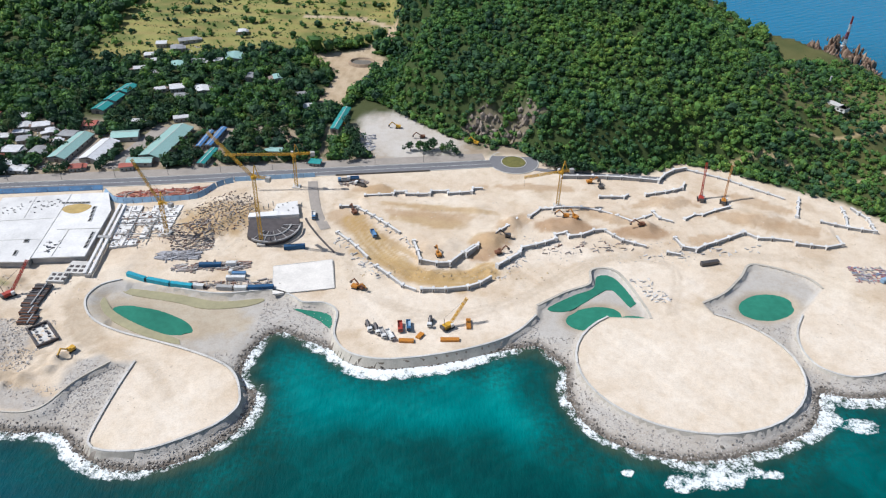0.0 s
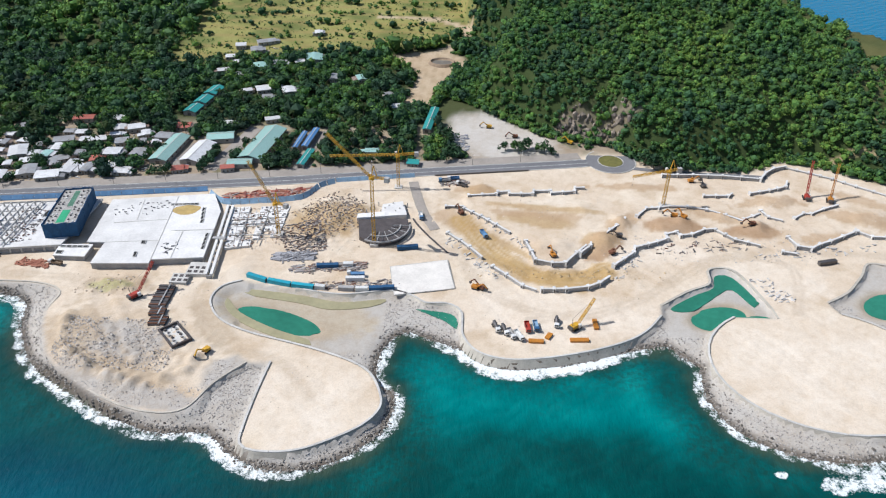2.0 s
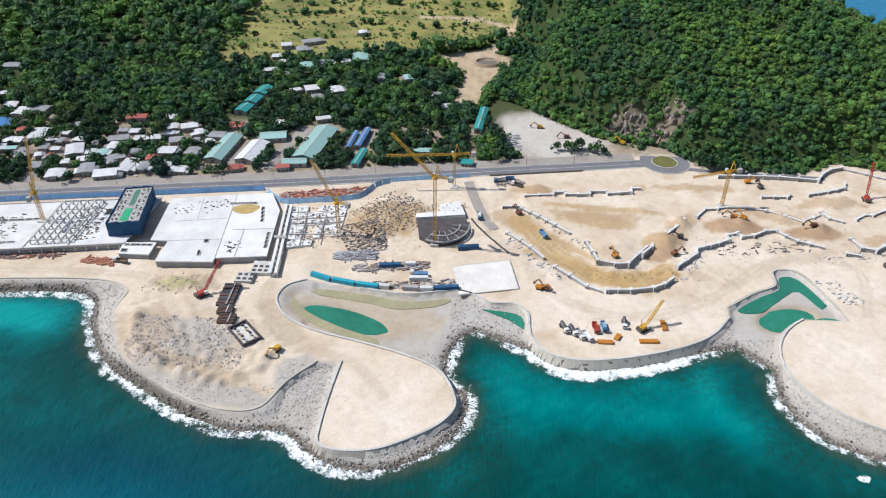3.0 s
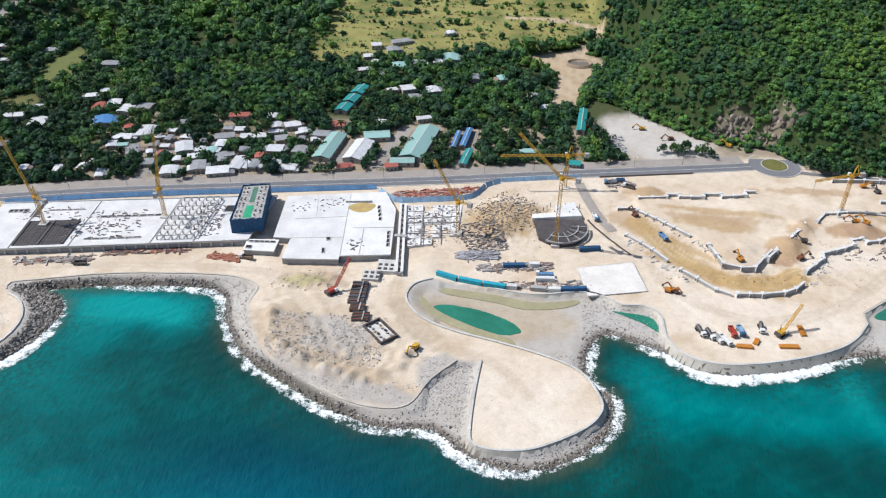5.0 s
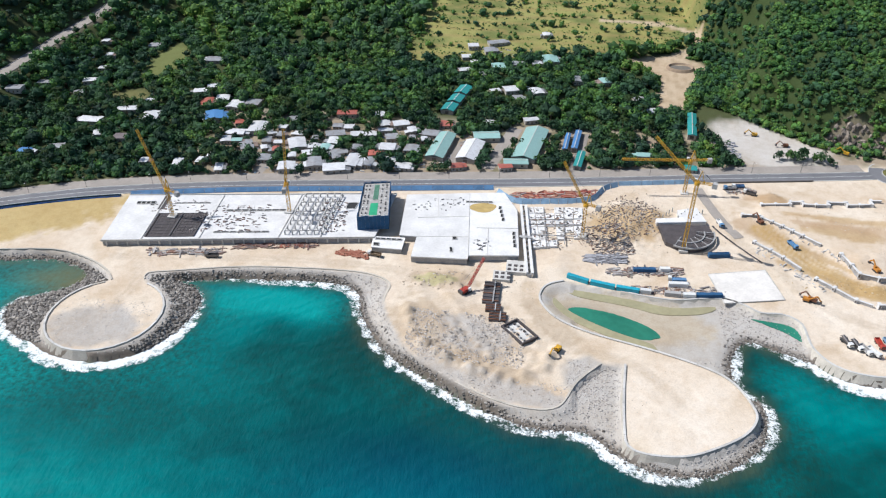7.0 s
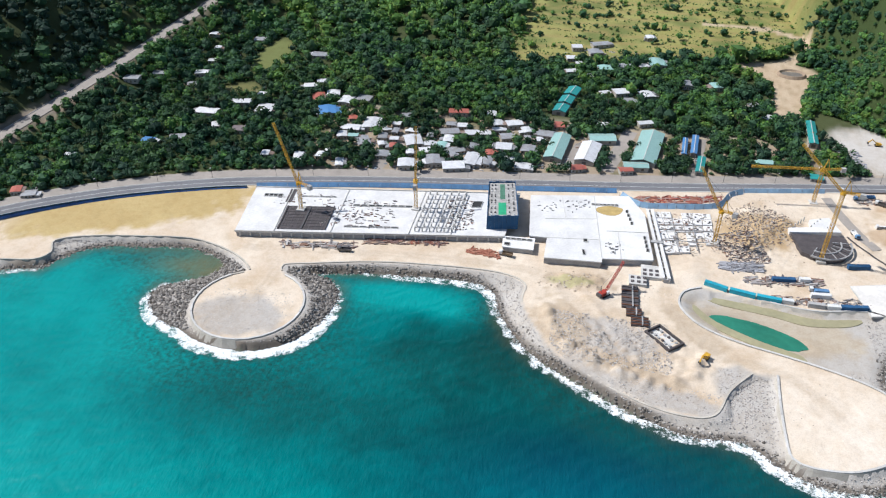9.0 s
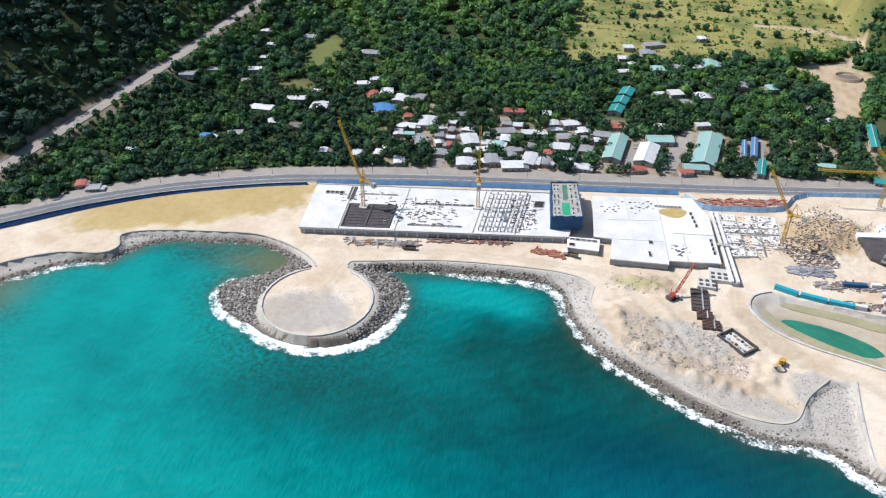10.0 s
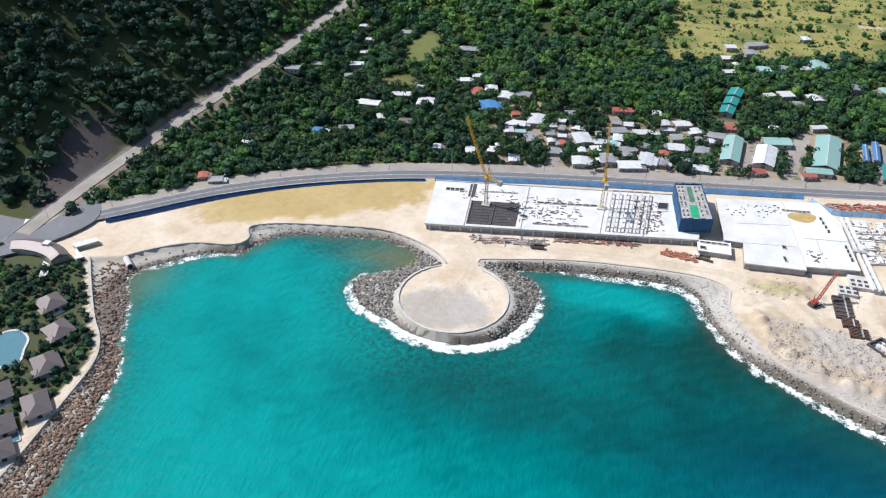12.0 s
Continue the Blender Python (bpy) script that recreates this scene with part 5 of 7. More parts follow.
shaft(annex, quad(AN, 0.05, 0.25, 0.15, 0.4), 7.6, 1)

HALL_A = [(-276, 358), (-242, 360), (-249, 438), (-291, 430), (-287, 380), (-276, 380)]
HALL_B = [(-242, 364), (-212, 368), (-216, 420), (-226, 442), (-249, 438)]
hall = thing("concrete_hall", Matrix(), "large flat white concrete hall roof with dark openings", "building")
for n, poly in (("west_wing", HALL_A), ("east_wing", HALL_B)):
    part("wall", prism(shrink(poly, 0.6), 3.2, 7.8), M_GREY, hall, "grey unfinished hall wall")
    part("roof_slab", prism(poly, 7.8, 8.6 if n == "west_wing" else 8.55), M_DECK, hall)
for a, b in (((-242, 362), (-249, 437)), ((-276, 380), (-244, 384)), ((-279, 402), (-247, 408)), ((-270, 432), (-266, 406)), ((-240, 395), (-214, 398)), ((-231, 366), (-233, 396))):
    bm = bmesh.new()
    beam(bm, (*a, 8.62), (*b, 8.62), 0.35)
    part("upstand", bm, M_CONC, hall)
HQ = [(-276, 360), (-212, 366), (-222, 438), (-290, 430)]
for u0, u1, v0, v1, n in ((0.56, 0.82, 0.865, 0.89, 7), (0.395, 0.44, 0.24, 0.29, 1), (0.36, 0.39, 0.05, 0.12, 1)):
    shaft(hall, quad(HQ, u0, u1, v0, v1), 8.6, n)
for (ax, ay), (bx, by) in (((-224, 405), (-228, 424)), ((-215, 376), (-217, 394))):
    for k in range(4):
        x, y = ax + (bx - ax) * (k + 0.5) / 4, ay + (by - ay) * (k + 0.5) / 4
        # Black plate lying on the slab paints the shade in the opening.
        o = part("opening", boxes((x - 0.7, y - 1.9, 8.56, x + 0.7, y + 1.9, 8.6)), M_VOID, hall, "roof opening painted black as shade, with a raised kerb")
        part("kerb", boxes((x - 0.9, y - 2.1, 8.55, x - 0.7, y + 2.1, 9.0), (x + 0.7, y - 2.1, 8.55, x + 0.9, y + 2.1, 9.0)), M_CONC, o)
part("damp_sand", prism([tuple(p) for p in curve([(-247, 418), (-240, 414), (-233, 416), (-230, 424), (-238, 426), (-246, 423)], 2, True)], 8.5, 8.64), plain("spilt_sand", (0.58, 0.42, 0.16), 0.95, 0, 0.3, 0.3), hall, "yellow sand spilt on the roof")
# side galleries
gal = thing("side_gallery", Matrix(), "pair of long pale concrete walkway walls beside the hall", "walkway")
for o in (0.0, 3.2):
    bm = bmesh.new()
    beam(bm, (-214 + o, 430, 6.6), (-206.5 + o, 353, 6.6), 1.6)
    part("walkway", bm, M_DECK, gal)
for k in range(14):
    bm = bmesh.new()
    x, y = -214 + 7.5 * k / 13 + 1.6, 430 - 77 * k / 13
    box(bm, x - 1.4, y - 0.4, 3.5, x + 1.4, y + 0.4, 6.4)
    part("pier", bm, M_GREY, gal)
part("bridge", boxes((-213, 389, 7.4, -205, 391.5, 7.9)), M_GREY, gal)
# stepped beach structure
steps_t = thing("stepped_pavilion", Matrix(), "stepped concrete frame with dark formwork leading seaward", "structure")
for x0, y0, x1, y1, z, m in ((-219, 354, -207, 366, 6.2, M_DECK), (-226, 346, -216, 355, 5.8, M_DECK)):
    part("slab", boxes((x0, y0, 3.4, x1, y1, z)), M_CONC, steps_t)
    for i in range(3):
        for j in range(2):
            part("opening", boxes((x0 + 1 + i * 3.5, y0 + 1.5 + j * 4, z, x0 + 3 + i * 3.5, y0 + 3.5 + j * 4, z + 0.3)), M_DARK, steps_t)
for x0, y0, x1, y1 in ((-230, 324, -221, 344), (-227.5, 317, -219.5, 323.4), (-225, 309, -216, 316.4)):
    part("formwork", boxes((x0, y0, 3.4, x1, y1, 5.6)), M_DARK, steps_t, "dark shuttering bays")
    for k in range(6):
        y = y0 + (y1 - y0) * (k + 0.5) / 6
        part("rib", boxes((x0 - 0.2, y - 0.3, 5.6, x1 + 0.2, y + 0.3, 6.1)), M_STEEL if k % 2 else M_RUST, steps_t)
    part("rail", boxes((x0 + (x1 - x0) * 0.62, y0, 5.6, x0 + (x1 - x0) * 0.7, y1, 6.4)), M_GREY, steps_t)
tank = thing("concrete_tank", pose(-208, 302, 3.4, 0, 0, -48), "open dark-rimmed concrete tank on the sand", "tank")
for s in ((-9, -5.5, 0, 9, -4.6, 2.4), (-9, 4.6, 0, 9, 5.5, 2.4), (-9, -4.6, 0, -8.1, 4.6, 2.4), (8.1, -4.6, 0, 9, 4.6, 2.4)):
    part("side", boxes(s), M_DARK, tank)
part("floor", boxes((-8.1, -4.6, 0, 8.1, 4.6, 0.9)), M_CONC, tank)
for k in range(12):
    x, y = -7 + 2.6 * (k % 6), -2.4 + 4.6 * (k // 6) + 0.5 * (k % 2)
    part("pile_head", boxes((x - 0.6, y - 0.6, 0.9, x + 0.6, y + 0.6, 1.7)), M_GREY if k % 3 else M_DARK, tank)

# east foundations
found = thing("foundation_slabs", Matrix(), "white concrete foundation slabs and pits among sand", "foundation")
FQ = [(-204, 382), (-174, 390), (-173, 434), (-212, 429)]
r7 = random.Random(7)
for i in range(6):
    for j in range(6):
        if r7.random() < 0.86 and not (j == 0 and i > 3):
            s = quad(FQ, i / 6 + 0.006, (i + 1) / 6 - 0.006 * r7.uniform(0.5, 2), j / 6 + 0.006, (j + 1) / 6 - 0.006 * r7.uniform(0.5, 3))
            z = 5.4 + 0.4 * r7.random() + 0.6 * (j > 3)
            part("slab", prism(s, 3.6, z), M_DECK, found)
            for _ in range(2):
                if r7.random() < 0.8:
                    x, y = at_quad(s, r7.uniform(0.2, 0.8), r7.uniform(0.2, 0.8))
                    part("stub", boxes((x - 0.6, y - 0.5, z, x + 0.6, y + 0.5, z + r7.uniform(0.3, 0.9))), r7.choice((M_GREY, M_CONC, M_STEEL)), found)
for a, b in (((-208, 408), (-174, 412)), ((-206, 396), (-178, 398)), ((-196, 384), (-199, 430)), ((-185, 388), (-186, 432))):
    bm = bmesh.new()
    beam(bm, (*a, 6.1), (*b, 6.1), 0.5)
    part("beam", bm, M_GREY, found)
# curved dark building
rotunda = thing("curved_building", Matrix(), "half-built curved building with dark formwork and white slabs", "building")
CURVE = [(-126, 418), (-123, 398)] + arc(-110, 411, 17, 19, -120, 5, 12) + [(-94, 420)]
part("formwork_deck", prism(CURVE, 3.8, 7.2), M_DARK, rotunda, "dark curved formwork deck")
part("slab", prism([(-127, 418), (-109, 421), (-109, 427), (-127, 423)], 3.8, 8.2), M_DECK, rotunda, "white finished slab")
part("slab", prism([(-112, 421), (-95, 424), (-99, 441), (-112, 436)], 3.8, 8.0), M_DECK, rotunda, "white finished slab")
for k in range(11):
    a = radians(-118 + 12 * k)
    bm = bmesh.new()
    beam(bm, (-110 + 7 * math.cos(a), 411 + 8 * math.sin(a), 7.5), (-110 + 18 * math.cos(a), 411 + 20 * math.sin(a), 7.5), 0.4)
    part("rib", bm, M_STEEL if k % 2 else M_GREY, rotunda)
for r in (12, 18):
    part("edge_beam", sweep(bmesh.new(), np.array(arc(-110, 411, r, r * 1.1, -120, 5, 16)), [(-0.4, 7.0), (-0.4, 8.0), (0.4, 8.0), (0.4, 7.0)]), M_GREY, rotunda)
for k in range(12):
    x, y = -122 + 2.4 * k, 428 + 3.2 * (k % 4)
    part("column", boxes((x - 0.3, y - 0.3, 4.5, x + 0.3, y + 0.3, 8.8)), M_CONC, rotunda)

pad = thing("concrete_pad", Matrix(), "clean white rectangular concrete pad on the sand", "slab")
PAD = [(-96, 343), (-62, 351), (-67, 379), (-101, 370)]
part("slab", prism(PAD, 3.6, 4.75), plain("sandy_concrete", (0.78, 0.74, 0.68), 0.9, 0, 0.1, 0.2, 0.01), pad)
for a, b in zip(PAD, PAD[1:] + PAD[:1]):
    bm = bmesh.new()
    beam(bm, (*a, 4.5), (*b, 4.5), 0.5)
    part("edging", bm, M_CONC, pad)

# ---- debris and stacked materials ----
def debris(name, cx, cy, w, d, n, lo, hi, material, label, turn=0.0, z=None):
    """A joined litter of bars, sheets and blocks."""
    g = np.random.default_rng(abs(int(cx * 7 + cy)))
    x, y = g.uniform(-w / 2, w / 2, n), g.uniform(-d / 2, d / 2, n)
    c, s = math.cos(radians(turn)), math.sin(radians(turn))
    x, y = cx + x * c - y * s, cy + x * s + y * c
    zz = ground_at(x, y) if z is None else np.full(n, z)
    size = np.stack([g.uniform(lo, hi, n), g.uniform(lo * 0.2, lo * 0.7, n), g.uniform(0.12, 0.5, n)], -1)
    cube = np.array([(a, b, e) for e in (0, 1) for a, b in ((-1, -1), (1, -1), (1, 1), (-1, 1))], float)
    v = cube[None] * size[:, None]
    ang = np.radians(turn) + g.choice([0, 0, 0, 1.57], n) + g.normal(0, 0.25, n)
    c, s = np.cos(ang)[:, None], np.sin(ang)[:, None]
    v = np.stack([v[..., 0] * c - v[..., 1] * s + x[:, None], v[..., 0] * s + v[..., 1] * c + y[:, None], v[..., 2] * 1.6 + zz[:, None] - 0.05 + v[..., 0] * 0.04], -1)
    f = np.array(((3, 2, 1, 0), (4, 5, 6, 7), (0, 1, 5, 4), (1, 2, 6, 5), (2, 3, 7, 6), (3, 0, 4, 7)))
    return raw_mesh(name, v.reshape(-1, 3), (f[None] + (np.arange(n) * 8)[:, None, None]).reshape(-1, 4), material, label, "debris")


debris("demolition_debris", -158, 398, 26, 34, 700, 0.25, 1.3, M_JUNK, "grey rebar, planks and broken concrete", 20)
debris("demolition_debris", -140, 424, 36, 36, 380, 0.2, 0.9, M_JUNK, "scattered rubble and timber on the mounds", 30)
debris("stacked_formwork", -160, 378, 24, 9, 160, 1.0, 3.4, island_material("grey_formwork", ((0.08, 0.08, 0.09), (0.4, 0.4, 0.42), (0.2, 0.19, 0.19))), "stacked grey formwork frames", 8)
debris("steel_stock", -138, 368, 44, 8, 220, 0.8, 2.8, M_JUNK, "long stacks of steel and boards", 8)
debris("steel_stock", -120, 352, 52, 7, 200, 0.6, 2.0, M_JUNK, "stacks of formwork and drums by the basin", 6)
debris("steel_yard_stock", -192, 449, 58, 9, 240, 1.0, 3.4, island_material("red_steel", ((0.35, 0.07, 0.04), (0.2, 0.06, 0.05), (0.45, 0.2, 0.12), (0.3, 0.28, 0.27))), "red primed steel in the works yard", 12)
debris("shore_stock", -414, 350, 46, 7, 120, 0.9, 3.2, M_JUNK, "timber and pipe stacks before the podium", 9)
debris("shore_stock", -362, 364, 50, 6, 130, 0.9, 3.0, island_material("rusty_stock", ((0.3, 0.1, 0.06), (0.12, 0.1, 0.1), (0.45, 0.3, 0.2))), "rusty reinforcement bundles before the podium", 9)
debris("shore_stock", -312, 362, 20, 6, 90, 0.8, 3.0, island_material("rusty_bars", ((0.3, 0.1, 0.06), (0.36, 0.16, 0.1))), "rusty reinforcement heap on the sand", -8)
debris("deck_materials", -398, 385, 46, 34, 150, 0.4, 1.5, M_JUNK, "loose boards and frames on the deck", 9, 8.0)
debris("deck_materials", -440, 395, 40, 14, 40, 0.3, 1.1, M_JUNK, "loose boards and frames on the deck", 9, 8.0)
debris("deck_materials", -333, 398, 16, 40, 120, 0.4, 1.5, M_JUNK, "loose boards and frames on the deck", 9, 8.0)
debris("roof_litter", -268, 420, 34, 16, 40, 0.3, 1.0, island_material("dark_litter", ((0.1, 0.1, 0.1), (0.3, 0.3, 0.3))), "small props left on the hall roof", 9, 8.6)
debris("roof_litter", -235, 376, 10, 12, 24, 0.3, 1.0, island_material("dark_litter_b", ((0.1, 0.1, 0.1), (0.3, 0.3, 0.3))), "small props left on the hall roof", 9, 8.6)
debris("eastern_stock", 262, 384, 24, 16, 150, 0.7, 2.2, island_material("pale_stock", ((0.6, 0.6, 0.58), (0.3, 0.28, 0.27), (0.4, 0.12, 0.1), (0.15, 0.3, 0.45))), "pale panels and pipes stacked on the sand", 0)
debris("precast_blocks", 122, 360, 12, 26, 60, 0.5, 1.4, island_material("pale_blocks", ((0.6, 0.58, 0.55), (0.7, 0.68, 0.66), (0.35, 0.34, 0.33))), "pale precast blocks beside the basin", 25)
debris("gate_stock", -66, 472, 22, 7, 80, 0.6, 2.0, M_JUNK, "mixed materials by the site gate", 10)
debris("yard_stock", -62, 530, 12, 34, 120, 0.6, 2.0, island_material("yard_grey", ((0.3, 0.3, 0.32), (0.5, 0.5, 0.5), (0.2, 0.22, 0.3))), "grey concrete products in the gravel yard", 0)
debris("terrace_rubble", 90, 402, 60, 12, 60, 0.5, 1.8, M_JUNK, "loose blocks and boards below the terrace walls", 10)

g5 = np.random.default_rng(17)
M_CRUSHED = island_material("crushed_rock", ((0.34, 0.29, 0.24), (0.46, 0.43, 0.4), (0.54, 0.5, 0.45)))
M_PALEJUNK = island_material("pale_litter", ((0.25, 0.22, 0.2), (0.5, 0.42, 0.32), (0.66, 0.64, 0.62), (0.36, 0.2, 0.12), (0.7, 0.69, 0.67)))
M_BLOCKS = island_material("wall_blocks", ((0.3, 0.29, 0.28), (0.62, 0.6, 0.57), (0.5, 0.48, 0.46)))
sx, sy = g5.uniform(-300, 270, 4200), g5.uniform(240, 470, 4200)
ok = (signed(WALLS, sx, sy) > 4) & (wavy(sx, sy, 26, 4) > 0.1) & ~((sx < -180) & (sy < 330)) & ~((sx > -300) & (sx < -200) & (sy > 350)) & ~((sx > -104) & (sx < -60) & (sy > 341) & (sy < 381)) & (np.hypot((sx - 129) / 58, (sy - 297) / 48) > 1)
zz = ground_at(sx[ok], sy[ok])
v, f = lumps(np.stack([sx[ok], sy[ok], zz], -1), g5.uniform(0.12, 0.42, ok.sum()), (1, 1, 0.7), 0.3)
raw_mesh("loose_stones", v, f, island_material("loose_stone", ((0.25, 0.2, 0.15), (0.5, 0.45, 0.38), (0.62, 0.56, 0.5))), "loose stones and clods over the sand", "stones")
sx, sy = g5.uniform(-460, -406, 700), g5.uniform(259, 300, 700)
ok = np.hypot(sx + 433, sy - 284) < 25
v, f = lumps(np.stack([sx[ok], sy[ok], ground_at(sx[ok], sy[ok])], -1), g5.uniform(0.12, 0.38, ok.sum()), (1, 1, 0.6), 0.3)
raw_mesh("platform_stones", v, f, island_material("grey_stone", ((0.4, 0.37, 0.34), (0.54, 0.5, 0.46))), "loose grey stones on the round platform", "stones")
for cx_, cy_, w_, d_, n, lo_, hi_, lab in ((-236, 294, 62, 40, 4200, 0.14, 0.6, "grey crushed rock over the rough shore ground"), (-212, 259, 80, 14, 900, 0.15, 0.5, "pale grey gravel along the rough shore edge"), (-172, 270, 22, 30, 700, 0.15, 0.5, "grey gravel between the two shore walls"), (100, 400, 130, 26, 500, 0.15, 0.6, "broken stone below the terrace walls")):
    hx_, hy_ = cx_ + w_ * (g5.random(n) - 0.5), cy_ + d_ * (g5.random(n) - 0.5)
    ok = (signed(SHORE, hx_, hy_) > 3) & (np.abs(signed(WALLS, hx_, hy_)) > 1.2) & (wavy(hx_, hy_, 13, 3) > -0.25)
    v, f = lumps(np.stack([hx_[ok], hy_[ok], ground_at(hx_[ok], hy_[ok])], -1), lo_ + (hi_ - lo_) * g5.random(ok.sum()) ** 2, (1, 1, 0.7), 0.3)
    raw_mesh("crushed_rock", v, f, M_CRUSHED, lab, "stones")
debris("foundation_litter", -190, 408, 36, 46, 200, 0.3, 1.3, M_PALEJUNK, "boards, frames and rebar over the foundations", 10, 6.1)
debris("demolition_debris", -146, 432, 44, 30, 300, 0.2, 0.8, M_JUNK, "brown timber and rubble heaped by the works", 50)
debris("wall_blocks", -50, 380, 8, 56, 46, 0.6, 1.5, M_BLOCKS, "pale precast blocks along the low terrace wall", 40)
debris("wall_blocks", -33, 412, 5, 50, 34, 0.5, 1.3, M_BLOCKS, "pale precast blocks along the terrace wall", 42)
debris("wall_blocks", 170, 402, 90, 8, 44, 0.6, 1.6, M_BLOCKS, "pale precast blocks scattered below the wall", 10)
debris("wall_blocks", 40, 378, 8, 30, 30, 0.5, 1.4, M_BLOCKS, "pale precast blocks below the stepped wall", -40)
M_YARD = island_material("yard_clutter", ((0.62, 0.62, 0.62), (0.3, 0.28, 0.26), (0.74, 0.74, 0.73), (0.12, 0.12, 0.13), (0.34, 0.2, 0.14), (0.66, 0.64, 0.6), (0.1, 0.25, 0.42)))
for cx_, cy_, w_, d_, n, turn in ((-368, 486, 150, 60, 420, 10), (-278, 508, 70, 70, 150, 10), (-545, 524, 70, 40, 70, 15), (-470, 556, 60, 40, 90, 5), (-250, 665, 70, 90, 130, 0), (-600, 600, 50, 90, 60, 20), (-178, 515, 10, 60, 60, 8)):
    debris("yard_clutter", cx_, cy_, w_, d_, n, 0.5, 1.9, M_YARD, "sheet scraps, awnings and household goods in village yards", turn)
c_ = np.stack([np.r_[g5.normal(27, 8, 60), g5.normal(56, 6, 40)], np.r_[g5.normal(553, 5, 60), g5.normal(546, 4, 40)]], -1)
v, f = lumps(np.stack([c_[:, 0], c_[:, 1], ground_at(c_[:, 0], c_[:, 1]) + 0.4], -1), g5.uniform(1.0, 2.8, 100), (1, 0.8, 1.3), 0.35)
raw_mesh("rock_cut", v, f, island_material("cut_rock", ((0.12, 0.1, 0.085), (0.24, 0.2, 0.165), (0.34, 0.28, 0.22))), "bare grey-brown rock cut above the roundabout", "rocks")
# Narrow dark ribbon laid just above the ground.
dark_strip = curve([(-91, 424), (-87, 416), (-78, 402), (-67, 387)], 3)
solid("drain", ribbon(bmesh.new(), dark_strip, 0.7, -0.7, ground_at(dark_strip[:, 0], dark_strip[:, 1]) + 0.25), M_DARK, "narrow dark strip beside the haul road", "drain", "structure")
haul = curve([(-94, 472), (-90, 452), (-84, 430), (-76, 412)], 3)
solid("pavement", ribbon(bmesh.new(), haul, 3.4, -3.4, ground_at(haul[:, 0], haul[:, 1]) + 0.22), M_PAVE, "dusty concrete haul road at the gate", "road", "structure")

for cx_, cy_, sx_, sy_, n, lab in ((-142, 424, 12, 14, 420, "heaped brown earth and rubble"), (-252, 343, 16, 5, 120, "heaped gravel before the hall"), (6, 370, 26, 4, 160, "churned yellow sand below the terrace")):
    hx_, hy_ = g5.normal(cx_, sx_, n), g5.normal(cy_, sy_, n)
    ok = signed(WALLS, hx_, hy_) > 5
    v, f = lumps(np.stack([hx_[ok], hy_[ok], ground_at(hx_[ok], hy_[ok]) - 0.1], -1), g5.uniform(0.25, 0.85, ok.sum()), (1, 1, 0.7), 0.35)
    raw_mesh("earth_heaps", v, f, island_material("earth_" + str(n), ((0.34, 0.27, 0.2), (0.46, 0.38, 0.29), (0.54, 0.47, 0.39)) if n != 160 else ((0.45, 0.32, 0.17), (0.52, 0.4, 0.24))), lab, "earth")

M_PIER = plain("precast_pier", (0.74, 0.73, 0.71), 0.85, 0, 0.3, 0.2, 0.02)
# ---- terrace retaining walls ----
def retaining(pts, z, h, label, skip=(), thick=0.9):
    ob = thing("retaining_wall", pose(*pts[0], z), label, "retaining wall", "terrace walls")
    o = Vector((*pts[0], 0))
    for i, (a, b) in enumerate(zip(pts, pts[1:])):
        if i in skip:
            continue
        a3, b3 = Vector((*a, 0)) - o, Vector((*b, 0)) - o
        d = b3 - a3
        n = max(1, round(d.length / 5.5))
        m = Matrix.Translation(a3) @ Matrix.Rotation(math.atan2(d.y, d.x), 4, "Z")
        for k in range(n):
            x0, x1 = d.length * k / n, d.length * (k + 1) / n - 0.12
            p = part("panel", box(bmesh.new(), x0, -thick / 2, -1.2, x1, thick / 2, h, m), M_GREY, ob)
            part("coping", box(bmesh.new(), x0 - 0.05, -thick / 2 - 0.12, h, x1 + 0.05, thick / 2 + 0.3, h + 0.25, m), M_PIER, p)
        for u in (0.0,) if d.length < 14 else (0.0, d.length / 2):
            part("pier", box(bmesh.new(), u - 0.8, -1.1, -1.2, u + 0.8, 1.5, h + 0.7, m), M_PIER, ob, "pale precast pier")
            part("recess", box(bmesh.new(), u - 0.45, -1.22, 0.1, u + 0.45, -1.1, h, m), M_STEEL, ob)
    return ob


retaining([(-55, 453), (-36, 456), (-35, 459), (-28, 460), (-27, 457), (-11, 458), (-10, 462), (1, 463), (2, 460), (18, 463), (19, 468), (26, 469)], 5.0, 2.2, "grey stepped retaining wall on the upper terrace")
retaining([(-70, 438), (-58, 439)], 5.0, 2.0, "short grey retaining wall stub")
retaining([(-58, 437), (-47, 428), (-37, 418), (-28, 409), (-19, 400), (-16, 389), (-14, 380), (-4, 377), (4, 378), (12, 389), (19, 398)], 4.6, 2.0, "pale curved retaining wall of the sand terrace", (3,))
retaining([(14, 388), (21, 396), (22, 400), (29, 404), (36, 415), (46, 426), (48, 431), (56, 433), (64, 443), (72, 444), (76, 449)], 4.8, 2.6, "grey stepped retaining wall with pale piers", (2, 6))
retaining([(68, 444), (80, 447), (92, 447), (104, 444), (115, 438), (125, 431)], 4.8, 2.4, "curved grey retaining wall round the brown pit")
retaining([(-68, 408), (-60, 400), (-54, 393), (-46, 382), (-40, 373), (-32, 365), (-23, 355), (-15, 351)], 4.2, 1.4, "low pale terrace wall with stub piers", (3,))
retaining([(-12, 351), (2, 352), (15, 355), (22, 359), (29, 366)], 4.2, 2.2, "grey retaining wall on the lower terrace")
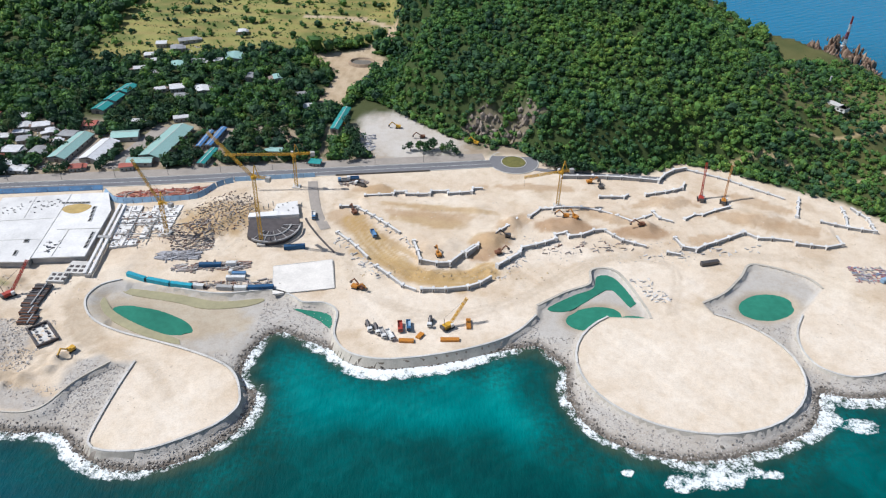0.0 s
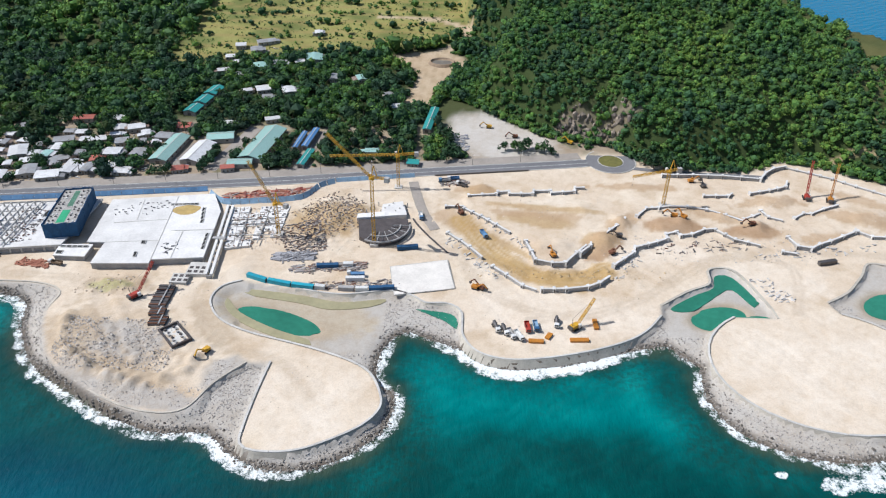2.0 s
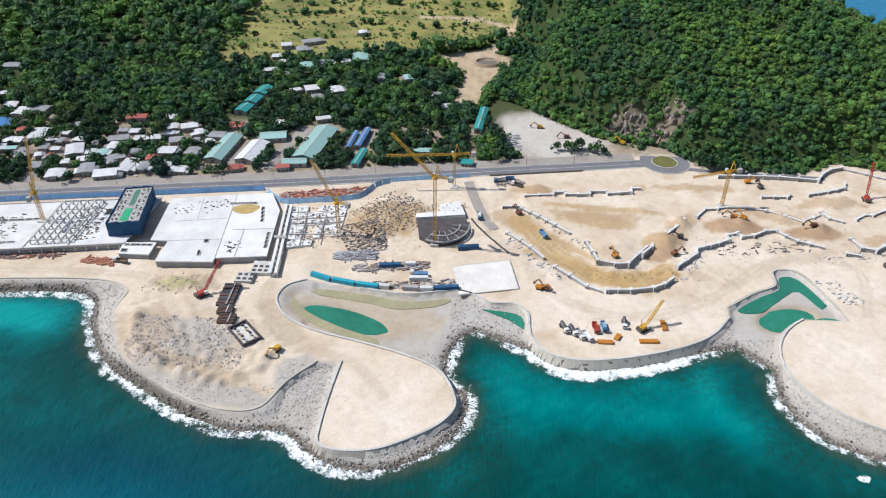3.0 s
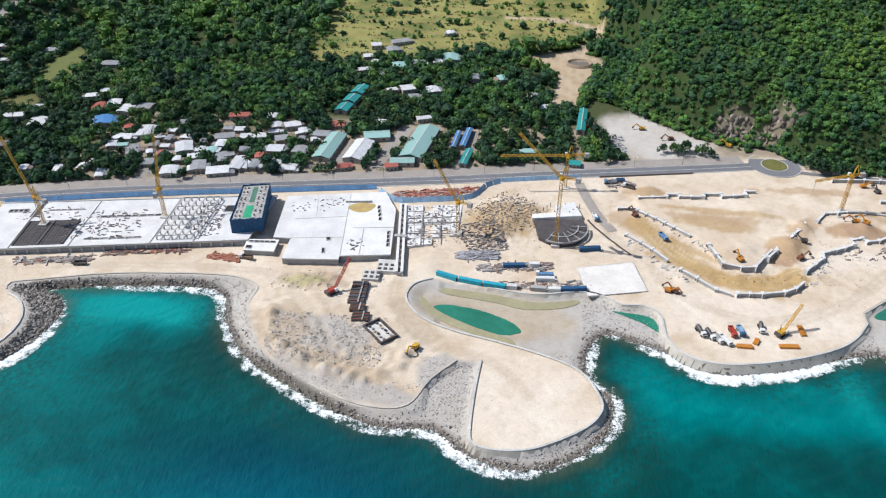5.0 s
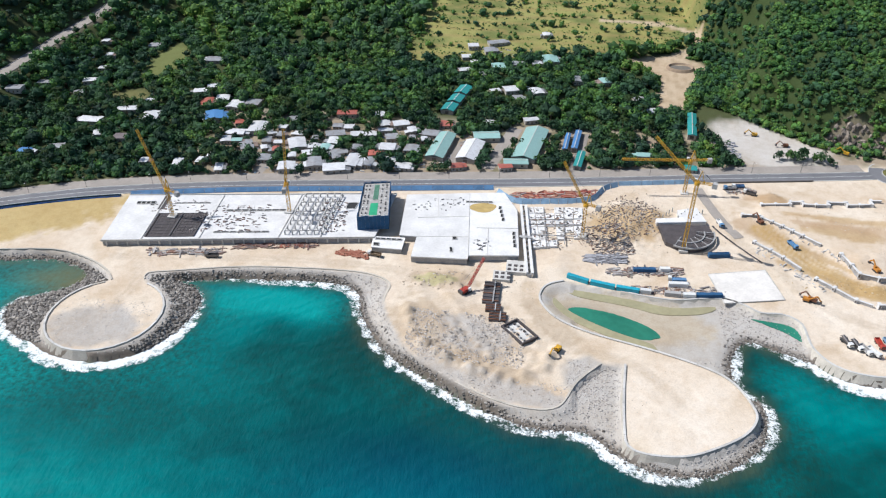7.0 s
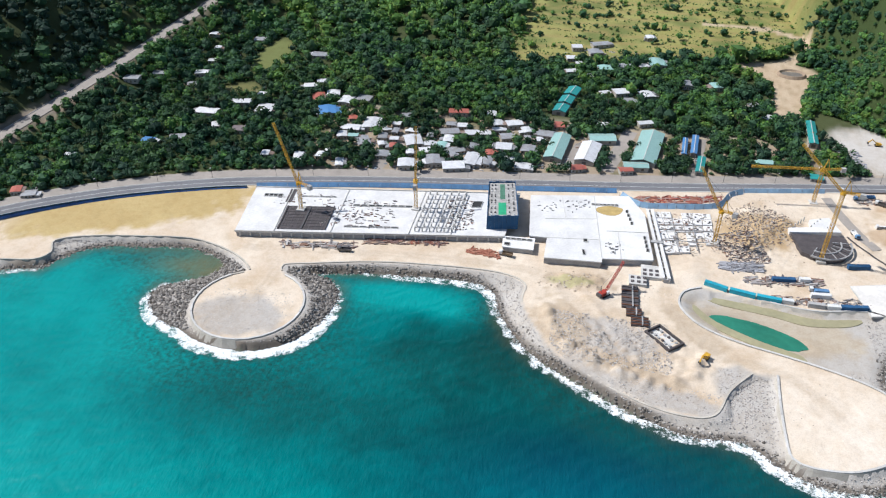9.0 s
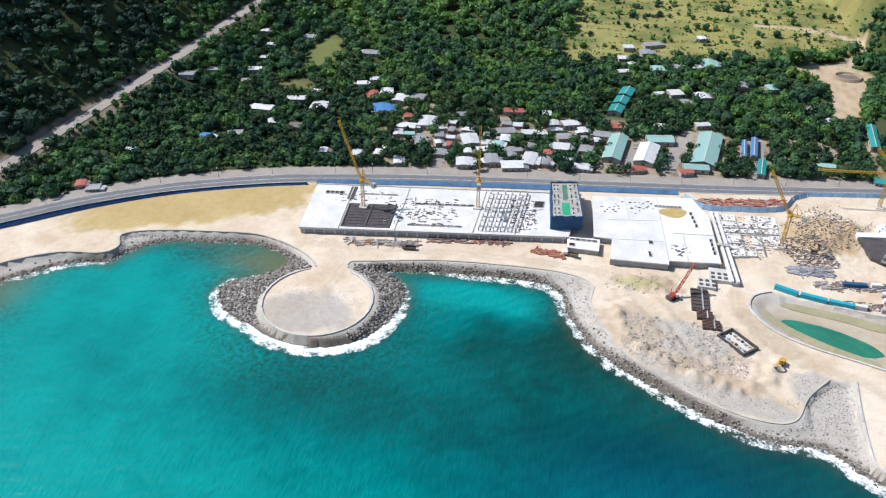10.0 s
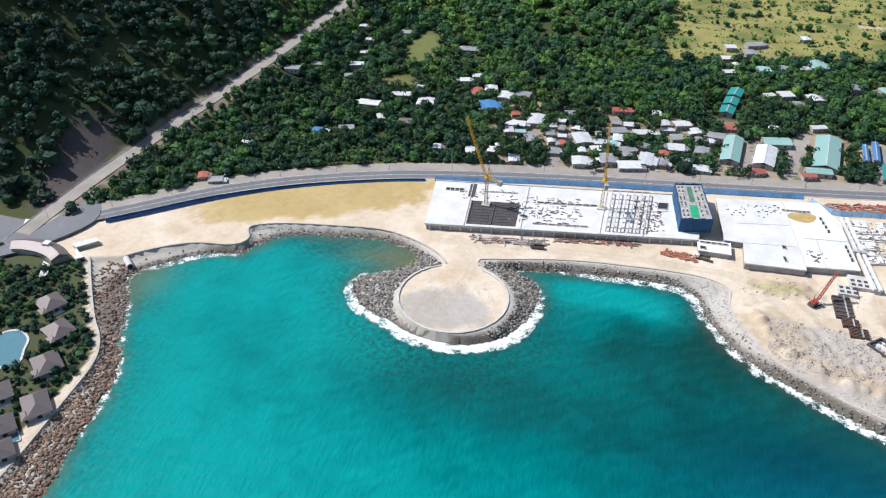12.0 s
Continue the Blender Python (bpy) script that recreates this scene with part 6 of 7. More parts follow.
retaining([(33, 377), (40, 384), (47, 391), (49, 397), (58, 401), (64, 404), (71, 408), (71, 413), (78, 416), (80, 412), (88, 414), (97, 420), (104, 421)], 4.4, 2.3, "grey stepped retaining wall with pale piers")
retaining([(104, 421), (114, 410), (128, 404), (140, 398), (148, 396)], 4.4, 1.8, "low pale retaining wall on the slope", (2,))
retaining([(148, 414), (151, 404), (159, 402), (166, 407), (174, 411), (184, 417), (194, 423), (196, 427)], 4.4, 2.4, "grey retaining wall with pale piers on the eastern terrace")
retaining([(196, 424), (203, 418), (212, 418), (224, 416), (226, 413), (244, 410), (256, 414), (256, 424)], 4.4, 2.0, "long grey retaining wall at the eastern end", (3,))
retaining([(140, 445), (143, 437), (151, 433), (160, 437), (168, 443), (173, 443), (184, 450), (196, 456)], 4.8, 2.4, "grey stepped retaining wall below the red crane", (2,))
retaining([(126, 434), (133, 438), (139, 442)], 4.6, 2.2, "short grey retaining wall with dark recesses")
retaining([(107, 463), (124, 464), (128, 468)], 5.0, 2.0, "short grey retaining wall on the upper terrace")
retaining([(140, 468), (155, 473), (168, 479), (172, 488)], 5.0, 2.2, "grey retaining wall on the upper terrace")
retaining([(84, 490), (106, 491), (127, 491), (153, 488), (160, 498), (168, 505), (178, 509)], 5.2, 2.6, "long grey boundary wall below the wooded hill")
retaining([(178, 509), (192, 502), (206, 494), (219, 484), (238, 470)], 5.4, 1.0, "low pale boundary kerb below the hill")
retaining([(238, 446), (243, 458), (249, 473)], 5.0, 1.8, "pale ramp wall at the eastern slope")
retaining([(252, 440), (268, 434), (284, 430), (286, 446), (280, 460)], 5.0, 2.0, "grey retaining wall at the eastern end")
retaining([(268, 436), (272, 448), (274, 462)], 5.0, 1.6, "pale ramp wall at the eastern slope")

# ---- cranes ----
def lattice(bm, a, b, w, bay, bar):
    """A square lattice boom from a to b."""
    a, b = Vector(a), Vector(b)
    n = max(2, int((b - a).length / bay))
    m = (b - a).to_track_quat("Z", "Y").to_matrix()
    cs = [m @ Vector((sx * w / 2, sy * w / 2, 0)) for sx, sy in ((-1, -1), (1, -1), (1, 1), (-1, 1))]
    for c in cs:
        beam(bm, a + c, b + c, bar)
    for k in range(n):
        p, q = a.lerp(b, k / n), a.lerp(b, (k + 1) / n)
        for i in range(4):
            c, d = cs[i], cs[(i + 1) % 4]
            beam(bm, p + c, q + d if k % 2 else q + c * 0.0 + d, bar * 0.7)
            beam(bm, p + c, p + d, bar * 0.6)


def tower_crane(x, y, z, mast, jib, rise, turn, label, material=M_YELLOW):
    """A tower crane: mast, slewing unit, cab, raised or level jib, counter-jib and weights. turn: bearing of the jib from +x."""
    t = thing("tower_crane", pose(x, y, z), label, "crane", "tower cranes")
    part("base", boxes((-2.6, -2.6, -0.6, 2.6, 2.6, 0.9)), M_CONC, t, "concrete base block")
    bm = bmesh.new()
    lattice(bm, (0, 0, 0.8), (0, 0, mast), 1.8, 2.2, 0.2)
    part("mast", bm, material, t)
    bm = bmesh.new()
    cyl(bm, 0, 0, mast, mast + 1.6, 1.7, 1.5, 12)
    part("slewing_unit", bm, material, t)
    c, s, e = math.cos(radians(turn)), math.sin(radians(turn)), radians(rise)
    top = Vector((0, 0, mast + 1.6))
    tip = top + Vector((c * math.cos(e), s * math.cos(e), math.sin(e))) * jib
    back = top + Vector((-c, -s, 0.05)) * (jib * 0.28)
    head = top + Vector((-c * 1.5, -s * 1.5, 7.5))
    bm = bmesh.new()
    lattice(bm, top + Vector((c, s, 0)), tip, 1.2, 2.4, 0.18)
    part("jib", bm, material, t)
    bm = bmesh.new()
    lattice(bm, top, back, 1.2, 2.4, 0.18)
    part("counter_jib", bm, material, t)
    bm = bmesh.new()
    beam(bm, top, head, 0.5)
    beam(bm, top + Vector((-c * 4, -s * 4, 0)), head, 0.35)
    part("tower_head", bm, material, t)
    bm = bmesh.new()
    beam(bm, head, top.lerp(tip, 0.85), 0.1)
    beam(bm, head, back, 0.1)
    part("tie_bar", bm, M_STEEL, t)
    m = Matrix.Translation(back) @ Matrix.Rotation(radians(turn), 4, "Z")
    part("counterweight", box(bmesh.new(), -1.2, -1.2, -2.2, 1.6, 1.2, 0.8, m), M_GREY, t)
    m = Matrix.Translation(top) @ Matrix.Rotation(radians(turn), 4, "Z")
    part("cab", box(bmesh.new(), 0.4, -2.5, -0.9, 2.0, -1.1, 1.2, m), M_WHITE, t)
    bm = bmesh.new()
    foot = top.lerp(tip, 0.97)
    beam(bm, foot, (foot.x, foot.y, foot.z - 8), 0.1)
    part("hook_rope", bm, M_STEEL, t)
    return t


tower_crane(-436, 382, 8.0, 19, 40, 62, 150, "yellow luffing tower crane on the podium deck")
tower_crane(-363, 398, 8.0, 20, 34, 68, 100, "yellow luffing tower crane above the podium")
tower_crane(-174, 400, 5.0, 22, 30, 55, 155, "yellow luffing tower crane by the foundations")
tower_crane(-113, 393, 5.0, 46, 36, 40, 162, "orange-yellow luffing tower crane in the curved building")
tower_crane(-104, 464, 5.2, 24, 46, 0, 186, "yellow level-jib tower crane beside the road")
tower_crane(76, 449, 6.3, 25, 26, -4, 195, "yellow tower crane on the terrace wall")

# ---- machines and vehicles ----
def wheel(bm, x, y, r=0.5, w=0.4):
    cyl(bm, 0, 0, -w / 2, w / 2, r, r, 10, Matrix.Translation((x, y, r)) @ Matrix.Rotation(radians(90), 4, "Y"))


def wheels(t, rows, half):
    for y in rows:
        for s in (-1, 1):
            bm = bmesh.new()
            wheel(bm, s * half, y)
            w = part("wheel", bm, M_TYRE, t)
            bm = bmesh.new()
            cyl(bm, 0, 0, -0.23, 0.23, 0.22, 0.22, 8, Matrix.Translation((s * half, y, 0.5)) @ Matrix.Rotation(radians(90), 4, "Y"))
            part("rim", bm, M_STEEL, w)


def truck(kind, x, y, turn, cab, load, label):
    t = thing(kind, pose(x, y, float(ground_at(x, y)), 0, 0, turn), label, "truck", "site trucks")
    part("chassis", boxes((-0.9, -4.2, 0.6, 0.9, 4.2, 1.0)), M_STEEL, t)
    wheels(t, (-3.0, -1.7, 2.9), 1.05)
    bm = boxes((-1.25, 2.2, 1.0, 1.25, 4.3, 3.0))
    bmesh.ops.bevel(bm, geom=bm.edges[:], offset=0.15, segments=1, affect="EDGES")
    c = part("cab", bm, cab, t)
    part("windscreen", boxes((-1.05, 4.3, 1.9, 1.05, 4.34, 2.7)), M_GLASS, c)
    if kind == "mixer_truck":
        bm = bmesh.new()
        m = Matrix.Translation((0, -1.0, 2.3)) @ Matrix.Rotation(radians(78), 4, "X")
        cyl(bm, 0, 0, -2.6, 0.3, 0.7, 1.25, 12, m)
        cyl(bm, 0, 0, 0.3, 2.4, 1.25, 0.8, 12, m)
        part("drum", bm, load, t)
        bm = bmesh.new()
        beam(bm, (0, -3.4, 2.6), (0, -4.6, 1.6), 0.5)
        part("chute", bm, M_STEEL, t)
    else:
        part("bed_floor", boxes((-1.25, -4.2, 1.0, 1.25, 2.0, 1.2)), load, t)
        for s in ((-1.25, -4.2, 1.2, -1.13, 2.0, 2.3), (1.13, -4.2, 1.2, 1.25, 2.0, 2.3), (-1.13, 1.88, 1.2, 1.13, 2.0, 2.6), (-1.13, -4.2, 1.2, 1.13, -4.08, 2.2)):
            part("bed_side", boxes(s), load, t)
    return t


for x, y, a, cab, load, kind, label in (
        (-39, 317, 200, M_WHITE, M_STEEL, "mixer_truck", "white concrete mixer truck parked on the quay"), (-34.5, 315, 200, M_WHITE, M_STEEL, "mixer_truck", "grey concrete mixer truck parked on the quay"),
        (-27, 311, 205, M_WHITE, M_WHITE, "tipper_truck", "white tipper truck parked on the quay"), (-31, 312, 200, M_WHITE, M_GREY, "tipper_truck", "pale tipper truck parked on the quay"),
        (-22, 318, 186, M_RED, M_RED, "tipper_truck", "red tipper truck parked on the quay"), (-17.5, 319, 186, M_DBLUE, M_LBLUE, "tipper_truck", "blue tipper truck parked on the quay"),
        (-6, 323, 176, M_WHITE, M_STEEL, "mixer_truck", "grey concrete mixer truck standing apart"), (-86, 426, 190, M_BLUE, M_WHITE, "tipper_truck", "small blue and white truck on the haul road"),
        (-45, 408, 200, M_BLUE, M_BLUE, "tipper_truck", "small blue truck below the terrace"), (-66, 477, 100, M_WHITE, M_BLUE, "tipper_truck", "blue truck by the site gate"),
        (-72, 474, 100, M_BLUE, M_GREY, "tipper_truck", "dark blue truck by the site gate"), (-396, 347, 95, M_STEEL, M_STEEL, "tipper_truck", "dark truck on the shore track"),
        (-121, 361, 85, M_WHITE, M_RUST, "tipper_truck", "flat truck beside the steel stock"), (-60, 468, 60, M_WHITE, M_STEEL, "tipper_truck", "white truck by the site gate"), (-299, 362, 80, M_WHITE, M_WOOD, "tipper_truck", "flatbed truck on the beach track")):
    truck(kind, x, y, a, cab, load, label)


def excavator(x, y, turn, colour, label):
    t = thing("excavator", pose(x, y, float(ground_at(x, y)), 0, 0, turn), label, "excavator", "excavators")
    for s in (-1, 1):
        bm = boxes((s * 1.2 - 0.35, -2.0, 0.0, s * 1.2 + 0.35, 2.0, 0.9))
        bmesh.ops.bevel(bm, geom=bm.edges[:], offset=0.2, segments=1, affect="EDGES")
        part("track", bm, M_TYRE, t)
    part("body", boxes((-1.35, -2.3, 1.0, 1.35, 1.2, 2.4)), colour, t)
    c = part("cab", boxes((-1.3, 0.2, 2.4, -0.2, 1.6, 3.3)), colour, t)
    part("window", boxes((-1.2, 1.6, 2.5, -0.3, 1.64, 3.2)), M_GLASS, c)
    for n, a, b in (("boom", (0.3, 1.0, 2.0), (0.3, 4.6, 5.0)), ("arm", (0.3, 4.6, 5.0), (0.3, 7.0, 2.4))):
        bm = bmesh.new()
        beam(bm, a, b, 0.6)
        part(n, bm, colour, t)
    part("bucket", boxes((-0.4, 6.5, 1.2, 1.0, 7.6, 2.4)), M_STEEL, t)


for x, y, a, col, label in ((34, 391, -60, M_RUST, "rust-red excavator by the terrace wall"), (80, 434, 80, M_ORANGE, "orange excavator in the brown pit"), (86, 433, 40, M_ORANGE, "orange excavator in the brown pit"), (128, 425, 100, M_RUST, "brown excavator on the soil heap"),
                            (-3, 386, 20, M_ORANGE, "orange excavator inside the terrace"), (103, 484, -80, M_ORANGE, "orange excavator under the boundary wall"), (-50, 352, -110, M_ORANGE, "orange excavator on the open sand"), (-47, 352, 60, M_RUST, "brown excavator on the open sand"),
                            (-188, 290, 150, M_YELLOW, "yellow excavator on the rocky shore"), (-60, 432, 30, M_RUST, "brown excavator on the terrace edge"), (40, 408, 90, M_STEEL, "dark excavator beside the soil heap"), (110, 478, 10, M_STEEL, "dark excavator under the hill"),
                            (-84, 561, 40, M_ORANGE, "orange excavator in the gravel yard"), (-40, 560, 90, M_YELLOW, "yellow excavator in the gravel yard"), (-20, 545, 100, M_RUST, "red excavator in the gravel yard"), (22, 538, 60, M_YELLOW, "yellow excavator under the rock cut")):
    excavator(x, y, a, col, label)


def crawler_crane(x, y, turn, boom, rise, colour, label):
    t = thing("crawler_crane", pose(x, y, float(ground_at(x, y)), 0, 0, turn), label, "crane", "crawler cranes")
    for s in (-1, 1):
        bm = boxes((-3.0, s * 2.0 - 0.45, 0, 3.0, s * 2.0 + 0.45, 1.1))
        bmesh.ops.bevel(bm, geom=bm.edges[:], offset=0.25, segments=1, affect="EDGES")
        part("track", bm, M_TYRE, t)
    part("body", boxes((-3.6, -1.5, 1.1, 1.6, 1.5, 3.0)), colour, t)
    part("cab", boxes((0.4, -2.3, 1.2, 2.2, -1.0, 3.2)), M_WHITE, t)
    part("counterweight", boxes((-4.8, -1.6, 1.2, -3.6, 1.6, 3.0)), M_STEEL, t)
    e = radians(rise)
    bm = bmesh.new()
    lattice(bm, (1.2, 0, 2.0), (1.2 + boom * math.cos(e), 0, 2 + boom * math.sin(e)), 1.1, 2.2, 0.22)
    part("boom", bm, colour, t)
    bm = bmesh.new()
    beam(bm, (-2.5, 0, 3.0), (-3.2, 0, 8.0), 0.25)
    beam(bm, (-3.2, 0, 8.0), (1.2 + boom * math.cos(e), 0, 2 + boom * math.sin(e)), 0.08)
    part("mast_and_pendant", bm, M_STEEL, t)


crawler_crane(4, 320, 40, 17, 48, M_YELLOW, "yellow crawler crane on the quay")
crawler_crane(178, 466, 80, 24, 70, M_RED, "red crawler crane on the eastern terrace")
crawler_crane(193, 463, 70, 24, 66, M_ORANGE, "orange crawler crane on the eastern terrace")
crawler_crane(-240, 333, 50, 20, 50, M_RED, "red crawler crane beside the beach structure")


def container(x, y, turn, length, colour, label, h=2.6):
    t = thing("site_container", pose(x, y, float(ground_at(x, y)), 0, 0, turn), label, "container", "site containers")
    part("body", boxes((-length / 2, -1.25, 0.1, length / 2, 1.25, h)), colour, t)
    for s in (-1, 1):
        part("skid", boxes((-length / 2, s * 1.0 - 0.15, -0.3, length / 2, s * 1.0 + 0.15, 0.1)), M_STEEL, t)
    part("door", boxes((length / 2, -1.1, 0.2, length / 2 + 0.06, 1.1, h - 0.2)), M_STEEL, t)
    n = int(length / 1.0)
    bm = bmesh.new()
    for k in range(n):
        box(bm, -length / 2 + k, -1.3, h, -length / 2 + k + 0.6, 1.3, h + 0.1)
    part("roof_rib", bm, colour, t)


for x, y, a, n, col, label in ((-177, 354, -22, 13, M_CYAN, "turquoise covered site hut beside the basin"), (-163, 350, -13, 14, M_CYAN, "turquoise covered site hut beside the basin"), (-149, 347.5, -8, 13, M_CYAN, "turquoise covered site hut beside the basin"),
                               (-139, 347, -5, 6, M_WHITE, "white site container beside the basin"), (-124, 346.5, -2, 9, M_GREY, "grey site container beside the basin"), (-115, 346.5, 3, 7, M_WHITE, "pale site container beside the basin"),
                               (-107, 347.5, 4, 8, M_DBLUE, "dark blue tarpaulin-covered stack"), (-100, 348.5, 8, 7, M_DBLUE, "dark blue tarpaulin-covered stack"), (-120, 356, 4, 11, M_WHITE, "white site container among the stock"), (-119, 360, 4, 8, M_BLUE, "blue site container among the stock"),
                               (-138, 368, 6, 13, M_DBLUE, "dark blue covered steel stack"), (-126, 370, 6, 6, M_WHITE, "white crate on the stock yard"), (-92, 390, 10, 13, M_DBLUE, "dark blue covered load near the curved building"), (164, 389, 16, 12, M_STEEL, "dark flat pontoon on the sand"),
                               (268, 378, 30, 9, M_LBLUE, "pale blue site hut on the eastern sand"), (-11, 312, 60, 5, M_ORANGE, "orange steel mould on the quay"), (-18, 307.5, 0, 8, M_ORANGE, "orange steel mould on the quay"), (5, 309.5, 3, 10, M_ORANGE, "orange steel mould on the quay"), (15, 323, 92, 8, M_ORANGE, "orange steel frame on the quay")):
    container(x, y, a, n, col, label, 1.2 if col is M_ORANGE else 2.6)

# ---- village ----
def house(x, y, w, d, tone, turn):
    z = float(ground_at(x, y))
    h = 2.6 + (w * d) % 1.3
    words = {"white": "pale", "grey": "weathered grey", "red": "rusty red", "blue": "blue", "teal": "teal", "mint": "mint-green", "brown": "brown"}[tone]
    t = thing("house", pose(x, y, z, 0, 0, turn), f"small village house with a {words} sheet roof", "house", "village houses")
    part("wall", boxes((-w / 2 + 0.5, -d / 2 + 0.5, -0.8, w / 2 - 0.5, d / 2 - 0.5, h)), M_HOUSE, t)
    bm = bmesh.new()
    along = d >= w
    a, b = (w / 2, d / 2) if along else (d / 2, w / 2)
    rise = a * 0.1
    prof = [(-a, h - 0.05), (0, h + rise), (a, h - 0.05), (a, h - 0.25), (0, h + rise - 0.22), (-a, h - 0.25)]
    ends = [[bm.verts.new((o, s * b, zz) if along else (s * b, o, zz)) for o, zz in prof] for s in (-1, 1)]
    for i in range(6):
        j = (i + 1) % 6
        bm.faces.new((ends[0][i], ends[0][j], ends[1][j], ends[1][i]))
    bm.faces.new(ends[0])
    bm.faces.new(ends[1][::-1])
    part("roof", bm, ROOFS[tone], t)
    g = random.Random(int(x * 13 + y * 7))
    for side in ((1, -1)[:g.choice((0, 1, 1, 2))]):
        lw, ld, off = g.uniform(2.2, 4.0), d * g.uniform(0.4, 0.9), g.uniform(-0.15, 0.15) * d
        x0, x1 = (w / 2 - 0.3, w / 2 + lw) if side > 0 else (-w / 2 - lw, -w / 2 + 0.3)
        bm = bmesh.new()
        q = [bm.verts.new((xx, off + e * ld / 2, h - 0.35 - 0.16 * (abs(xx) - w / 2) - dz)) for dz in (0, 0.12) for xx, e in ((x0, -1), (x1, -1), (x1, 1), (x0, 1))]
        for f in ((0, 1, 2, 3), (7, 6, 5, 4), (0, 4, 5, 1), (1, 5, 6, 2), (2, 6, 7, 3), (3, 7, 4, 0)):
            bm.faces.new([q[i] for i in f])
        part("lean_to_roof", bm, ROOFS[g.choice(("grey", "white", "grey", tone, "rust"))], t)
        part("lean_to_wall", boxes((max(x0, -w / 2 - lw + 0.4), off - ld / 2 + 0.4, -0.8, min(x1, w / 2 + lw - 0.4), off + ld / 2 - 0.4, h - 1.1)), M_HOUSE, t)
    part("door", boxes((-0.5, -d / 2 + 0.42, 0, 0.5, -d / 2 + 0.5, 2.0)), M_WOOD, t)
    for sx in (-0.28, 0.28):
        part("window", boxes((w * sx - 0.6, -d / 2 + 0.42, 1.0, w * sx + 0.6, -d / 2 + 0.5, 2.0)), M_GLASS, t)


r3 = random.Random(3)
for hx, hy, w, d, tone in HOUSES:
    house(hx, hy, w, d, tone, 10 + r3.uniform(-16, 16))
for (ax, ay), (bx, by), w, tone, label in SHEDS:
    x, y = (ax + bx) / 2, (ay + by) / 2
    L = math.hypot(bx - ax, by - ay)
    t = thing("shed", pose(x, y, float(ground_at(x, y)), 0, 0, math.degrees(math.atan2(by - ay, bx - ax))), label, "shed", "long sheds")
    h = 3.6
    part("wall", boxes((-L / 2 + 0.4, -w / 2 + 0.4, -1.2, L / 2 - 0.4, w / 2 - 0.4, h)), M_HOUSE, t)
    for s in (-1, 1):
        bm = bmesh.new()
        p = [bm.verts.new(q) for q in ((-L / 2, 0, h + w * 0.13), (L / 2, 0, h + w * 0.13), (L / 2, s * w / 2, h), (-L / 2, s * w / 2, h), (-L / 2, 0, h + w * 0.13 - 0.2), (L / 2, 0, h + w * 0.13 - 0.2), (L / 2, s * w / 2, h - 0.2), (-L / 2, s * w / 2, h - 0.2))]
        for f in ((0, 1, 2, 3), (7, 6, 5, 4), (0, 4, 5, 1), (1, 5, 6, 2), (2, 6, 7, 3), (3, 7, 4, 0)):
            bm.faces.new([p[i] for i in f])
        part("roof", bm, ROOFS[tone], t)
    part("ridge_cap", boxes((-L / 2, -0.25, h + w * 0.13 - 0.05, L / 2, 0.25, h + w * 0.13 + 0.08)), M_CONC, t)
    part("door", boxes((L / 2 - 0.4, -1.5, 0, L / 2 - 0.32, 1.5, 2.8)), M_STEEL, t)
    for k in range(max(2, int(L / 7))):
        for s in (-1, 1):
            u = -L / 2 + (k + 0.5) * L / max(2, int(L / 7))
            part("window", boxes((u - 0.9, s * (w / 2 - 0.4) - 0.04, 1.2, u + 0.9, s * (w / 2 - 0.4) + 0.04, 2.4)), M_GLASS, t)
for a, b, w, label in (((-224, 548), (-242, 480), 5.5, "dusty school yard"), ((-170, 546), (-180, 482), 3.5, "dusty lane between site huts"), ((-404, 450), (-396, 500), 4, "bare earth village lane"), ((-262, 520), (-270, 478), 4, "dusty yard beside the sheds")):
    line = np.array([np.array(a) + (np.array(b) - np.array(a)) * k / 12 for k in range(13)], float)
    solid("pavement", ribbon(bmesh.new(), line, w, -w, ground_at(line[:, 0], line[:, 1]) + 0.12), M_PAVE, label, "yard", "structure")

# ---- palms and garden trees ----
def palm(x, y, h, seed):
    g = random.Random(seed)
    t = thing("palm_tree", pose(x, y, float(ground_at(x, y)) - 0.1, 0, 0, g.uniform(0, 360)), "tall coconut palm with drooping green fronds", "palm tree", "coconut palms")
    bm = bmesh.new()
    lean, prev = g.uniform(-1.2, 1.2), None
    for k in range(7):
        f = k / 6
        ring = [bm.verts.new((lean * f * f + math.cos(a) * (0.3 - 0.14 * f), math.sin(a) * (0.3 - 0.14 * f), h * f)) for a in (i * math.pi / 3 for i in range(6))]
        if prev:
            for i in range(6):
                bm.faces.new((prev[i], prev[(i + 1) % 6], ring[(i + 1) % 6], ring[i]))
        prev = ring
    part("trunk", bm, M_BARK, t)
    for k in range(13):
        a, up, L = k * 2.4 + g.uniform(-0.2, 0.2), g.uniform(0.1, 0.9), g.uniform(3.0, 4.2)
        bm, prev = bmesh.new(), None
        for j in range(6):
            f = j / 5
            r, zz, w = L * f, h + up * L * f - L * 0.75 * f * f, 0.75 * math.sin(math.pi * min(1, f * 0.9 + 0.1)) + 0.03
            c, s = math.cos(a), math.sin(a)
            row = [bm.verts.new((lean + c * r - s * w * e, s * r + c * w * e, zz - abs(e) * 0.35)) for e in (-1, 0, 1)]
            if prev:
                bm.faces.new((prev[0], prev[1], row[1], row[0]))
                bm.faces.new((prev[1], prev[2], row[2], row[1]))
            prev = row
        part("frond", bm, M_PALM, t)
    return t


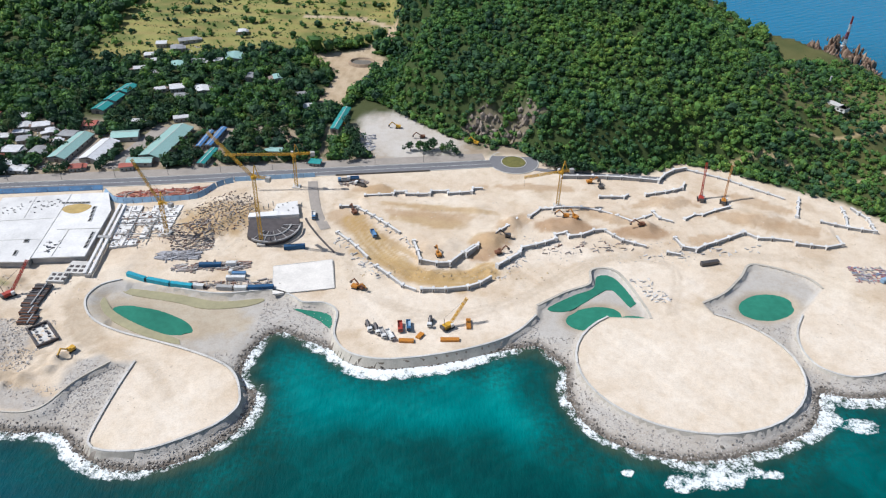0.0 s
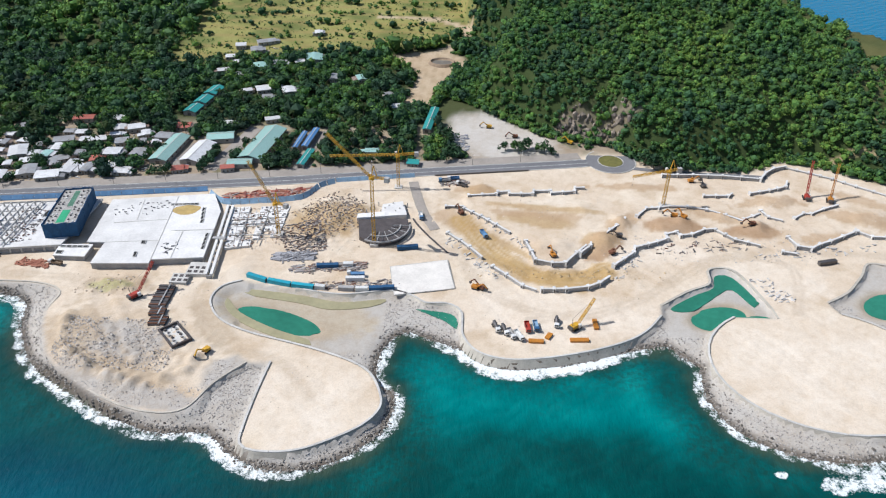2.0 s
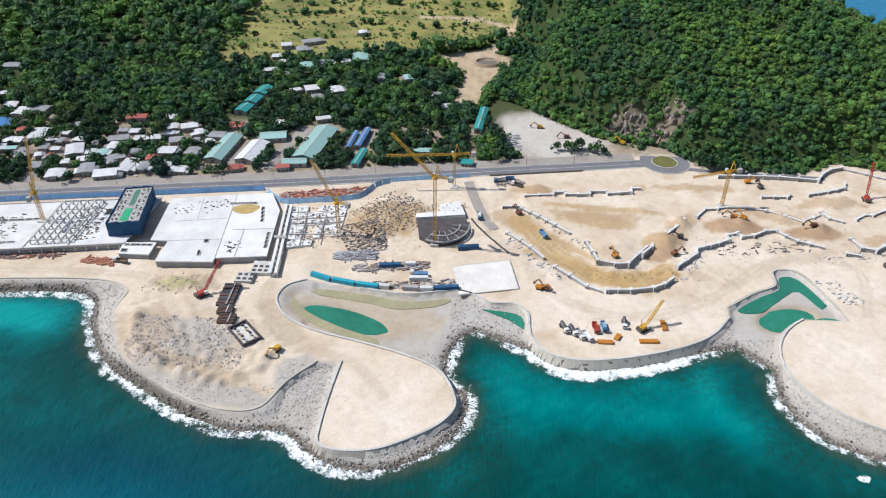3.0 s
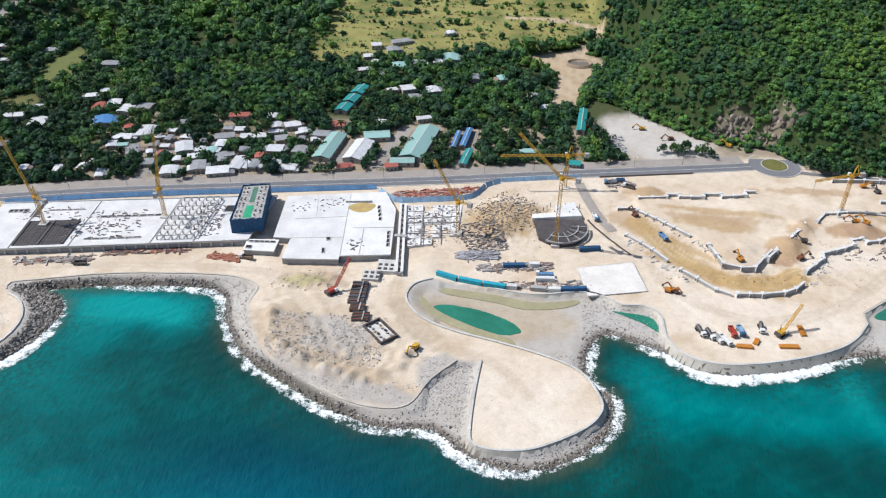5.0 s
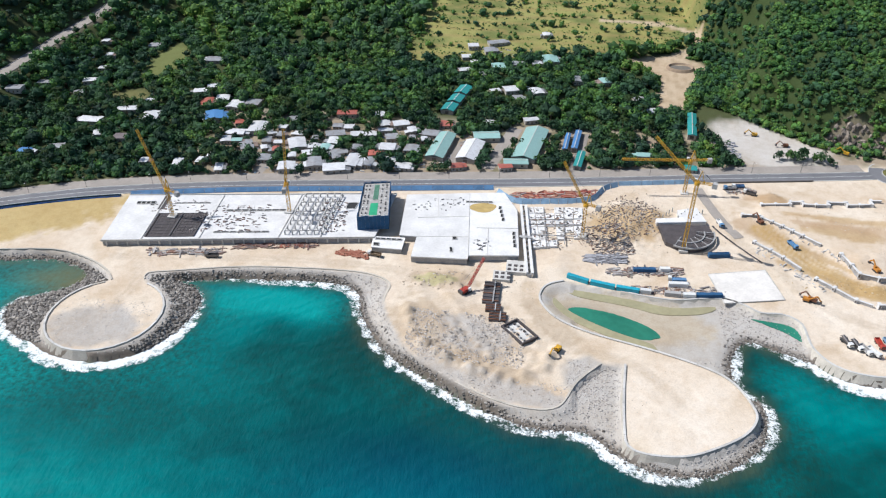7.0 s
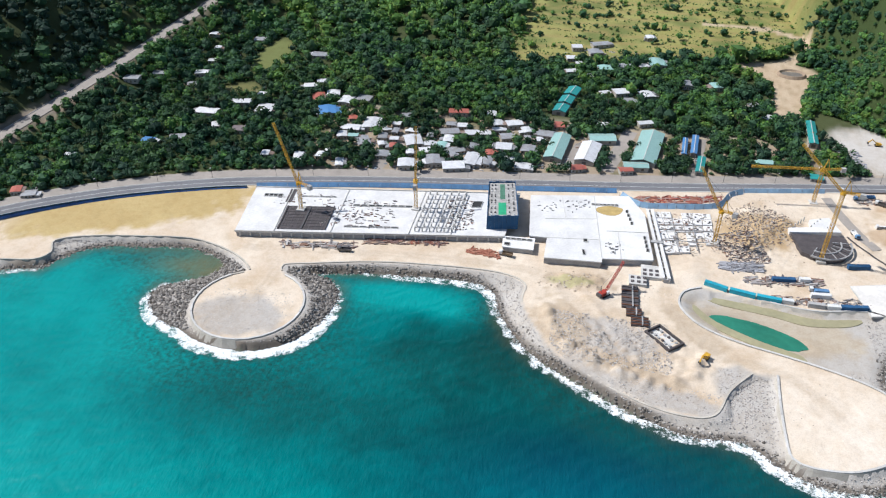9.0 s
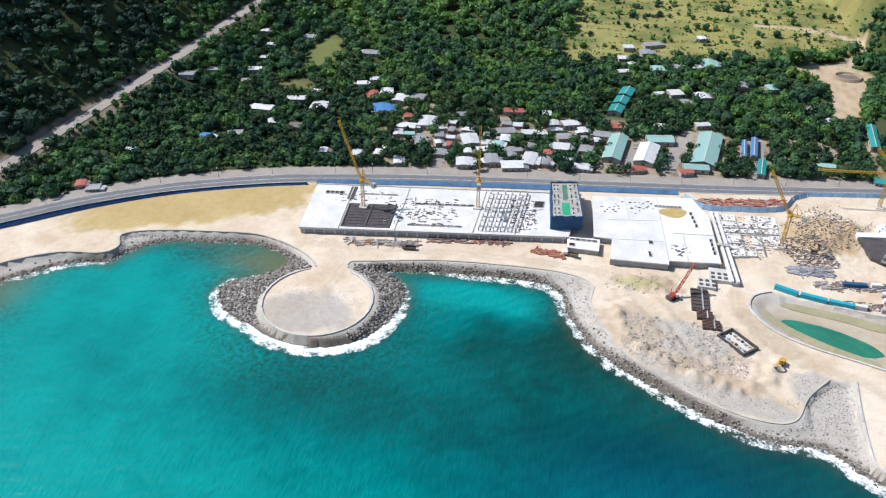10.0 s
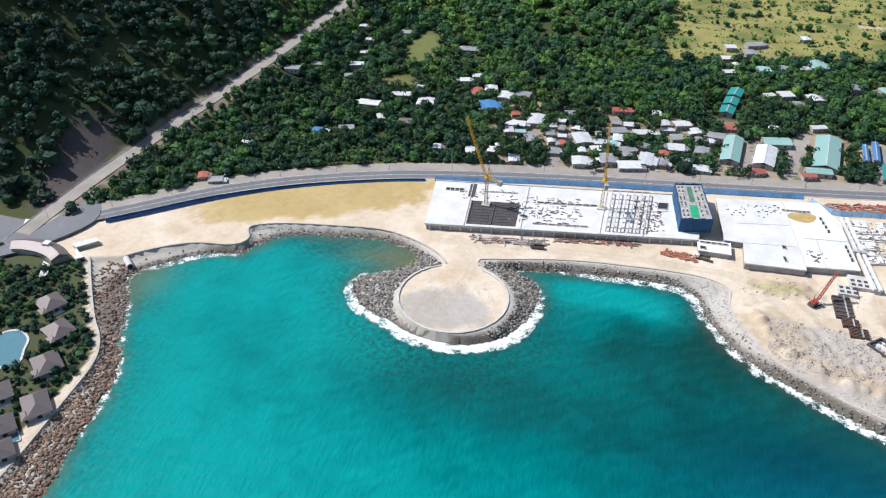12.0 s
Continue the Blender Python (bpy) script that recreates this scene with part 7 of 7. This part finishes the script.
def broadleaf(x, y, r, seed, label):
    g = np.random.default_rng(seed)
    t = thing("tree", pose(x, y, float(ground_at(x, y)) - 0.1), label, "tree", "village trees")
    bm = bmesh.new()
    cyl(bm, 0, 0, 0, r * 0.9, 0.28, 0.16, 7)
    for k in range(4):
        beam(bm, (0, 0, r * 0.7), (math.cos(k * 1.7) * r * 0.6, math.sin(k * 1.7) * r * 0.6, r * 1.3), 0.16)
    part("trunk", bm, M_BARK, t)
    n = 230
    c = g.normal(size=(9, 3)) * (0.45 * r, 0.45 * r, 0.25 * r) + (0, 0, 1.25 * r)
    d = g.normal(size=(n, 3))
    d /= np.linalg.norm(d, axis=1, keepdims=True)
    p = c[g.integers(0, 9, n)] + d * r * 0.48 * g.uniform(0.7, 1.1, (n, 1))
    nr = d + 0.6 * g.normal(size=d.shape)
    u = np.cross(nr, g.normal(size=d.shape))
    u /= np.linalg.norm(u, axis=1, keepdims=True)
    w = np.cross(nr / np.linalg.norm(nr, axis=1, keepdims=True), u)
    s = 0.2 * r * g.uniform(0.6, 1.3, (n, 1))
    v = np.stack([p + u * s, p + w * s * 0.7, p - u * s, p - w * s * 0.7], 1).reshape(-1, 3)
    me = raw_mesh("crown", v, np.arange(n * 4).reshape(-1, 4), M_LEAF, "", "", "", tint=np.full(n, g.uniform(0.15, 0.6)) + g.uniform(-0.1, 0.1, n))
    me.parent = t
    return t


palms = [palm(-345, 486, 9.5, 1), palm(-330, 468, 11, 2), palm(-275, 534, 10, 3)]
trees = [broadleaf(-372, 452, 4.0, 1, "dark green broadleaf tree beside the road"), broadleaf(-312, 484, 3.4, 2, "bushy green tree between houses"), broadleaf(-246, 486, 3.8, 3, "round-headed dark green tree")]
g = np.random.default_rng(11)
cx, cy = g.uniform(-640, -90, 900), g.uniform(400, 600, 900)
ry_ = np.interp(cx, ROAD[:, 0], ROAD[:, 1])
ok = (cy > ry_ + 20) & clearings(cx, cy) & (forest(cx, cy, np.full(900, 50.0))[0] > 0.5)
for k, (x, y) in enumerate(zip(cx[ok][:230], cy[ok][:230])):
    src = palms[k % 3] if k % 2 else trees[k % 3]
    sc = 0.8 + 0.45 * ((k * 37) % 11) / 11
    copy_thing(src, Matrix.Translation((x, y, float(ground_at(x, y)) - 0.1)) @ Matrix.Rotation(k * 1.9, 4, "Z") @ Matrix.Scale(sc, 4))

for k, (x, y, sc) in enumerate(((-28, 524, 0.9), (-22, 526, 1.1), (-16, 524, 1.0), (-10, 527, 1.2), (-4, 524, 1.0), (2, 525, 1.1), (7, 521, 0.8), (-19, 529, 0.8), (74, 508, 1.5), (80, 503, 1.6), (87, 501, 1.6), (94, 500, 1.4), (100, 499, 1.2), (84, 508, 1.5), (-72, 505, 1.3), (-70, 514, 1.2), (-73, 523, 1.3), (-70, 532, 1.2), (-74, 541, 1.2), (-104, 500, 1.2), (-112, 504, 1.2), (-120, 500, 1.1))):
    copy_thing(trees[k % 3], Matrix.Translation((x, y, float(ground_at(x, y)) - 0.1)) @ Matrix.Rotation(k * 2.3, 4, "Z") @ Matrix.Scale(sc, 4))

cx, cy = g.uniform(-455, -95, 1100), g.uniform(440, 560, 1100)
ok = (cy > np.interp(cx, ROAD[:, 0], ROAD[:, 1]) + 19) & clearings(cx, cy)
for k, (x, y) in enumerate(zip(cx[ok][:240], cy[ok][:240])):
    copy_thing(trees[k % 3], Matrix.Translation((x, y, float(ground_at(x, y)) - 0.1)) @ Matrix.Rotation(k * 1.3, 4, "Z") @ Matrix.Scale(0.55 + 0.5 * ((k * 29) % 13) / 13, 4))

# ---- resort ----
def villa(x, y, w, d, turn):
    z = float(ground_at(x, y))
    t = thing("villa", pose(x, y, z, 0, 0, turn), "resort villa with a mauve-brown hipped tile roof", "villa", "resort villas")
    part("wall", boxes((-w / 2 + 1, -d / 2 + 1, -0.5, w / 2 - 1, d / 2 - 1, 3.1)), M_HOUSE, t)
    for cx_, cy_, a, b, zr in ((0, 0, w / 2, d / 2, 3.0), (w * 0.3, -d * 0.42, w * 0.2, d * 0.2, 2.8)):
        bm = bmesh.new()
        lo = [bm.verts.new((cx_ + sx * a, cy_ + sy * b, zr)) for sx, sy in ((-1, -1), (1, -1), (1, 1), (-1, 1))]
        hi = [bm.verts.new((cx_ + s * max(a - b * 0.8, 0.2), cy_, zr + min(a, b) * 0.55)) for s in (-1, 1)]
        for f in ((lo[0], lo[1], hi[1], hi[0]), (lo[1], lo[2], hi[1]), (lo[2], lo[3], hi[0], hi[1]), (lo[3], lo[0], hi[0]), (lo[3], lo[2], lo[1], lo[0])):
            bm.faces.new(f)
        part("roof", bm, ROOFS["brown"], t)
    part("door", boxes((w / 2 - 1.0, -1, 0, w / 2 - 0.94, 1, 2.2)), M_GLASS, t)
    for sx in (-0.25, 0.2):
        part("window", boxes((w * sx - 0.9, -d / 2 + 0.94, 0.8, w * sx + 0.9, -d / 2 + 1.0, 2.2)), M_GLASS, t)
    part("terrace", boxes((w / 2 - 1, -3, -0.2, w / 2 + 2, 3, 0.25)), M_CONC, t)


for v in VILLAS:
    villa(*v)
lobby = thing("resort_lobby", Matrix(), "low resort lobby with a curved dark tiled roof", "building")
OUT, INN = arc(-686, 238, 36, 32, 118, 45, 14), arc(-686, 238, 27, 20, 45, 118, 14)
part("wall", prism(shrink(OUT + INN, 1.0), 3.8, 8.0), M_HOUSE, lobby)
bm = bmesh.new()
prev = None
for (ox, oy), (ix, iy) in zip(OUT, INN[::-1]):
    mx_, my_ = (ox + ix) / 2, (oy + iy) / 2
    row = [bm.verts.new(q) for q in ((ox, oy, 7.8), (mx_, my_, 10.2), (ix, iy, 7.8), (mx_, my_, 7.6))]
    if prev:
        for i in range(4):
            j = (i + 1) % 4
            bm.faces.new((prev[i], prev[j], row[j], row[i]))
    else:
        bm.faces.new(row)
    prev = row
bm.faces.new(prev[::-1])
part("roof", bm, ROOFS["brown"], lobby)
part("canopy", prism([(-672, 252), (-666, 250), (-660, 240), (-664, 238)], 6.8, 7.1), M_CONC, lobby, "pale entrance canopy")
part("lantern", boxes((-680, 262, 9.6, -676, 266, 11.2)), M_WHITE, lobby)
POOL = [(-652, 193), (-645, 198), (-636, 194), (-632, 186), (-628, 178), (-632, 172), (-640, 174), (-648, 180)]
pool = thing("swimming_pool", Matrix(), "curved resort swimming pool with pale edging", "pool")
part("water", prism([tuple(p) for p in curve(POOL, 2, True)], 3.4, 4.45), M_POOL, pool)
line = curve(POOL, 2, True)
part("edging", sweep(bmesh.new(), np.concatenate([line, line[:1]]), [(-0.6, 3.4), (-0.6, 4.6), (0.6, 4.6), (0.6, 3.4)]), M_CONC, pool)
pool = thing("plunge_pool", pose(-596, 136, 3.6, 0, 0, -40), "small pale blue villa plunge pool", "pool")
part("water", boxes((-3, -2, 0, 3, 2, 0.75)), M_POOL, pool)
part("edging", boxes((-3.5, -2.5, 0, -3, 2.5, 0.95), (3, -2.5, 0, 3.5, 2.5, 0.95), (-3, -2.5, 0, 3, -2, 0.95), (-3, 2, 0, 3, 2.5, 0.95)), M_CONC, pool)
gate = thing("site_office", Matrix(), "white angular site office at the resort boundary", "building")
for poly in ([(-668, 272), (-658, 282), (-654, 279), (-663, 269)], [(-667, 274), (-663, 269), (-652, 262), (-655, 259)]):
    part("wall", prism(shrink(poly, 0.3), 3.6, 6.6), M_HOUSE, gate)
    part("roof", prism(poly, 6.6, 6.9), M_WHITE, gate)
culvert = thing("culvert", pose(-628, 269, 0.6, 0, 0, -42), "pale concrete culvert outlet through the sea wall", "culvert")
bm = bmesh.new()
cyl(bm, 0, 0, -5, 5, 1.9, 1.9, 14, Matrix.Translation((0, 0, 1.9)) @ Matrix.Rotation(radians(90), 4, "Y"))
part("pipe", bm, M_CONC, culvert)
# Black disc on the closed pipe end paints the shade inside.
bm = bmesh.new()
cyl(bm, 0, 0, 5.0, 5.06, 1.5, 1.5, 14, Matrix.Translation((0, 0, 1.9)) @ Matrix.Rotation(radians(90), 4, "Y"))
part("mouth", bm, M_VOID, culvert)

pit = thing("settling_pit", Matrix(), "oval earth-banked pit with a grey floor on the bare slope", "pit")
ring = np.array(arc(-82, 686, 11, 9, 0, 360, 37))
zp = float(ground_at(-82, 686))
part("floor", prism([tuple(p) for p in ring[:-1]], zp - 1.0, zp + 0.35), plain("grey_silt", (0.2, 0.18, 0.15), 0.8, 0, 0.3, 0.3), pit)
part("bank", sweep(bmesh.new(), ring, [(-2.6, zp - 0.8), (-0.4, zp + 1.9), (0.4, zp + 1.9), (2.6, zp - 0.8)]), plain("earth_bank", (0.42, 0.31, 0.21), 0.95, 0, 0.3, 0.35, 0.1), pit)

# ---- headland ----
hut = thing("headland_hut", pose(329, 614, float(ground_at(329, 614)) - 0.5, 0, 0, -55), "low white hut on the headland", "hut")
part("wall", boxes((-10, -3.5, 0, 10, 3.5, 3.6)), M_WHITE, hut)
part("roof", boxes((-10.4, -3.9, 3.6, 4, 3.9, 4.1)), M_CONC, hut)
part("roof", boxes((4, -3.6, 3.2, 10.4, 3.6, 3.6)), M_GREY, hut)
for k in range(5):
    part("window", boxes((-8 + 3.6 * k, -3.56, 1.2, -6.2 + 3.6 * k, -3.5, 2.6)), M_GLASS, hut)
post = thing("marker_post", pose(338, 655, float(ground_at(338, 655))), "white marker post on the headland", "post")
part("shaft", boxes((-0.5, -0.5, -0.5, 0.5, 0.5, 9)), M_WHITE, post)
part("cap", boxes((-0.7, -0.7, 9, 0.7, 0.7, 9.4)), M_CONC, post)
bea = thing("sea_mast", pose(421, 812, -1), "red and white lattice mast on a rock islet", "mast")
bm = bmesh.new()
cyl(bm, 0, 0, 0, 3, 6, 4, 12)
part("islet_base", bm, M_CONC, bea)
for k, m in enumerate((M_WHITE, M_RED, M_WHITE, M_RED)):
    bm = bmesh.new()
    lattice(bm, (0, 0, 3 + 8 * k), (0, 0, 11 + 8 * k), 2.6 - 0.5 * k, 2.0, 0.4)
    part("section", bm, m, bea)
